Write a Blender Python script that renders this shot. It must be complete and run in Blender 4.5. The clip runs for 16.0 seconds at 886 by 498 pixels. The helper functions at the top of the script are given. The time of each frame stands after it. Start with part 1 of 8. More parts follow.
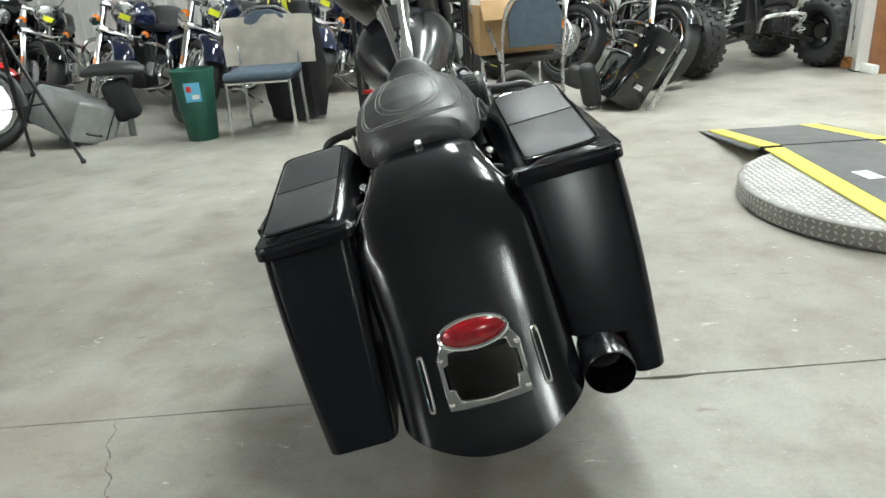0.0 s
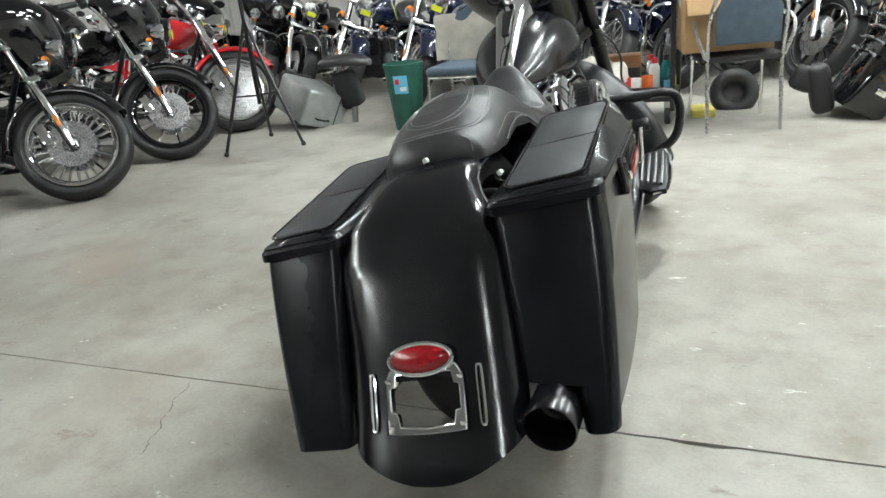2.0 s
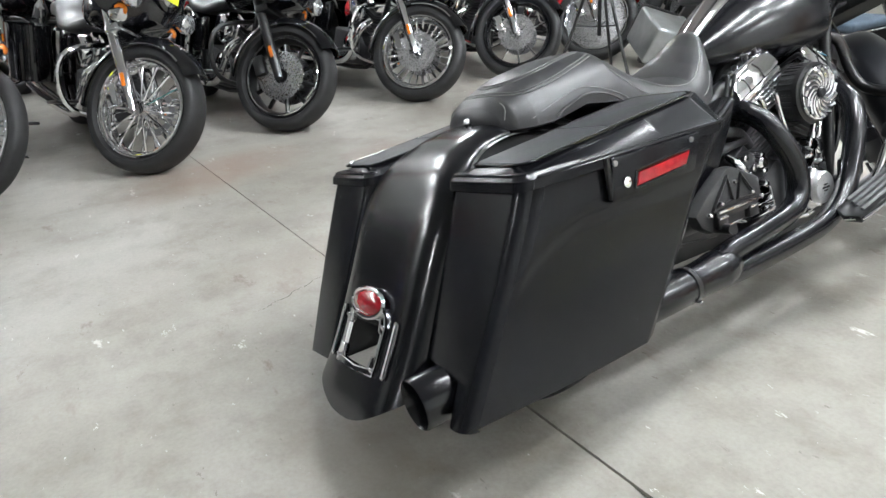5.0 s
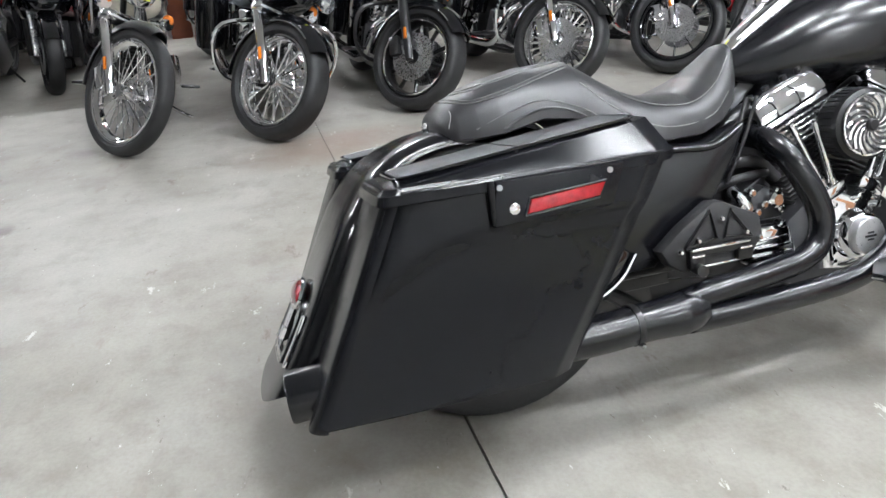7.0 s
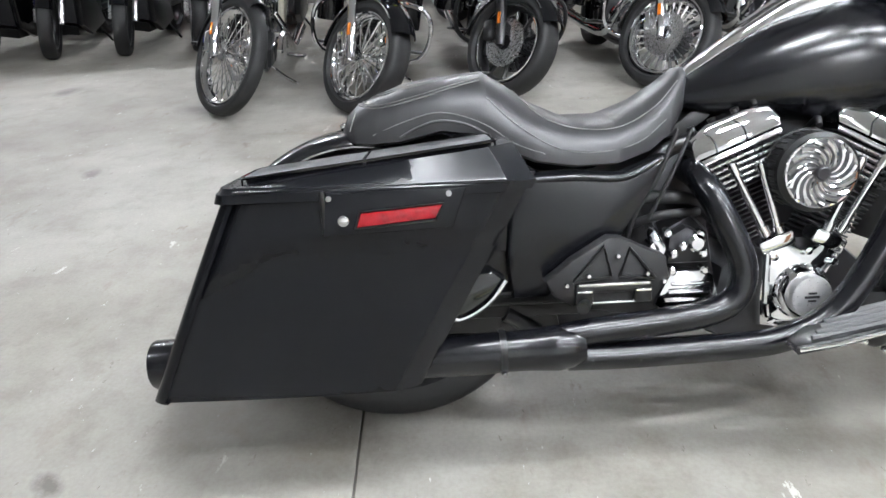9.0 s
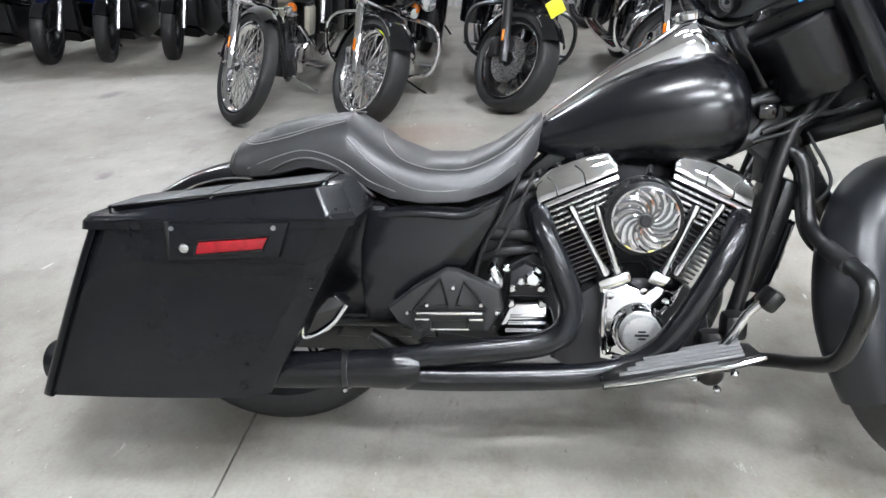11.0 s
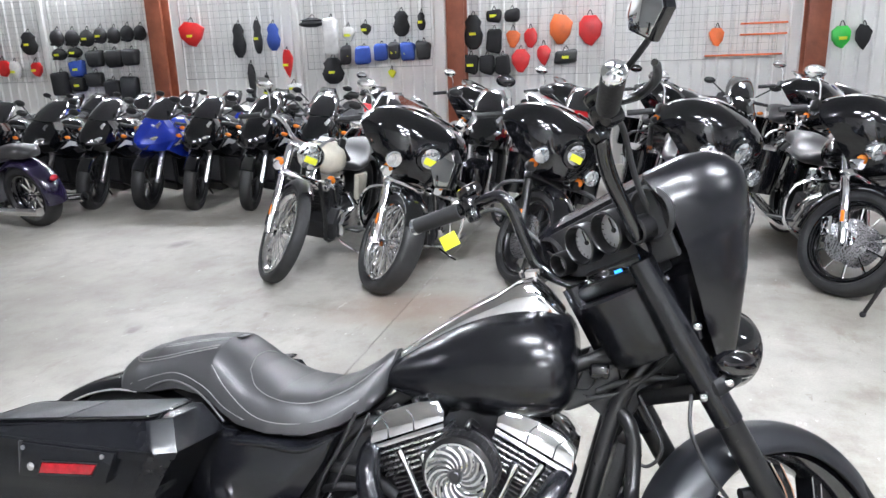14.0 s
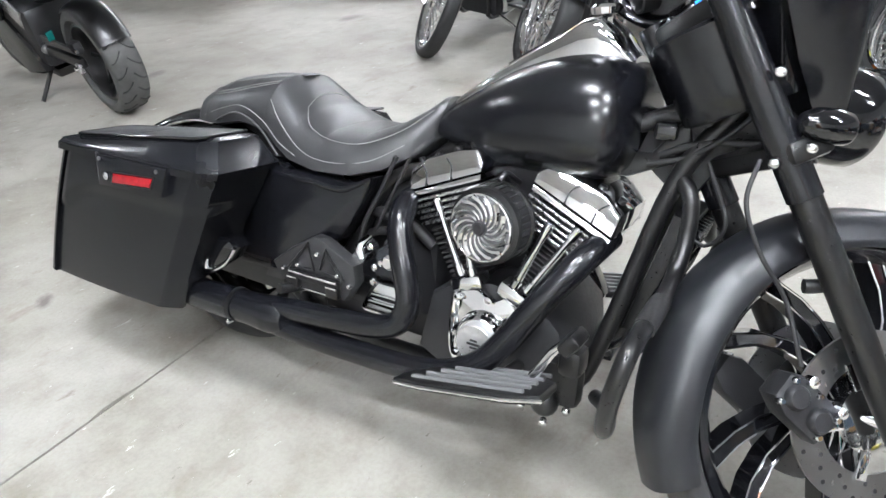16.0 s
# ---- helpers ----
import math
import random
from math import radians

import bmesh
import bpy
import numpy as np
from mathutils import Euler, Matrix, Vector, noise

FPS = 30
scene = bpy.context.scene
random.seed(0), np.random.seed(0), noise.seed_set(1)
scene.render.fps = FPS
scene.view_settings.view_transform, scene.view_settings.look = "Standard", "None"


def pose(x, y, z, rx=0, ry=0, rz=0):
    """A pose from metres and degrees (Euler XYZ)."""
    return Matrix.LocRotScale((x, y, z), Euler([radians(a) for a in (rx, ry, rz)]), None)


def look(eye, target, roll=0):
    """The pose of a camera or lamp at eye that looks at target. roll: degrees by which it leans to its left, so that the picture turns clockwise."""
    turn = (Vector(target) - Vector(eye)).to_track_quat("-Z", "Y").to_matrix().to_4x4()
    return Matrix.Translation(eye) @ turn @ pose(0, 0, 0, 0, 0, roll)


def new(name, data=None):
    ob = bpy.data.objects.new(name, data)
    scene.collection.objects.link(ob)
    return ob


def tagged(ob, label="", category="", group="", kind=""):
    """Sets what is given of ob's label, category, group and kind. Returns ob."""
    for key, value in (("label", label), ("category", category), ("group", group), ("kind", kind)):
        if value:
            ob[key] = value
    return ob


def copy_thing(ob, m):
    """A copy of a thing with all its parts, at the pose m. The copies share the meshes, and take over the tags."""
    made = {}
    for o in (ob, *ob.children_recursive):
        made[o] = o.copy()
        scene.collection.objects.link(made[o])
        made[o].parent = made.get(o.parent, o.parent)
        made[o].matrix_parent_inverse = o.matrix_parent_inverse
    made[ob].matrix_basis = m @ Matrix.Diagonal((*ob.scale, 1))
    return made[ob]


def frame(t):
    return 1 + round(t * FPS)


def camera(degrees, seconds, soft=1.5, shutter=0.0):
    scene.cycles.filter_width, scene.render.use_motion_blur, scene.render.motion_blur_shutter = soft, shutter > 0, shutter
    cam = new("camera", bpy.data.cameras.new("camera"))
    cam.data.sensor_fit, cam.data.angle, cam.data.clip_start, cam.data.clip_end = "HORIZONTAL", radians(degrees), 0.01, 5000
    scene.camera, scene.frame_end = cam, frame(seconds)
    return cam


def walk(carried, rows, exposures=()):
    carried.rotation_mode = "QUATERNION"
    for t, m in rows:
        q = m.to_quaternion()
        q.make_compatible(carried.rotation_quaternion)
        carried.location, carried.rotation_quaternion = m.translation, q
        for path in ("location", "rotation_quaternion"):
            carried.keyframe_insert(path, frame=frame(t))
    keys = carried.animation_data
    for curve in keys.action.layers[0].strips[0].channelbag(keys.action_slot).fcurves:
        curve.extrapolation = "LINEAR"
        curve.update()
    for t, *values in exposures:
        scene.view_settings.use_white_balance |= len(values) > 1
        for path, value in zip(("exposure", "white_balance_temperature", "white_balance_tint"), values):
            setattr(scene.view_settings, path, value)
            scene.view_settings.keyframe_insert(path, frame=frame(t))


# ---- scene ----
import itertools
cam = camera(64.5, 16.0)
PATH = [
    (0, (0.213, 0.23, 0.996), (0.063, 2.078, 0.244), -4.1),
    (0.5, (0.331, 0.282, 0.997), (0.039, 2.09, 0.193), -4.2),
    (1, (0.5, 0.288, 1.014), (-0.016, 2.056, 0.235), -4.0),
    (1.5, (0.636, 0.318, 1.015), (-0.063, 2.047, 0.293), -5.3),
    (2, (0.755, 0.413, 1.009), (-0.112, 2.064, 0.285), -6.2),
    (2.5, (0.876, 0.486, 1.014), (-0.161, 2.023, 0.263), -6.9),
    (3, (1.017, 0.557, 1.015), (-0.198, 1.952, 0.256), -6.9),
    (3.5, (1.088, 0.672, 1.001), (-0.223, 1.967, 0.223), -5.9),
    (4, (1.148, 0.796, 0.997), (-0.266, 1.951, 0.181), -4.8),
    (4.5, (1.241, 0.89, 1.009), (-0.289, 1.872, 0.176), -4.9),
    (5, (1.353, 0.982, 1.012), (-0.28, 1.801, 0.197), -4.3),
    (5.2, (1.372, 1.033, 1.005), (-0.28, 1.805, 0.184), -4.2),
    (7.5, (1.523, 1.618, 1.036), (-0.266, 1.757, 0.153), -3.3),
    (8, (1.495, 1.741, 1.043), (-0.262, 1.755, 0.087), -2.1),
    (8.5, (1.515, 1.907, 1.052), (-0.257, 1.826, 0.128), -2.1),
    (10.8, (1.561, 2.459, 1.149), (-0.212, 2.12, 0.288), -2.4),
    (11, (1.572, 2.52, 1.164), (-0.193, 2.163, 0.294), -2.5),
    (11.5, (1.551, 2.652, 1.192), (-0.207, 2.325, 0.297), -3.0),
    (12, (1.512, 2.763, 1.229), (-0.243, 2.416, 0.336), -2.7),
    (12.5, (1.486, 2.854, 1.304), (-0.28, 2.473, 0.447), -3.3),
    (13, (1.494, 2.962, 1.374), (-0.303, 2.472, 0.647), -2.5),
    (13.5, (1.494, 3.057, 1.417), (-0.321, 2.473, 0.813), -2.1),
    (14, (1.423, 3.108, 1.414), (-0.389, 2.436, 0.897), -1.9),
    (14.5, (1.351, 3.14, 1.369), (-0.384, 2.334, 0.786), -2.8),
    (15, (1.295, 3.199, 1.322), (-0.303, 2.265, 0.565), -4.0),
    (15.5, (1.25, 3.308, 1.283), (-0.213, 2.275, 0.393), -4.1),
    (16, (1.187, 3.355, 1.227), (-0.166, 2.274, 0.226), -3.9),
]
walk(cam, [(t, look(eye, target, roll)) for t, eye, target, roll in PATH],
     [(0.0, -0.19, 6350, 3), (2.0, -0.13, 6320, 5), (3.0, -0.03, 6280, 8), (5.0, 0.04, 6180, 11), (8.0, 0.02, 6100, 13), (11.0, 0.08, 6060, 13), (13.0, 0.22, 6000, 14), (14.5, 0.34, 6000, 15), (16.0, 0.3, 6060, 13)])

# ---- world and lights ----
world = bpy.data.worlds.new("hall_world")
scene.world = world
world.use_nodes = True
world.node_tree.nodes["Background"].inputs[0].default_value = (0.9, 0.95, 1.0, 1)
world.node_tree.nodes["Background"].inputs[1].default_value = 0.02
LAMP_POWER = 142.0
HALL = 7.0                     # the hall's axes are turned by this
hall = pose(0, 0, 0, 0, 0, HALL)


# ---- materials ----
def principled(name):
    m = bpy.data.materials.new(name)
    m.use_nodes = True
    return m, m.node_tree, m.node_tree.nodes["Principled BSDF"]


def link(tree, a, b):
    tree.links.new(a, b)


def noise_node(tree, scale, detail=4, rough=0.55, coords=None):
    n = tree.nodes.new("ShaderNodeTexNoise")
    n.inputs["Scale"].default_value, n.inputs["Detail"].default_value, n.inputs["Roughness"].default_value = scale, detail, rough
    if coords:
        link(tree, coords, n.inputs["Vector"])
    return n


def ramp_node(tree, fac, stops):
    r = tree.nodes.new("ShaderNodeValToRGB")
    while len(r.color_ramp.elements) < len(stops):
        r.color_ramp.elements.new(0.5)
    for el, (p, c) in zip(r.color_ramp.elements, stops):
        el.position, el.color = p, (*c, 1) if len(c) == 3 else c
    link(tree, fac, r.inputs[0])
    return r


def paint(name, color, rough=0.4, metal=0.0, vary=0.15, scale=9.0, bump=0.0, bump_scale=120.0, coat=0.0, spread=0.08, coat_rough=0.05):
    """A surface of one colour with blotches, fine grain, uneven gloss and relief."""
    m, tree, bsdf = principled(name)
    co = tree.nodes.new("ShaderNodeTexCoord").outputs["Object"]
    big, fine = noise_node(tree, scale, 3, 0.6, co), noise_node(tree, scale * 14, 4, 0.6, co)
    mix = tree.nodes.new("ShaderNodeMath")
    mix.operation = "MULTIPLY_ADD"
    mix.inputs[1].default_value = 0.35
    link(tree, fine.outputs[0], mix.inputs[0])
    link(tree, big.outputs[0], mix.inputs[2])
    lo, hi = [c * (1 - vary) for c in color], [min(1, c * (1 + vary)) for c in color]
    r = ramp_node(tree, mix.outputs[0], [(0.45, lo), (0.9, hi)])
    link(tree, r.outputs[0], bsdf.inputs["Base Color"])
    rr = tree.nodes.new("ShaderNodeMapRange")
    rr.inputs[1].default_value, rr.inputs[2].default_value = 0.3, 0.75
    rr.inputs[3].default_value, rr.inputs[4].default_value = max(0.02, rough - spread), min(1, rough + spread)
    link(tree, fine.outputs[0], rr.inputs[0])
    link(tree, rr.outputs[0], bsdf.inputs["Roughness"])
    bsdf.inputs["Metallic"].default_value = metal
    bsdf.inputs["Coat Weight"].default_value = coat
    bsdf.inputs["Coat Roughness"].default_value = coat_rough
    if bump:
        b = tree.nodes.new("ShaderNodeBump")
        b.inputs["Strength"].default_value, b.inputs["Distance"].default_value = bump, 0.002
        link(tree, noise_node(tree, bump_scale, 3, 0.5, co).outputs[0], b.inputs["Height"])
        link(tree, b.outputs[0], bsdf.inputs["Normal"])
    return m


def glow(name, color, strength):
    m, tree, bsdf = principled(name)
    bsdf.inputs["Base Color"].default_value = (*color, 1)
    bsdf.inputs["Emission Color"].default_value = (*color, 1)
    bsdf.inputs["Emission Strength"].default_value = strength
    return m


def concrete():
    m, tree, bsdf = principled("polished_concrete")
    co = tree.nodes.new("ShaderNodeTexCoord").outputs["Object"]
    cloud, mid, grain = noise_node(tree, 0.7, 6, 0.62, co), noise_node(tree, 4.5, 6, 0.65, co), noise_node(tree, 90, 4, 0.6, co)
    base = ramp_node(tree, cloud.outputs[0], [(0.30, (0.255, 0.237, 0.205)), (0.5, (0.375, 0.361, 0.325)), (0.70, (0.49, 0.48, 0.442))])
    blot = ramp_node(tree, mid.outputs[0], [(0.30, (0.68, 0.645, 0.60)), (0.5, (0.94, 0.93, 0.915)), (0.70, (1.06, 1.06, 1.05))])
    fine = ramp_node(tree, grain.outputs[0], [(0.25, (0.88, 0.88, 0.87)), (0.6, (1, 1, 1))])
    mul1, mul2 = tree.nodes.new("ShaderNodeMixRGB"), tree.nodes.new("ShaderNodeMixRGB")
    for mul in (mul1, mul2):
        mul.blend_type, mul.inputs[0].default_value = "MULTIPLY", 1.0
    link(tree, base.outputs[0], mul1.inputs[1])
    link(tree, blot.outputs[0], mul1.inputs[2])
    link(tree, mul1.outputs[0], mul2.inputs[1])
    link(tree, fine.outputs[0], mul2.inputs[2])
    # scattered pale scuffs and dark oil spots
    last = mul2
    for scale, lo, hi, col in ((5.5, 0.655, 0.69, (0.66, 0.66, 0.63, 1)), (14, 0.672, 0.695, (0.70, 0.70, 0.68, 1)), (2.1, 0.60, 0.74, (0.235, 0.195, 0.155, 1)), (3.7, 0.64, 0.71, (0.20, 0.165, 0.13, 1)), (11, 0.66, 0.70, (0.17, 0.15, 0.125, 1)), (20, 0.70, 0.72, (0.15, 0.13, 0.11, 1)), (32, 0.70, 0.715, (0.62, 0.62, 0.60, 1))):
        sc = tree.nodes.new("ShaderNodeMapping")
        sc.inputs["Location"].default_value = (scale, 3.1 * scale, 0)
        sc.inputs["Scale"].default_value = (1.0, 2.2, 1)
        link(tree, co, sc.inputs["Vector"])
        spot = ramp_node(tree, noise_node(tree, scale, 5, 0.7, sc.outputs[0]).outputs[0], [(lo, (0, 0, 0)), (hi, (0.75, 0.75, 0.75))])
        mx = tree.nodes.new("ShaderNodeMixRGB")
        link(tree, spot.outputs[0], mx.inputs[0])
        link(tree, last.outputs[0], mx.inputs[1])
        mx.inputs[2].default_value = col
        last = mx
    # single marks: rust brown stains by the parked row, dark tyre and oil marks, broad brown patches
    for sx, sy, rad, col, amount in ((-2.2, 1.5, 0.75, (0.30, 0.20, 0.145, 1), 0.55), (-1.9, 2.3, 0.5, (0.29, 0.21, 0.16, 1), 0.4), (0.48, 1.10, 0.07, (0.12, 0.105, 0.095, 1), 0.8), (-1.46, 0.15, 0.10, (0.15, 0.13, 0.115, 1), 0.7), (-3.17, -0.95, 0.20, (0.14, 0.125, 0.115, 1), 0.7), (-1.35, -1.03, 0.14, (0.14, 0.125, 0.115, 1), 0.7), (0.15, 1.35, 0.40, (0.24, 0.205, 0.17, 1), 0.45), (-0.9, 1.55, 0.45, (0.25, 0.21, 0.17, 1), 0.4), (-2.6, 0.2, 0.25, (0.15, 0.13, 0.12, 1), 0.5)):
        mp = tree.nodes.new("ShaderNodeMapping")
        mp.vector_type = "TEXTURE"
        mp.inputs["Location"].default_value = (sx, sy, 0)
        mp.inputs["Scale"].default_value = (rad, rad * 0.6, rad)
        mp.inputs["Rotation"].default_value = (0, 0, sx * 2.0)
        link(tree, co, mp.inputs["Vector"])
        g = tree.nodes.new("ShaderNodeTexGradient")
        g.gradient_type = "SPHERICAL"
        link(tree, mp.outputs[0], g.inputs["Vector"])
        edge = tree.nodes.new("ShaderNodeMath")
        edge.operation = "MULTIPLY"
        link(tree, g.outputs[1], edge.inputs[0])
        link(tree, noise_node(tree, 2.6 / rad, 6, 0.7, co).outputs[0], edge.inputs[1])
        spot = ramp_node(tree, edge.outputs[0], [(0.10, (0, 0, 0)), (0.38, (amount, amount, amount))])
        mx = tree.nodes.new("ShaderNodeMixRGB")
        link(tree, spot.outputs[0], mx.inputs[0])
        link(tree, last.outputs[0], mx.inputs[1])
        mx.inputs[2].default_value = col
        last = mx
    link(tree, last.outputs[0], bsdf.inputs["Base Color"])
    rr = ramp_node(tree, mid.outputs[0], [(0.3, (0.42,) * 3), (0.7, (0.64,) * 3)])
    link(tree, rr.outputs[0], bsdf.inputs["Roughness"])
    bsdf.inputs["Specular IOR Level"].default_value = 0.45
    b = tree.nodes.new("ShaderNodeBump")
    b.inputs["Strength"].default_value, b.inputs["Distance"].default_value = 0.12, 0.004
    link(tree, mid.outputs[0], b.inputs["Height"])
    link(tree, b.outputs[0], bsdf.inputs["Normal"])
    return m


CONCRETE = concrete()
JOINT = paint("dark_joint_filler", (0.15, 0.14, 0.125), 0.9)
SATIN = paint("satin_black_paint", (0.0058, 0.0061, 0.0080), 0.225, vary=0.1, scale=3, spread=0.012)
# rougher satin black, base colour lifted for the fender's broad soft highlight
SATIN_FRONT = paint("lifted_satin_front_fender_paint", (0.011, 0.0118, 0.0145), 0.34, vary=0.1, scale=3, spread=0.012)
SATIN_FENDER = paint("semi_gloss_black_fender_paint", (0.005, 0.0053, 0.0068), 0.175, vary=0.1, scale=3, spread=0.012)
SATIN_BAG = paint("satin_black_bag_paint", (0.0072, 0.0076, 0.0096), 0.22, vary=0.1, scale=3, spread=0.02)
SATIN_BAG.node_tree.nodes["Principled BSDF"].inputs["Specular IOR Level"].default_value = 0.26
GLOSS = paint("gloss_black_paint", (0.0045, 0.0047, 0.006), 0.09, vary=0.1, coat=0.6, spread=0.03)
BLACK = paint("black_powder_coat", (0.008, 0.008, 0.0085), 0.30, vary=0.15, spread=0.03)
RUBBER = paint("tyre_rubber", (0.016, 0.016, 0.0168), 0.58, vary=0.25, scale=14, bump=0.25, bump_scale=160)
# worn tyre rubber, greyed further to stand for lamp light on it
LITRUBBER = paint("lit_tyre_rubber", (0.075, 0.075, 0.074), 0.68, vary=0.3, scale=9, bump=0.25, bump_scale=160)
PLASTIC = paint("black_textured_plastic", (0.016, 0.016, 0.017), 0.55, bump=0.15, bump_scale=500)
LEATHER = paint("black_seat_leather", (0.028, 0.028, 0.0295), 0.39, vary=0.12, scale=10, bump=0.08, bump_scale=330, spread=0.04)
VINYL = paint("black_lid_vinyl", (0.032, 0.033, 0.036), 0.45, bump=0.1, bump_scale=420, spread=0.04)
STITCH = paint("grey_stitching", (0.21, 0.21, 0.205), 0.7)
PIPING = paint("dull_grey_piping", (0.085, 0.085, 0.085), 0.55)
CHROME = paint("chrome", (0.88, 0.885, 0.90), 0.055, 1.0, vary=0.02, spread=0.012)
BRUSHED = paint("brushed_aluminium", (0.55, 0.55, 0.56), 0.28, 1.0, vary=0.05, spread=0.03, scale=8)
FIN = paint("machined_black_fin", (0.15, 0.15, 0.155), 0.34, 0.7, vary=0.06, spread=0.03)
BRIGHTALU = paint("bright_satin_aluminium", (0.80, 0.80, 0.80), 0.32, 0.8, vary=0.08, spread=0.06, scale=20)
RIBGREY = paint("grey_footboard_rib", (0.20, 0.20, 0.205), 0.40, 0.4, vary=0.08, spread=0.04)
STEEL = paint("brake_steel", (0.42, 0.42, 0.43), 0.30, 1.0, vary=0.05, spread=0.03, scale=8)
DARKMETAL = paint("dark_cast_metal", (0.04, 0.04, 0.043), 0.42, 0.6, bump=0.2, bump_scale=220)
REDLENS = paint("red_lens", (0.30, 0.006, 0.012), 0.16, coat=0.5, vary=0.25, scale=60)
AMBER = paint("amber_lens", (0.75, 0.20, 0.02), 0.2, coat=0.5)
REDPAINT = paint("red_paint", (0.45, 0.015, 0.02), 0.15, coat=0.7)
BLUEPAINT = paint("blue_paint", (0.015, 0.035, 0.32), 0.16, coat=0.7)
NAVY = paint("dark_navy_paint", (0.008, 0.012, 0.035), 0.13, coat=0.7)
WHITEPAINT = paint("white_paint", (0.72, 0.72, 0.70), 0.2, coat=0.5)
CREAM = paint("cream_paint", (0.70, 0.66, 0.55), 0.22, coat=0.5)
TEAL = paint("teal_paint", (0.01, 0.16, 0.15), 0.25, coat=0.5)
PURPLE = paint("dark_purple_paint", (0.012, 0.008, 0.03), 0.15, coat=0.7)
MIRROR = paint("mirror_glass", (0.86, 0.88, 0.88), 0.02, 1.0, vary=0.02, spread=0.01)
LENS = paint("lamp_glass", (0.70, 0.72, 0.74), 0.08, 0.85, coat=0.8, vary=0.2, scale=40)
SMOKE = paint("smoked_screen", (0.012, 0.012, 0.014), 0.06, coat=0.8)
TAG = paint("yellow_paper_tag", (0.75, 0.78, 0.03), 0.7, vary=0.08)
DIAL = paint("dial_face", (0.72, 0.73, 0.75), 0.35, 0.1, vary=0.12)
# print; also the painted dark of holes, grooves, seams and vents
INK = paint("dark_print_and_recess", (0.02, 0.02, 0.022), 0.6)
SCREENBLUE = glow("blue_display", (0.05, 0.35, 1.0), 1.6)
COPPER = paint("heat_tinted_bronze", (0.30, 0.14, 0.05), 0.25, 0.9, vary=0.3)
WALLWHITE = paint("white_wall_sheet", (0.74, 0.735, 0.71), 0.5, vary=0.06, scale=2)
# for the unseen south wall: darker sheet that cuts reflections and fill light
WALLGREY = paint("unseen_dark_wall_sheet", (0.20, 0.20, 0.195), 0.55, vary=0.08, scale=2)
CEILGREY = paint("pale_roof_sheet", (0.45, 0.45, 0.44), 0.7, vary=0.08, scale=1.5)
RUST = paint("red_oxide_steel", (0.26, 0.075, 0.035), 0.55, vary=0.25, scale=5, bump=0.2, bump_scale=60)
WIRE = paint("grey_wire_grid", (0.42, 0.42, 0.41), 0.4, 0.6)
WOOD = paint("brown_door_wood", (0.30, 0.13, 0.055), 0.45, vary=0.3, scale=4)
BINGREEN = paint("dark_green_plastic", (0.012, 0.085, 0.06), 0.5, vary=0.15, bump=0.1)
CLOTH = paint("beige_cloth", (0.76, 0.72, 0.64), 0.9, vary=0.12, scale=12, bump=0.3, bump_scale=300)
CHAIRBLUE = paint("slate_blue_upholstery", (0.06, 0.085, 0.115), 0.85, vary=0.15, scale=20, bump=0.3, bump_scale=400)
CARDBOARD = paint("brown_cardboard", (0.42, 0.27, 0.13), 0.8, vary=0.12, scale=7)
SILVERCASE = paint("silver_case_metal", (0.42, 0.44, 0.44), 0.38, 0.7, vary=0.15)
MAT = paint("grey_rubber_mat", (0.115, 0.115, 0.118), 0.8, vary=0.2, scale=6, bump=0.3, bump_scale=90)
YELLOW = paint("yellow_safety_paint", (0.78, 0.69, 0.13), 0.55, vary=0.12, scale=14)
# Plate darker, studs paler: the relief's contrast is put into the colours.
DIAMOND = paint("worn_diamond_plate", (0.34, 0.335, 0.315), 0.55, 0.35, vary=0.2, scale=9)
STUD = paint("bright_plate_studs", (0.70, 0.69, 0.66), 0.42, 0.4, vary=0.15, scale=9)
PAPER = paint("white_paper", (0.78, 0.78, 0.76), 0.8)
SKYBLUE = paint("pale_blue_print", (0.12, 0.42, 0.62), 0.6)
BLUECLOTH = paint("blue_cover", (0.02, 0.06, 0.30), 0.75, bump=0.3)
REDPLASTIC = paint("red_plastic", (0.60, 0.02, 0.02), 0.35)
ORANGEPLASTIC = paint("orange_plastic", (0.72, 0.14, 0.02), 0.4)
GREENPLASTIC = paint("green_plastic", (0.04, 0.55, 0.06), 0.4)
BLACKCLOTH = paint("black_fabric", (0.013, 0.013, 0.014), 0.85, vary=0.3, bump=0.5, bump_scale=120)
BAGPLASTIC = paint("crumpled_white_bag", (0.72, 0.72, 0.70), 0.4, vary=0.1, bump=0.8, bump_scale=40)


# ---- mesh helpers ----
def part(name, bm, material, parent=None, label="", m=None, angle=40):
    """Links a bmesh as one mesh object under its thing or part."""
    if m is not None:
        bmesh.ops.transform(bm, matrix=m, verts=bm.verts)
        if m.to_3x3().determinant() < 0:
            bmesh.ops.reverse_faces(bm, faces=bm.faces)
    me = bpy.data.meshes.new(name)
    bm.to_mesh(me)
    bm.free()
    me.materials.append(material)
    me.shade_smooth()
    me.set_sharp_from_angle(angle=radians(angle))
    ob = new(name, me)
    if parent is not None:
        ob.parent = parent
    if label:
        ob["label"] = label
    return ob


def thing(name, label, category, group="", m=None, kind=""):
    ob = tagged(new(name), label, category, group, kind)
    if m is not None:
        ob.matrix_world = m
    return ob


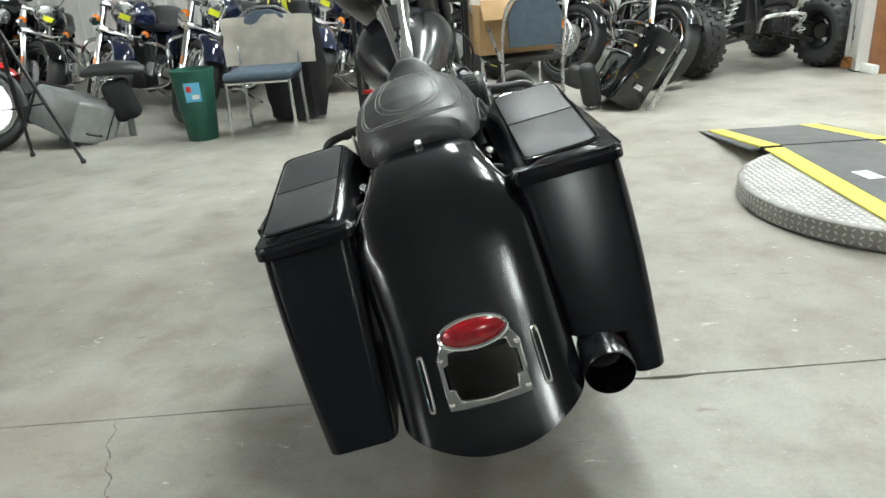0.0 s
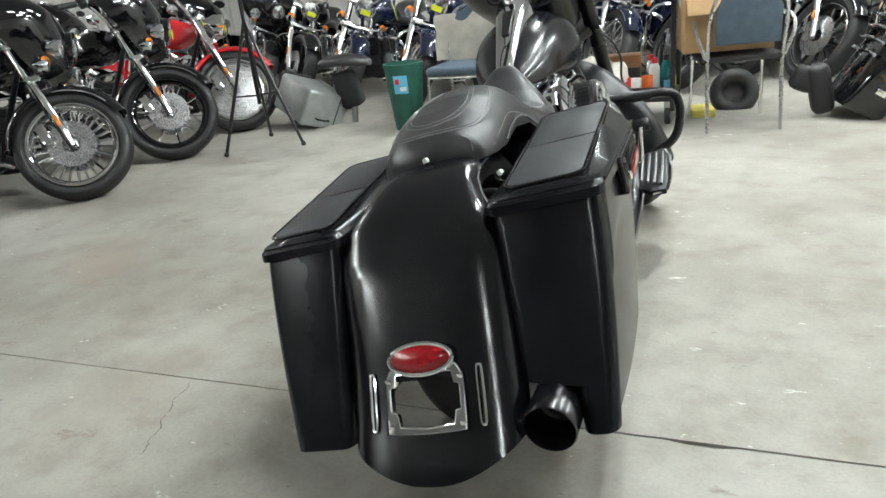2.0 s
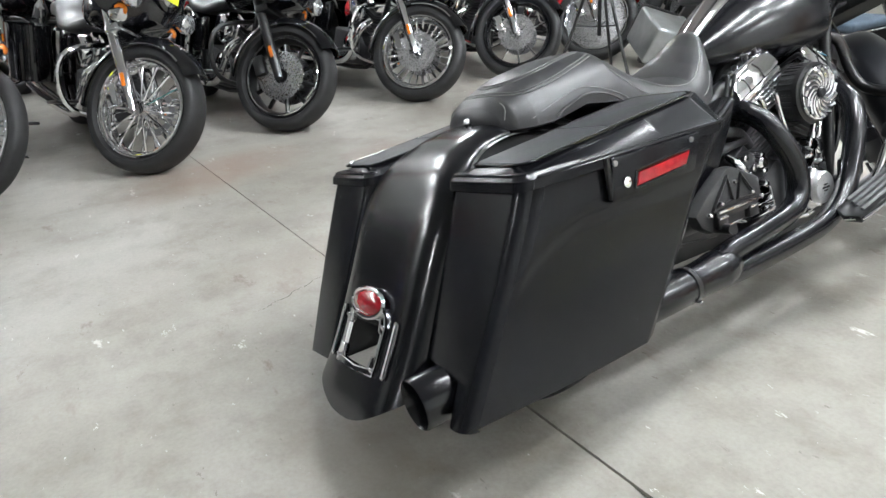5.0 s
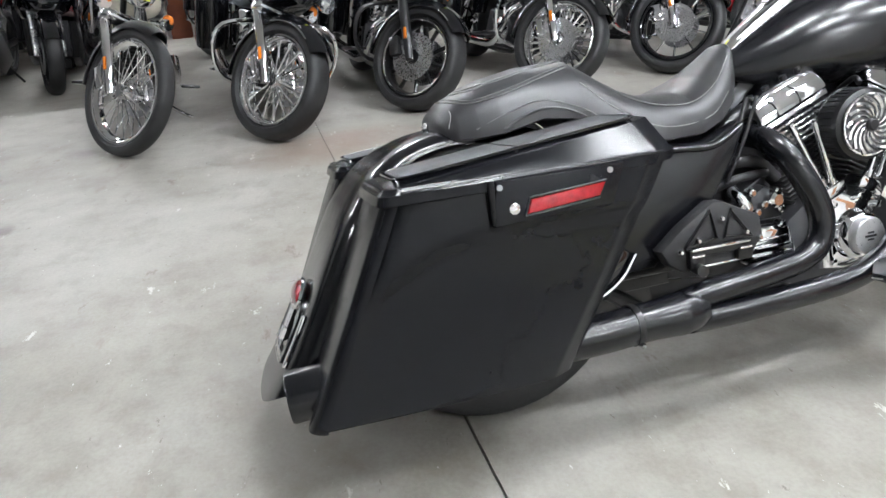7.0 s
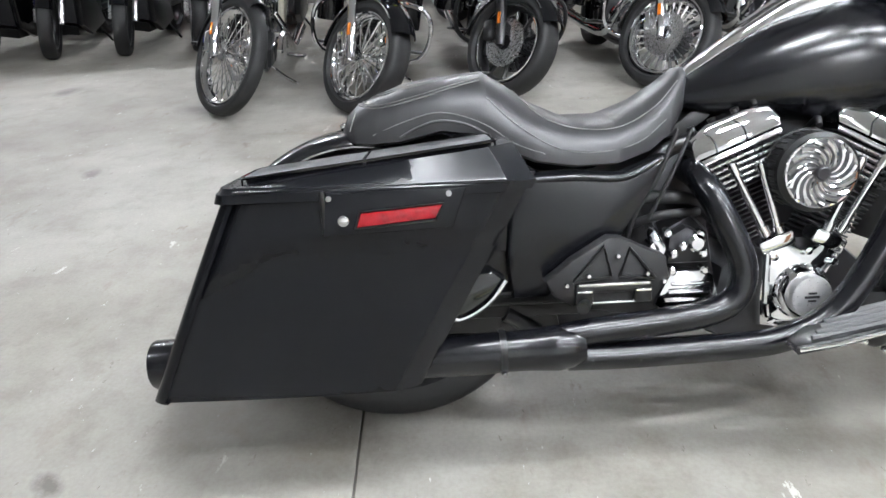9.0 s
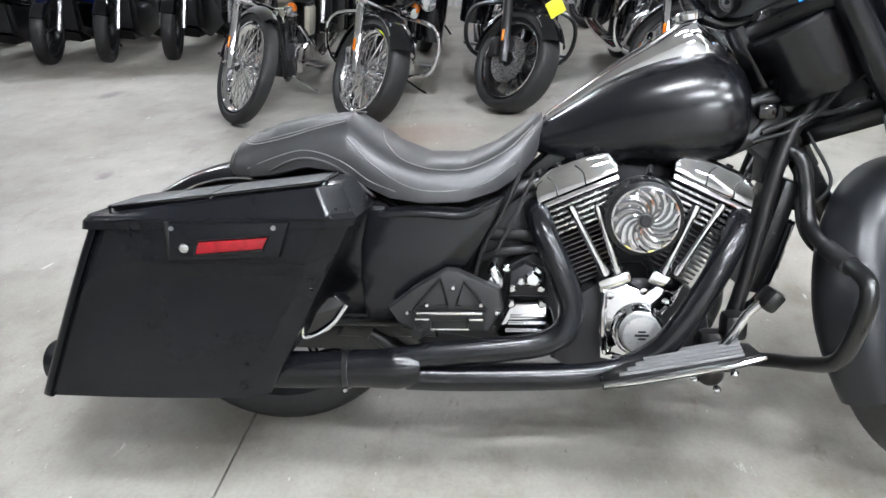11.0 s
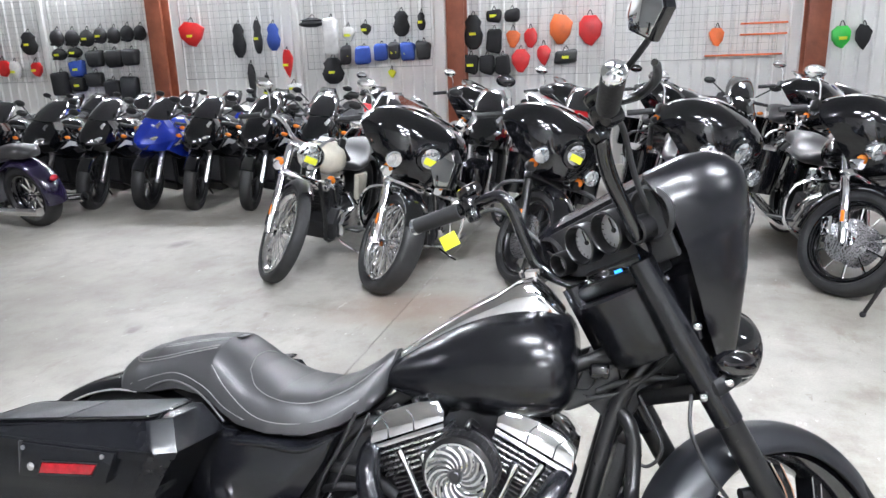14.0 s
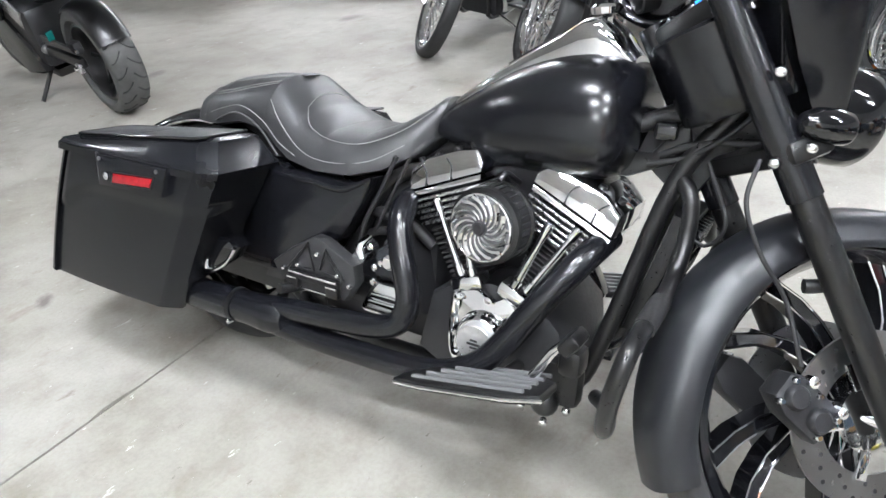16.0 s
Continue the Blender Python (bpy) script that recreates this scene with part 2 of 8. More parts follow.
def spline(pts, n=6):
    """A Catmull-Rom line through the points, n steps a span."""
    p = [Vector(q) for q in pts]
    p = [p[0] * 2 - p[1]] + p + [p[-1] * 2 - p[-2]]
    out = []
    for i in range(1, len(p) - 2):
        for k in range(n):
            t = k / n
            a, b, c, d = p[i - 1], p[i], p[i + 1], p[i + 2]
            out.append(0.5 * (2 * b + (c - a) * t + (2 * a - 5 * b + 4 * c - d) * t * t + (3 * b - a - 3 * c + d) * t ** 3))
    return out + [p[-2]]


def interp(xs, ys, x):
    return float(np.interp(x, xs, ys))


def loft(rings, bm=None, caps=True, closed=True):
    bm = bm or bmesh.new()
    vs = [[bm.verts.new(p) for p in ring] for ring in rings]
    for a, b in zip(vs, vs[1:]):
        n = len(a)
        for i in range(n if closed else n - 1):
            j = (i + 1) % n
            bm.faces.new((a[i], a[j], b[j], b[i]))
    if caps and closed:
        bm.faces.new(list(reversed(vs[0])))
        bm.faces.new(vs[-1])
    bmesh.ops.recalc_face_normals(bm, faces=bm.faces)
    return bm


def tube(pts, r, bm=None, seg=10, n=6, smooth=True, caps=True):
    bm = bm or bmesh.new()
    raw = [Vector(p) for p in pts]
    line = spline(raw, n) if smooth and len(raw) > 2 else raw
    rs = r if isinstance(r, (list, tuple)) else [r] * len(raw)
    src = np.linspace(0, 1, len(raw))
    up = None
    rings = []
    for i, p in enumerate(line):
        d = (line[min(i + 1, len(line) - 1)] - line[max(i - 1, 0)]).normalized()
        if up is None:
            up = d.orthogonal().normalized()
        up = (up - d * up.dot(d)).normalized()
        side = d.cross(up)
        rad = interp(src, rs, i / (len(line) - 1))
        rings.append([p + (up * math.cos(t) + side * math.sin(t)) * rad for t in (2 * math.pi * k / seg for k in range(seg))])
    base = len(bm.verts)
    vs = [[bm.verts.new(q) for q in ring] for ring in rings]
    for a, b in zip(vs, vs[1:]):
        for i in range(seg):
            j = (i + 1) % seg
            bm.faces.new((a[i], a[j], b[j], b[i]))
    if caps:
        bm.faces.new(list(reversed(vs[0])))
        bm.faces.new(vs[-1])
    return bm


def lathe(profile, seg=32, bm=None, m=None, axis="X"):
    """Turns (radius, height) pairs round an axis."""
    bm = bm or bmesh.new()
    fresh = []
    rings = []
    for r, h in profile:
        ring = []
        for k in range(seg):
            t = 2 * math.pi * k / seg
            c, s = r * math.cos(t), r * math.sin(t)
            p = Vector({"X": (h, c, s), "Y": (s, h, c), "Z": (c, s, h)}[axis])
            ring.append(bm.verts.new(m @ p if m is not None else p))
        rings.append(ring)
        fresh += ring
    faces = []
    for a, b in zip(rings, rings[1:]):
        for i in range(seg):
            j = (i + 1) % seg
            faces.append(bm.faces.new((a[i], a[j], b[j], b[i])))
    for ring, (r, h) in ((rings[0], profile[0]), (rings[-1], profile[-1])):
        if r > 1e-4 and profile[0] != profile[-1]:
            faces.append(bm.faces.new(ring))
    bmesh.ops.remove_doubles(bm, verts=fresh, dist=1e-5)
    bmesh.ops.recalc_face_normals(bm, faces=bm.faces)
    return bm


def rbox(size, center=(0, 0, 0), bevel=0.006, rot=None, bm=None, seg=2):
    own = bmesh.new()
    bmesh.ops.create_cube(own, size=1)
    bmesh.ops.scale(own, vec=size, verts=own.verts)
    if bevel:
        bmesh.ops.bevel(own, geom=own.edges[:], offset=min(bevel, min(size) * 0.45), segments=seg, affect="EDGES", profile=0.5)
    mat4 = Matrix.Translation(center) @ (rot if rot is not None else Matrix())
    bmesh.ops.transform(own, matrix=mat4, verts=own.verts)
    if bm is None:
        return own
    merge(bm, own)
    return bm


def merge(bm, other):
    tmp = bpy.data.meshes.new("tmp")
    other.to_mesh(tmp)
    other.free()
    bm.from_mesh(tmp)
    bpy.data.meshes.remove(tmp)
    return bm


def slab(poly, lo, hi, bevel=0.004, axis="X", bm=None):
    """A plate: a flat outline pushed from lo to hi along an axis. The outline is (y, z) for X, (x, z) for Y, (x, y) for Z."""
    own = bmesh.new()
    put = {"X": lambda a, b, h: (h, a, b), "Y": lambda a, b, h: (a, h, b), "Z": lambda a, b, h: (a, b, h)}[axis]
    low, high = [own.verts.new(put(a, b, lo)) for a, b in poly], [own.verts.new(put(a, b, hi)) for a, b in poly]
    n = len(poly)
    for i in range(n):
        j = (i + 1) % n
        own.faces.new((low[i], low[j], high[j], high[i]))
    own.faces.new(list(reversed(low)))
    own.faces.new(high)
    bmesh.ops.recalc_face_normals(own, faces=own.faces)
    if bevel:
        rim = [e for e in own.edges if len({round({"X": v.co.x, "Y": v.co.y, "Z": v.co.z}[axis], 5) for v in e.verts}) == 1]
        bmesh.ops.bevel(own, geom=rim, offset=bevel, segments=2, affect="EDGES", profile=0.5)
    if bm is None:
        return own
    merge(bm, own)
    return bm


def ball(r, center, scale=(1, 1, 1), bm=None, u=16, v=10, rot=None):
    own = bmesh.new()
    bmesh.ops.create_uvsphere(own, u_segments=u, v_segments=v, radius=r)
    bmesh.ops.transform(own, matrix=Matrix.Translation(center) @ (rot if rot is not None else Matrix()) @ Matrix.Diagonal((*scale, 1)), verts=own.verts)
    if bm is None:
        return own
    return merge(bm, own)


def super_ring(w, zt, zb, y, n=24, p=2.4, pb=3.0):
    """A rounded section across a bike at y: half-width w, top zt, bottom zb."""
    zc = zb + (zt - zb) * 0.42
    ring = []
    for k in range(n):
        t = 2 * math.pi * k / n
        c, s = math.cos(t), math.sin(t)
        q = p if s >= 0 else pb
        x = w * math.copysign(abs(c) ** (2 / q), c)
        z = zc + (zt - zc if s >= 0 else zc - zb) * math.copysign(abs(s) ** (2 / q), s)
        ring.append((x, y, z))
    return ring


# ---- the hall ----
def floor_sheet(name, side):
    """One slab of the floor on one side of the sawn joint, with a slightly worn edge."""
    a, d = Vector((0.304, 1.738, 0)), Vector((0.9958, 0.0915, 0))
    out = Vector((-d.y, d.x, 0)) * side
    bm = bmesh.new()
    rng = random.Random(4 + side)
    near, low, far = [], [], []
    for k in range(-160, 161):
        s = k * 0.05 if abs(k) < 120 else math.copysign(6 + (abs(k) - 120) * 0.6, k)
        w = 0.0026 + 0.0022 * noise.noise((s * 2.1, side * 4.0, 0)) + rng.uniform(0, 0.0016)
        if abs(s - 0.30) < 0.10 and side < 0:
            w += 0.012 * math.exp(-((s - 0.33) / 0.04) ** 2)
        w *= 0.6 if s < -0.8 else 1.0
        p = a + d * s + out * w
        near.append(bm.verts.new(p))
        low.append(bm.verts.new(p + Vector((0, 0, -0.012))))
        far.append(bm.verts.new(a + d * s + out * 26))
    for i in range(len(near) - 1):
        bm.faces.new((near[i], near[i + 1], far[i + 1], far[i]))
        bm.faces.new((low[i], low[i + 1], near[i + 1], near[i]))
    for f in bm.faces:
        f.normal_update()
    bmesh.ops.recalc_face_normals(bm, faces=bm.faces)
    if sum(f.normal.z * f.calc_area() for f in bm.faces) < 0:
        bmesh.ops.reverse_faces(bm, faces=bm.faces)
    return tagged(part(name, bm, CONCRETE, None, angle=30), "grey worn concrete floor slab with scuffs and stains", "floor", kind="structure")


floor_sheet("floor", 1)
floor_sheet("floor_slab", -1)


def floor_crack(a, b, wide, seed):
    """A thin jagged crack in the slab between two points."""
    bm, rng, a, b = bmesh.new(), random.Random(seed), Vector(a), Vector(b)
    side = Vector((-(b - a).y, (b - a).x, 0)).normalized()
    prev = None
    for k in range(41):
        p = a.lerp(b, k / 40) + side * (0.03 * noise.noise((k * 0.13, seed, 0)) + rng.uniform(-0.004, 0.004))
        w = wide * (0.35 + rng.random()) * min(1, k / 4, (40 - k) / 4 + 0.05)
        pair = [bm.verts.new(p + side * w), bm.verts.new(p - side * w)]
        for v in pair:
            v.co.z = 0.0006
        if prev:
            bm.faces.new((prev[0], prev[1], pair[1], pair[0]))
        prev = pair
    bmesh.ops.recalc_face_normals(bm, faces=bm.faces)
    return tagged(part("floor_crack", bm, JOINT), "thin jagged crack in the concrete floor", "crack", kind="structure")


floor_crack((-0.75, 1.64, 0), (-0.61, 1.30, 0), 0.0016, 3)
tagged(part("floor_joint", rbox((60, 60, 0.02), (0, 0, -0.019), 0), JOINT), "dark dirt in the sawn floor joint", "joint", kind="structure")

W_X, E_X, N_Y, S_Y, TOP = -7.95, 6.9, 13.0, -9.0, 4.6


def corrugated(name, length, height, m, label, material=None):
    bm = bmesh.new()
    ribs = int(length / 0.16)
    prof = []
    for k in range(ribs):
        u = -length / 2 + k * 0.16
        prof += [(u, 0), (u + 0.11, 0), (u + 0.125, 0.022), (u + 0.145, 0.022)]
    prof.append((length / 2, 0))
    lo, hi = [bm.verts.new((u, v, 0)) for u, v in prof], [bm.verts.new((u, v, height)) for u, v in prof]
    back_lo, back_hi = [bm.verts.new((u, -0.1, z)) for u, z in ((-length / 2, 0), (length / 2, 0))], [bm.verts.new((u, -0.1, height)) for u in (-length / 2, length / 2)]
    for i in range(len(prof) - 1):
        bm.faces.new((lo[i], lo[i + 1], hi[i + 1], hi[i]))
    bm.faces.new((back_lo[0], back_lo[1], back_hi[1], back_hi[0]))
    ob = part(name, bm, material or WALLWHITE, None, angle=20)
    ob.matrix_world = m
    return tagged(ob, label, "wall", kind="structure")


corrugated("wall_west", 23.0, TOP, hall @ pose(W_X, 2.0, 0, 0, 0, -90), "white ribbed sheet-metal wall of the hall")
corrugated("wall_north", 15.4, TOP, hall @ pose(-0.6, N_Y, 0, 0, 0, 180), "white ribbed sheet-metal wall of the hall")
# East wall is unseen; white so that chrome and bag sides reflect brightly.
corrugated("wall_east", 23.0, TOP, hall @ pose(E_X, 2.0, 0, 0, 0, 90), "white ribbed sheet-metal wall of the hall")
# South wall is unseen too; grey keeps the bike's rear and the shadows dark.
corrugated("wall_south", 15.4, TOP, hall @ pose(-0.6, S_Y, 0, 0, 0, 0), "unseen ribbed wall closing the hall, greyed to dim reflections", WALLGREY)
ceil = part("ceiling", rbox((15.4, 23.0, 0.1), (-0.6, 2.0, TOP + 0.05), 0), CEILGREY)
ceil.matrix_world = hall
tagged(ceil, "pale sheet-metal ceiling", "ceiling", kind="structure")

for k, (px, py) in enumerate(((-7.78, -3.51), (-7.78, 0.93), (-7.78, 5.31))):
    post = thing("column_%d" % (k + 1), "red oxide painted steel column against the wall", "column", m=hall @ pose(px, py, 0), kind="structure")
    part("flange", rbox((0.02, 0.24, TOP), (0.11, 0, TOP / 2), 0.003), RUST, post)
    part("flange", rbox((0.02, 0.24, TOP), (-0.11, 0, TOP / 2), 0.003), RUST, post)
    part("web", rbox((0.2, 0.014, TOP), (0, 0, TOP / 2), 0.002), RUST, post)

DIFFUSER = glow("lamp_diffuser", (0.98, 1.0, 0.99), LAMP_POWER)
# Fixtures out of view; west row and (6.0, 4.0) added to brighten the walls.
LAMPS = [(-7.5, -5.0), (-7.5, -2.7), (-7.5, -0.3), (-7.5, 2.2), (-7.5, 5.4), (1.0, 2.3), (1.5, 4.1), (2.9, 3.0), (3.4, 5.2), (0.2, 6.0), (1.0, 8.4), (0.6, -4.6), (6.0, 4.0)]
for lx, ly in LAMPS:
    fix = thing("ceiling_light", "white linear high-bay fixture under the ceiling", "ceiling light", "ceiling lights", hall @ pose(lx, ly, TOP - 0.35))
    part("housing", slab([(-0.17, 0.04), (0.17, 0.04), (0.12, 0.11), (-0.12, 0.11)], -0.62, 0.62, 0.004, "Y"), WHITEPAINT, fix)
    for tx in (-0.105, -0.035, 0.035, 0.105):
        part("tube", tube([(tx, -0.585, 0.024), (tx, 0.585, 0.024)], 0.019, seg=10), DIFFUSER, fix, "glowing white tube")
    for sy in (-0.45, 0.45):
        part("hanger", tube([(0, sy, 0.11), (0, sy, 0.35)], 0.006, seg=6), STEEL, fix)

# ---- the black motorcycle ----
BIKE = pose(0.1900, 1.7796, 0, 0, -12.5, 6.0)
RAKE, STEER = radians(28), 43.0
FOOT = Vector((0.0, 1.62, 0.341))
# steered frame: x right, y ahead across the steering axis, z up along it
STEERED = Matrix.Translation(FOOT) @ Matrix.Rotation(RAKE, 4, "X") @ Matrix.Rotation(radians(STEER), 4, "Z")


def torus_tyre(R, width, rim, seg=56, bm=None, m=None):
    """A tyre's closed section turned round x."""
    h = R - rim
    prof = []
    for k in range(20):
        t = 2 * math.pi * k / 20
        c, s = math.cos(t), math.sin(t)
        prof.append((rim + h * 0.5 + h * 0.5 * math.copysign(abs(c) ** 0.8, c), width / 2 * math.copysign(abs(s) ** 0.75, s) * (0.86 if c < -0.5 else 1)))
    prof.append(prof[0])
    return lathe(prof, seg, bm, m)


def rim_bm(rim, width, m=None, seg=48):
    w = width / 2
    return lathe([(rim + 0.004, -w), (rim + 0.006, -w + 0.006), (rim - 0.012, -w + 0.014), (rim - 0.022, -w * 0.4), (rim - 0.022, w * 0.4), (rim - 0.012, w - 0.014), (rim + 0.006, w - 0.006), (rim + 0.004, w),
                  (rim - 0.010, w), (rim - 0.020, w - 0.012), (rim - 0.032, w * 0.35), (rim - 0.032, -w * 0.35), (rim - 0.020, -w + 0.012), (rim - 0.010, -w), (rim + 0.004, -w)], seg, None, m)


def disc_bm(r, inner, x, thick=0.005, holes=0, m=None):
    bm = bmesh.new()
    seg = 48
    lathe([(inner, x - thick / 2), (r, x - thick / 2), (r, x + thick / 2), (inner, x + thick / 2), (inner, x - thick / 2)], seg, bm, m)
    return bm



def each(name, meshes, material, parent, m=None):
    """Small alike parts, one object each."""
    for bm in meshes:
        part(name, bm, material, parent, m=m)


def stud(r, x0, x1, m):
    return lathe([(r, x0), (r, x1), (r * 0.6, x1 + (0.003 if x1 > x0 else -0.003)), (0.0001, x1 + (0.003 if x1 > x0 else -0.003))], 12, m=m)


def main_bike():
    bike = thing("motorcycle", "satin black custom touring motorcycle leaning on its side stand", "motorcycle", m=BIKE)

    # rear wheel
    RW = Matrix.Translation((0, 0.04, 0.322))
    wheel = part("rear_wheel", rim_bm(0.215, 0.14, RW), GLOSS, bike)
    part("tyre", torus_tyre(0.333, 0.185, 0.215, m=RW), RUBBER, wheel)
    bm = lathe([(0.05, -0.09), (0.05, 0.09)], 20, m=RW)
    for k in range(9):
        t = k * 2 * math.pi / 9
        part("spoke", tube([RW @ Vector((0, 0.045 * math.cos(t), 0.045 * math.sin(t))), RW @ Vector((0, 0.19 * math.cos(t + 0.2), 0.19 * math.sin(t + 0.2)))], [0.016, 0.011], seg=8), GLOSS, wheel)
    part("hub", bm, GLOSS, wheel)
    part("brake_disc", disc_bm(0.14, 0.06, -0.095, m=RW), STEEL, wheel)
    bm = rbox((0.05, 0.62, 0.045), (0.135, 0.28, 0.30), 0.012)
    rbox((0.05, 0.62, 0.045), (-0.135, 0.28, 0.30), 0.012, bm=bm)
    part("swingarm", bm, BLACK, bike)

    # saddlebags, with stretched and raked bodies
    zs = [0.187 + 0.383 * k / 26 for k in range(27)]

    def bag_ring(z, sx, notch, grow=0.0):
        u = (z - 0.187) / 0.383
        yb, yf = -0.405 + 0.180 * u - grow, 0.098 + 0.206 * u + grow
        xo = (0.350 if sx > 0 else 0.332) + 0.030 * math.sin(min(1, u * 1.05) * math.pi * 0.5) + grow
        xi = 0.190 - 0.018 * u - grow
        if notch and z < 0.268:
            xi = 0.285
        r = 0.026
        ring = []
        # outer face from rear to front
        for k in range(31):
            s = k / 30
            y = yb + r + (yf - yb - r - 0.052) * s
            line = 0.475 - 0.085 * max(0.0, 1 - (s * 0.52) / 0.19) ** 2
            step = 1 / (1 + math.exp(-(z - line) / 0.005)) if s * 0.52 > 0.0 else 0
            ring.append((xo + 0.010 * (step - 1) * (0 if grow else 1) + 0.006 * math.sin(math.pi * s), y))
        sunk = 0.0 if grow else 0.010 * (1 - 1 / (1 + math.exp(-(z - 0.475) / 0.005)))
        for cx, cy, a0 in ((xo - r - sunk, yf - r, 0.0), (xi + r, yf - r, 90.0), (xi + r, yb + r, 180.0), (xo - r, yb + r, 270.0)):
            for k in range(6):
                a = radians(a0 + 90 * k / 5)
                if a0 == 0.0:
                    q = k / 5
                    ring.append((xo - sunk - 0.026 * q ** 1.15, yf - 0.052 + 0.050 * q if k else yf - 0.050))
                else:
                    ring.append((cx + r * math.cos(a), cy + r * math.sin(a)))
        return [(sx * x, y, z) for x, y in ring]

    for sx, side in ((1, "right"), (-1, "left")):
        rings = [bag_ring(z, sx, sx > 0) for z in zs]
        low = [(x * 0.985 + 0.004 * sx, y * 0.985, 0.183) for x, y, z in rings[0]]
        bag = part("saddlebag", loft([low] + rings), SATIN_BAG, bike, "stretched satin black saddlebag", angle=50)
        lip = [bag_ring(0.556, sx, False, 0.004), bag_ring(0.558, sx, False, 0.009), bag_ring(0.570, sx, False, 0.010)]
        lip[2] = [(x, y, 0.574) for x, y, z in lip[2]]
        lip.append([(x, y, 0.580) for x, y, z in bag_ring(0.572, sx, False, 0.005)])

        def lid_ring(inset, drop):
            out = []
            for x, y, z in bag_ring(0.57, sx, False, 0.004):
                cx, cy = 0.285 * sx, 0.04
                ix = x + (inset if x < cx else -inset) * min(1, abs(x - cx) / 0.05)
                iy = y + (inset * 0.40 if y < cy else -inset * 0.95) * min(1, abs(y - cy) / 0.10)
                out.append((ix, iy, interp([-0.23, 0.31], [0.589, 0.646], iy) - drop))
            return out
        lip += [lid_ring(0.002, 0.0)]
        lip[-1] = [(x, y, 0.584) for x, y, z in lip[-1]]
        lip += [lid_ring(0.030, 0.007), lid_ring(0.046, 0.001), lid_ring(0.054, 0.0)]
        lid = part("lid", loft(lip), SATIN_BAG, bag, "raked black lid", angle=28)
        def corners(x0, x1, y0, y1, r, low=True, high=True):
            """An outline with rounded corners at its rear, its front or both."""
            out = []
            for cx, cy, a0, on in ((x1, y0, -90, low), (x1, y1, 0, high), (x0, y1, 90, high), (x0, y0, 180, low)):
                if not on:
                    out.append((cx, cy))
                    continue
                ox, oy = cx + (r if cx == x0 else -r), cy + (r if cy == y0 else -r)
                out += [(ox + r * math.cos(radians(a0 + 18 * k)), oy + r * math.sin(radians(a0 + 18 * k))) for k in range(6)]
            return out

        def on_lid(x, y, up):
            return sx * x, y, interp([-0.23, 0.31], [0.589, 0.646], y) + up
        for y0, y1, low in ((-0.192, 0.015, True), (0.021, 0.240, False)):
            bm = slab([(sx * x, y) for x, y in corners(0.203, 0.350, y0, y1, 0.022, low, not low)], 0, 0.004, 0.0015, "Z")
            for v in bm.verts:
                v.co.z += interp([-0.23, 0.31], [0.589, 0.646], v.co.y) + 0.0005
            part("lid_panel", bm, VINYL, lid, "grained black vinyl panel")
        pts = corners(0.197, 0.356, -0.199, 0.247, 0.027)
        part("bead", tube([on_lid(x, y, 0.002) for x, y in pts + pts[:1]], 0.0026, seg=6, smooth=False), GLOSS, lid)
        ridge = [(0.3905 if sx > 0 else 0.3725, y, 0.577) for y in (-0.20, -0.08, 0.05, 0.18, 0.27)]
        part("lip_bead", tube([(sx * x, y, z) for x, y, z in ridge], 0.0026, seg=6), SATIN, lid)
        # latch, lock and reflector
        bm = slab([(-0.055, 0.497), (0.165, 0.503), (0.190, 0.572), (-0.045, 0.572)], sx * 0.36, sx * 0.402, 0.005)
        part("latch", bm, SATIN_BAG, bag)
        part("lock", lathe([(0.0095, 0.400), (0.0095, 0.406), (0.006, 0.408), (0.0001, 0.408)], 16, m=Matrix.Translation((0, -0.018, 0.524)) @ Matrix.Scale(sx, 4, (1, 0, 0))), CHROME, bag)
        part("reflector", slab([(0.004, 0.512), (0.136, 0.522), (0.148, 0.544), (0.012, 0.535)], sx * 0.400, sx * 0.4075, 0.002), REDLENS, bag, "red side reflector")
        part("reflector_rim", tube([(sx * 0.4035, y, z) for y, z in ((0.000, 0.509), (0.137, 0.519), (0.151, 0.547), (0.010, 0.538), (0.000, 0.509))], 0.0025, seg=6, smooth=False), GLOSS, bag)
        part("latch_hinge", tube([(sx * 0.395, -0.05, 0.50), (sx * 0.395, -0.052, 0.574)], 0.006, seg=8), BLACK, bag)
        for hy in (-0.04, 0.16):
            part("bolt", lathe([(0.005, 0.401), (0.005, 0.405), (0.0001, 0.4055)], 10, m=Matrix.Translation((0, hy, 0.562)) @ Matrix.Scale(sx, 4, (1, 0, 0))), STEEL, bag)
        part("bag_bracket", tube([(sx * 0.10, -0.06, 0.56), (sx * 0.15, -0.10, 0.565), (sx * 0.19, -0.13, 0.55)], 0.012), BLACK, bike)
        part("mount_knob", ball(0.014, (sx * 0.145, -0.03, 0.585)), CHROME, bike)
        # chrome guard rail before the bag
        guard = part("bag_guard", slab([(0.166, 0.297), (0.200, 0.307), (0.236, 0.333), (0.264, 0.372), (0.238, 0.392), (0.190, 0.384), (0.172, 0.340)], sx * 0.225, sx * 0.283, 0.012), GLOSS, bike, "black bag guard with a chrome edge")
        part("guard_edge", tube([(sx * 0.284, y, z) for y, z in ((0.172, 0.352), (0.166, 0.318), (0.169, 0.299), (0.200, 0.308), (0.236, 0.334), (0.264, 0.373))], 0.0052, seg=8), CHROME, guard)

    # stretched rear fender with a recess in its tail
    cy = [0.16, 0.08, 0.0, -0.06, -0.12, -0.17, -0.213, -0.256, -0.283, -0.337, -0.376, -0.415, -0.446, -0.470, -0.486]
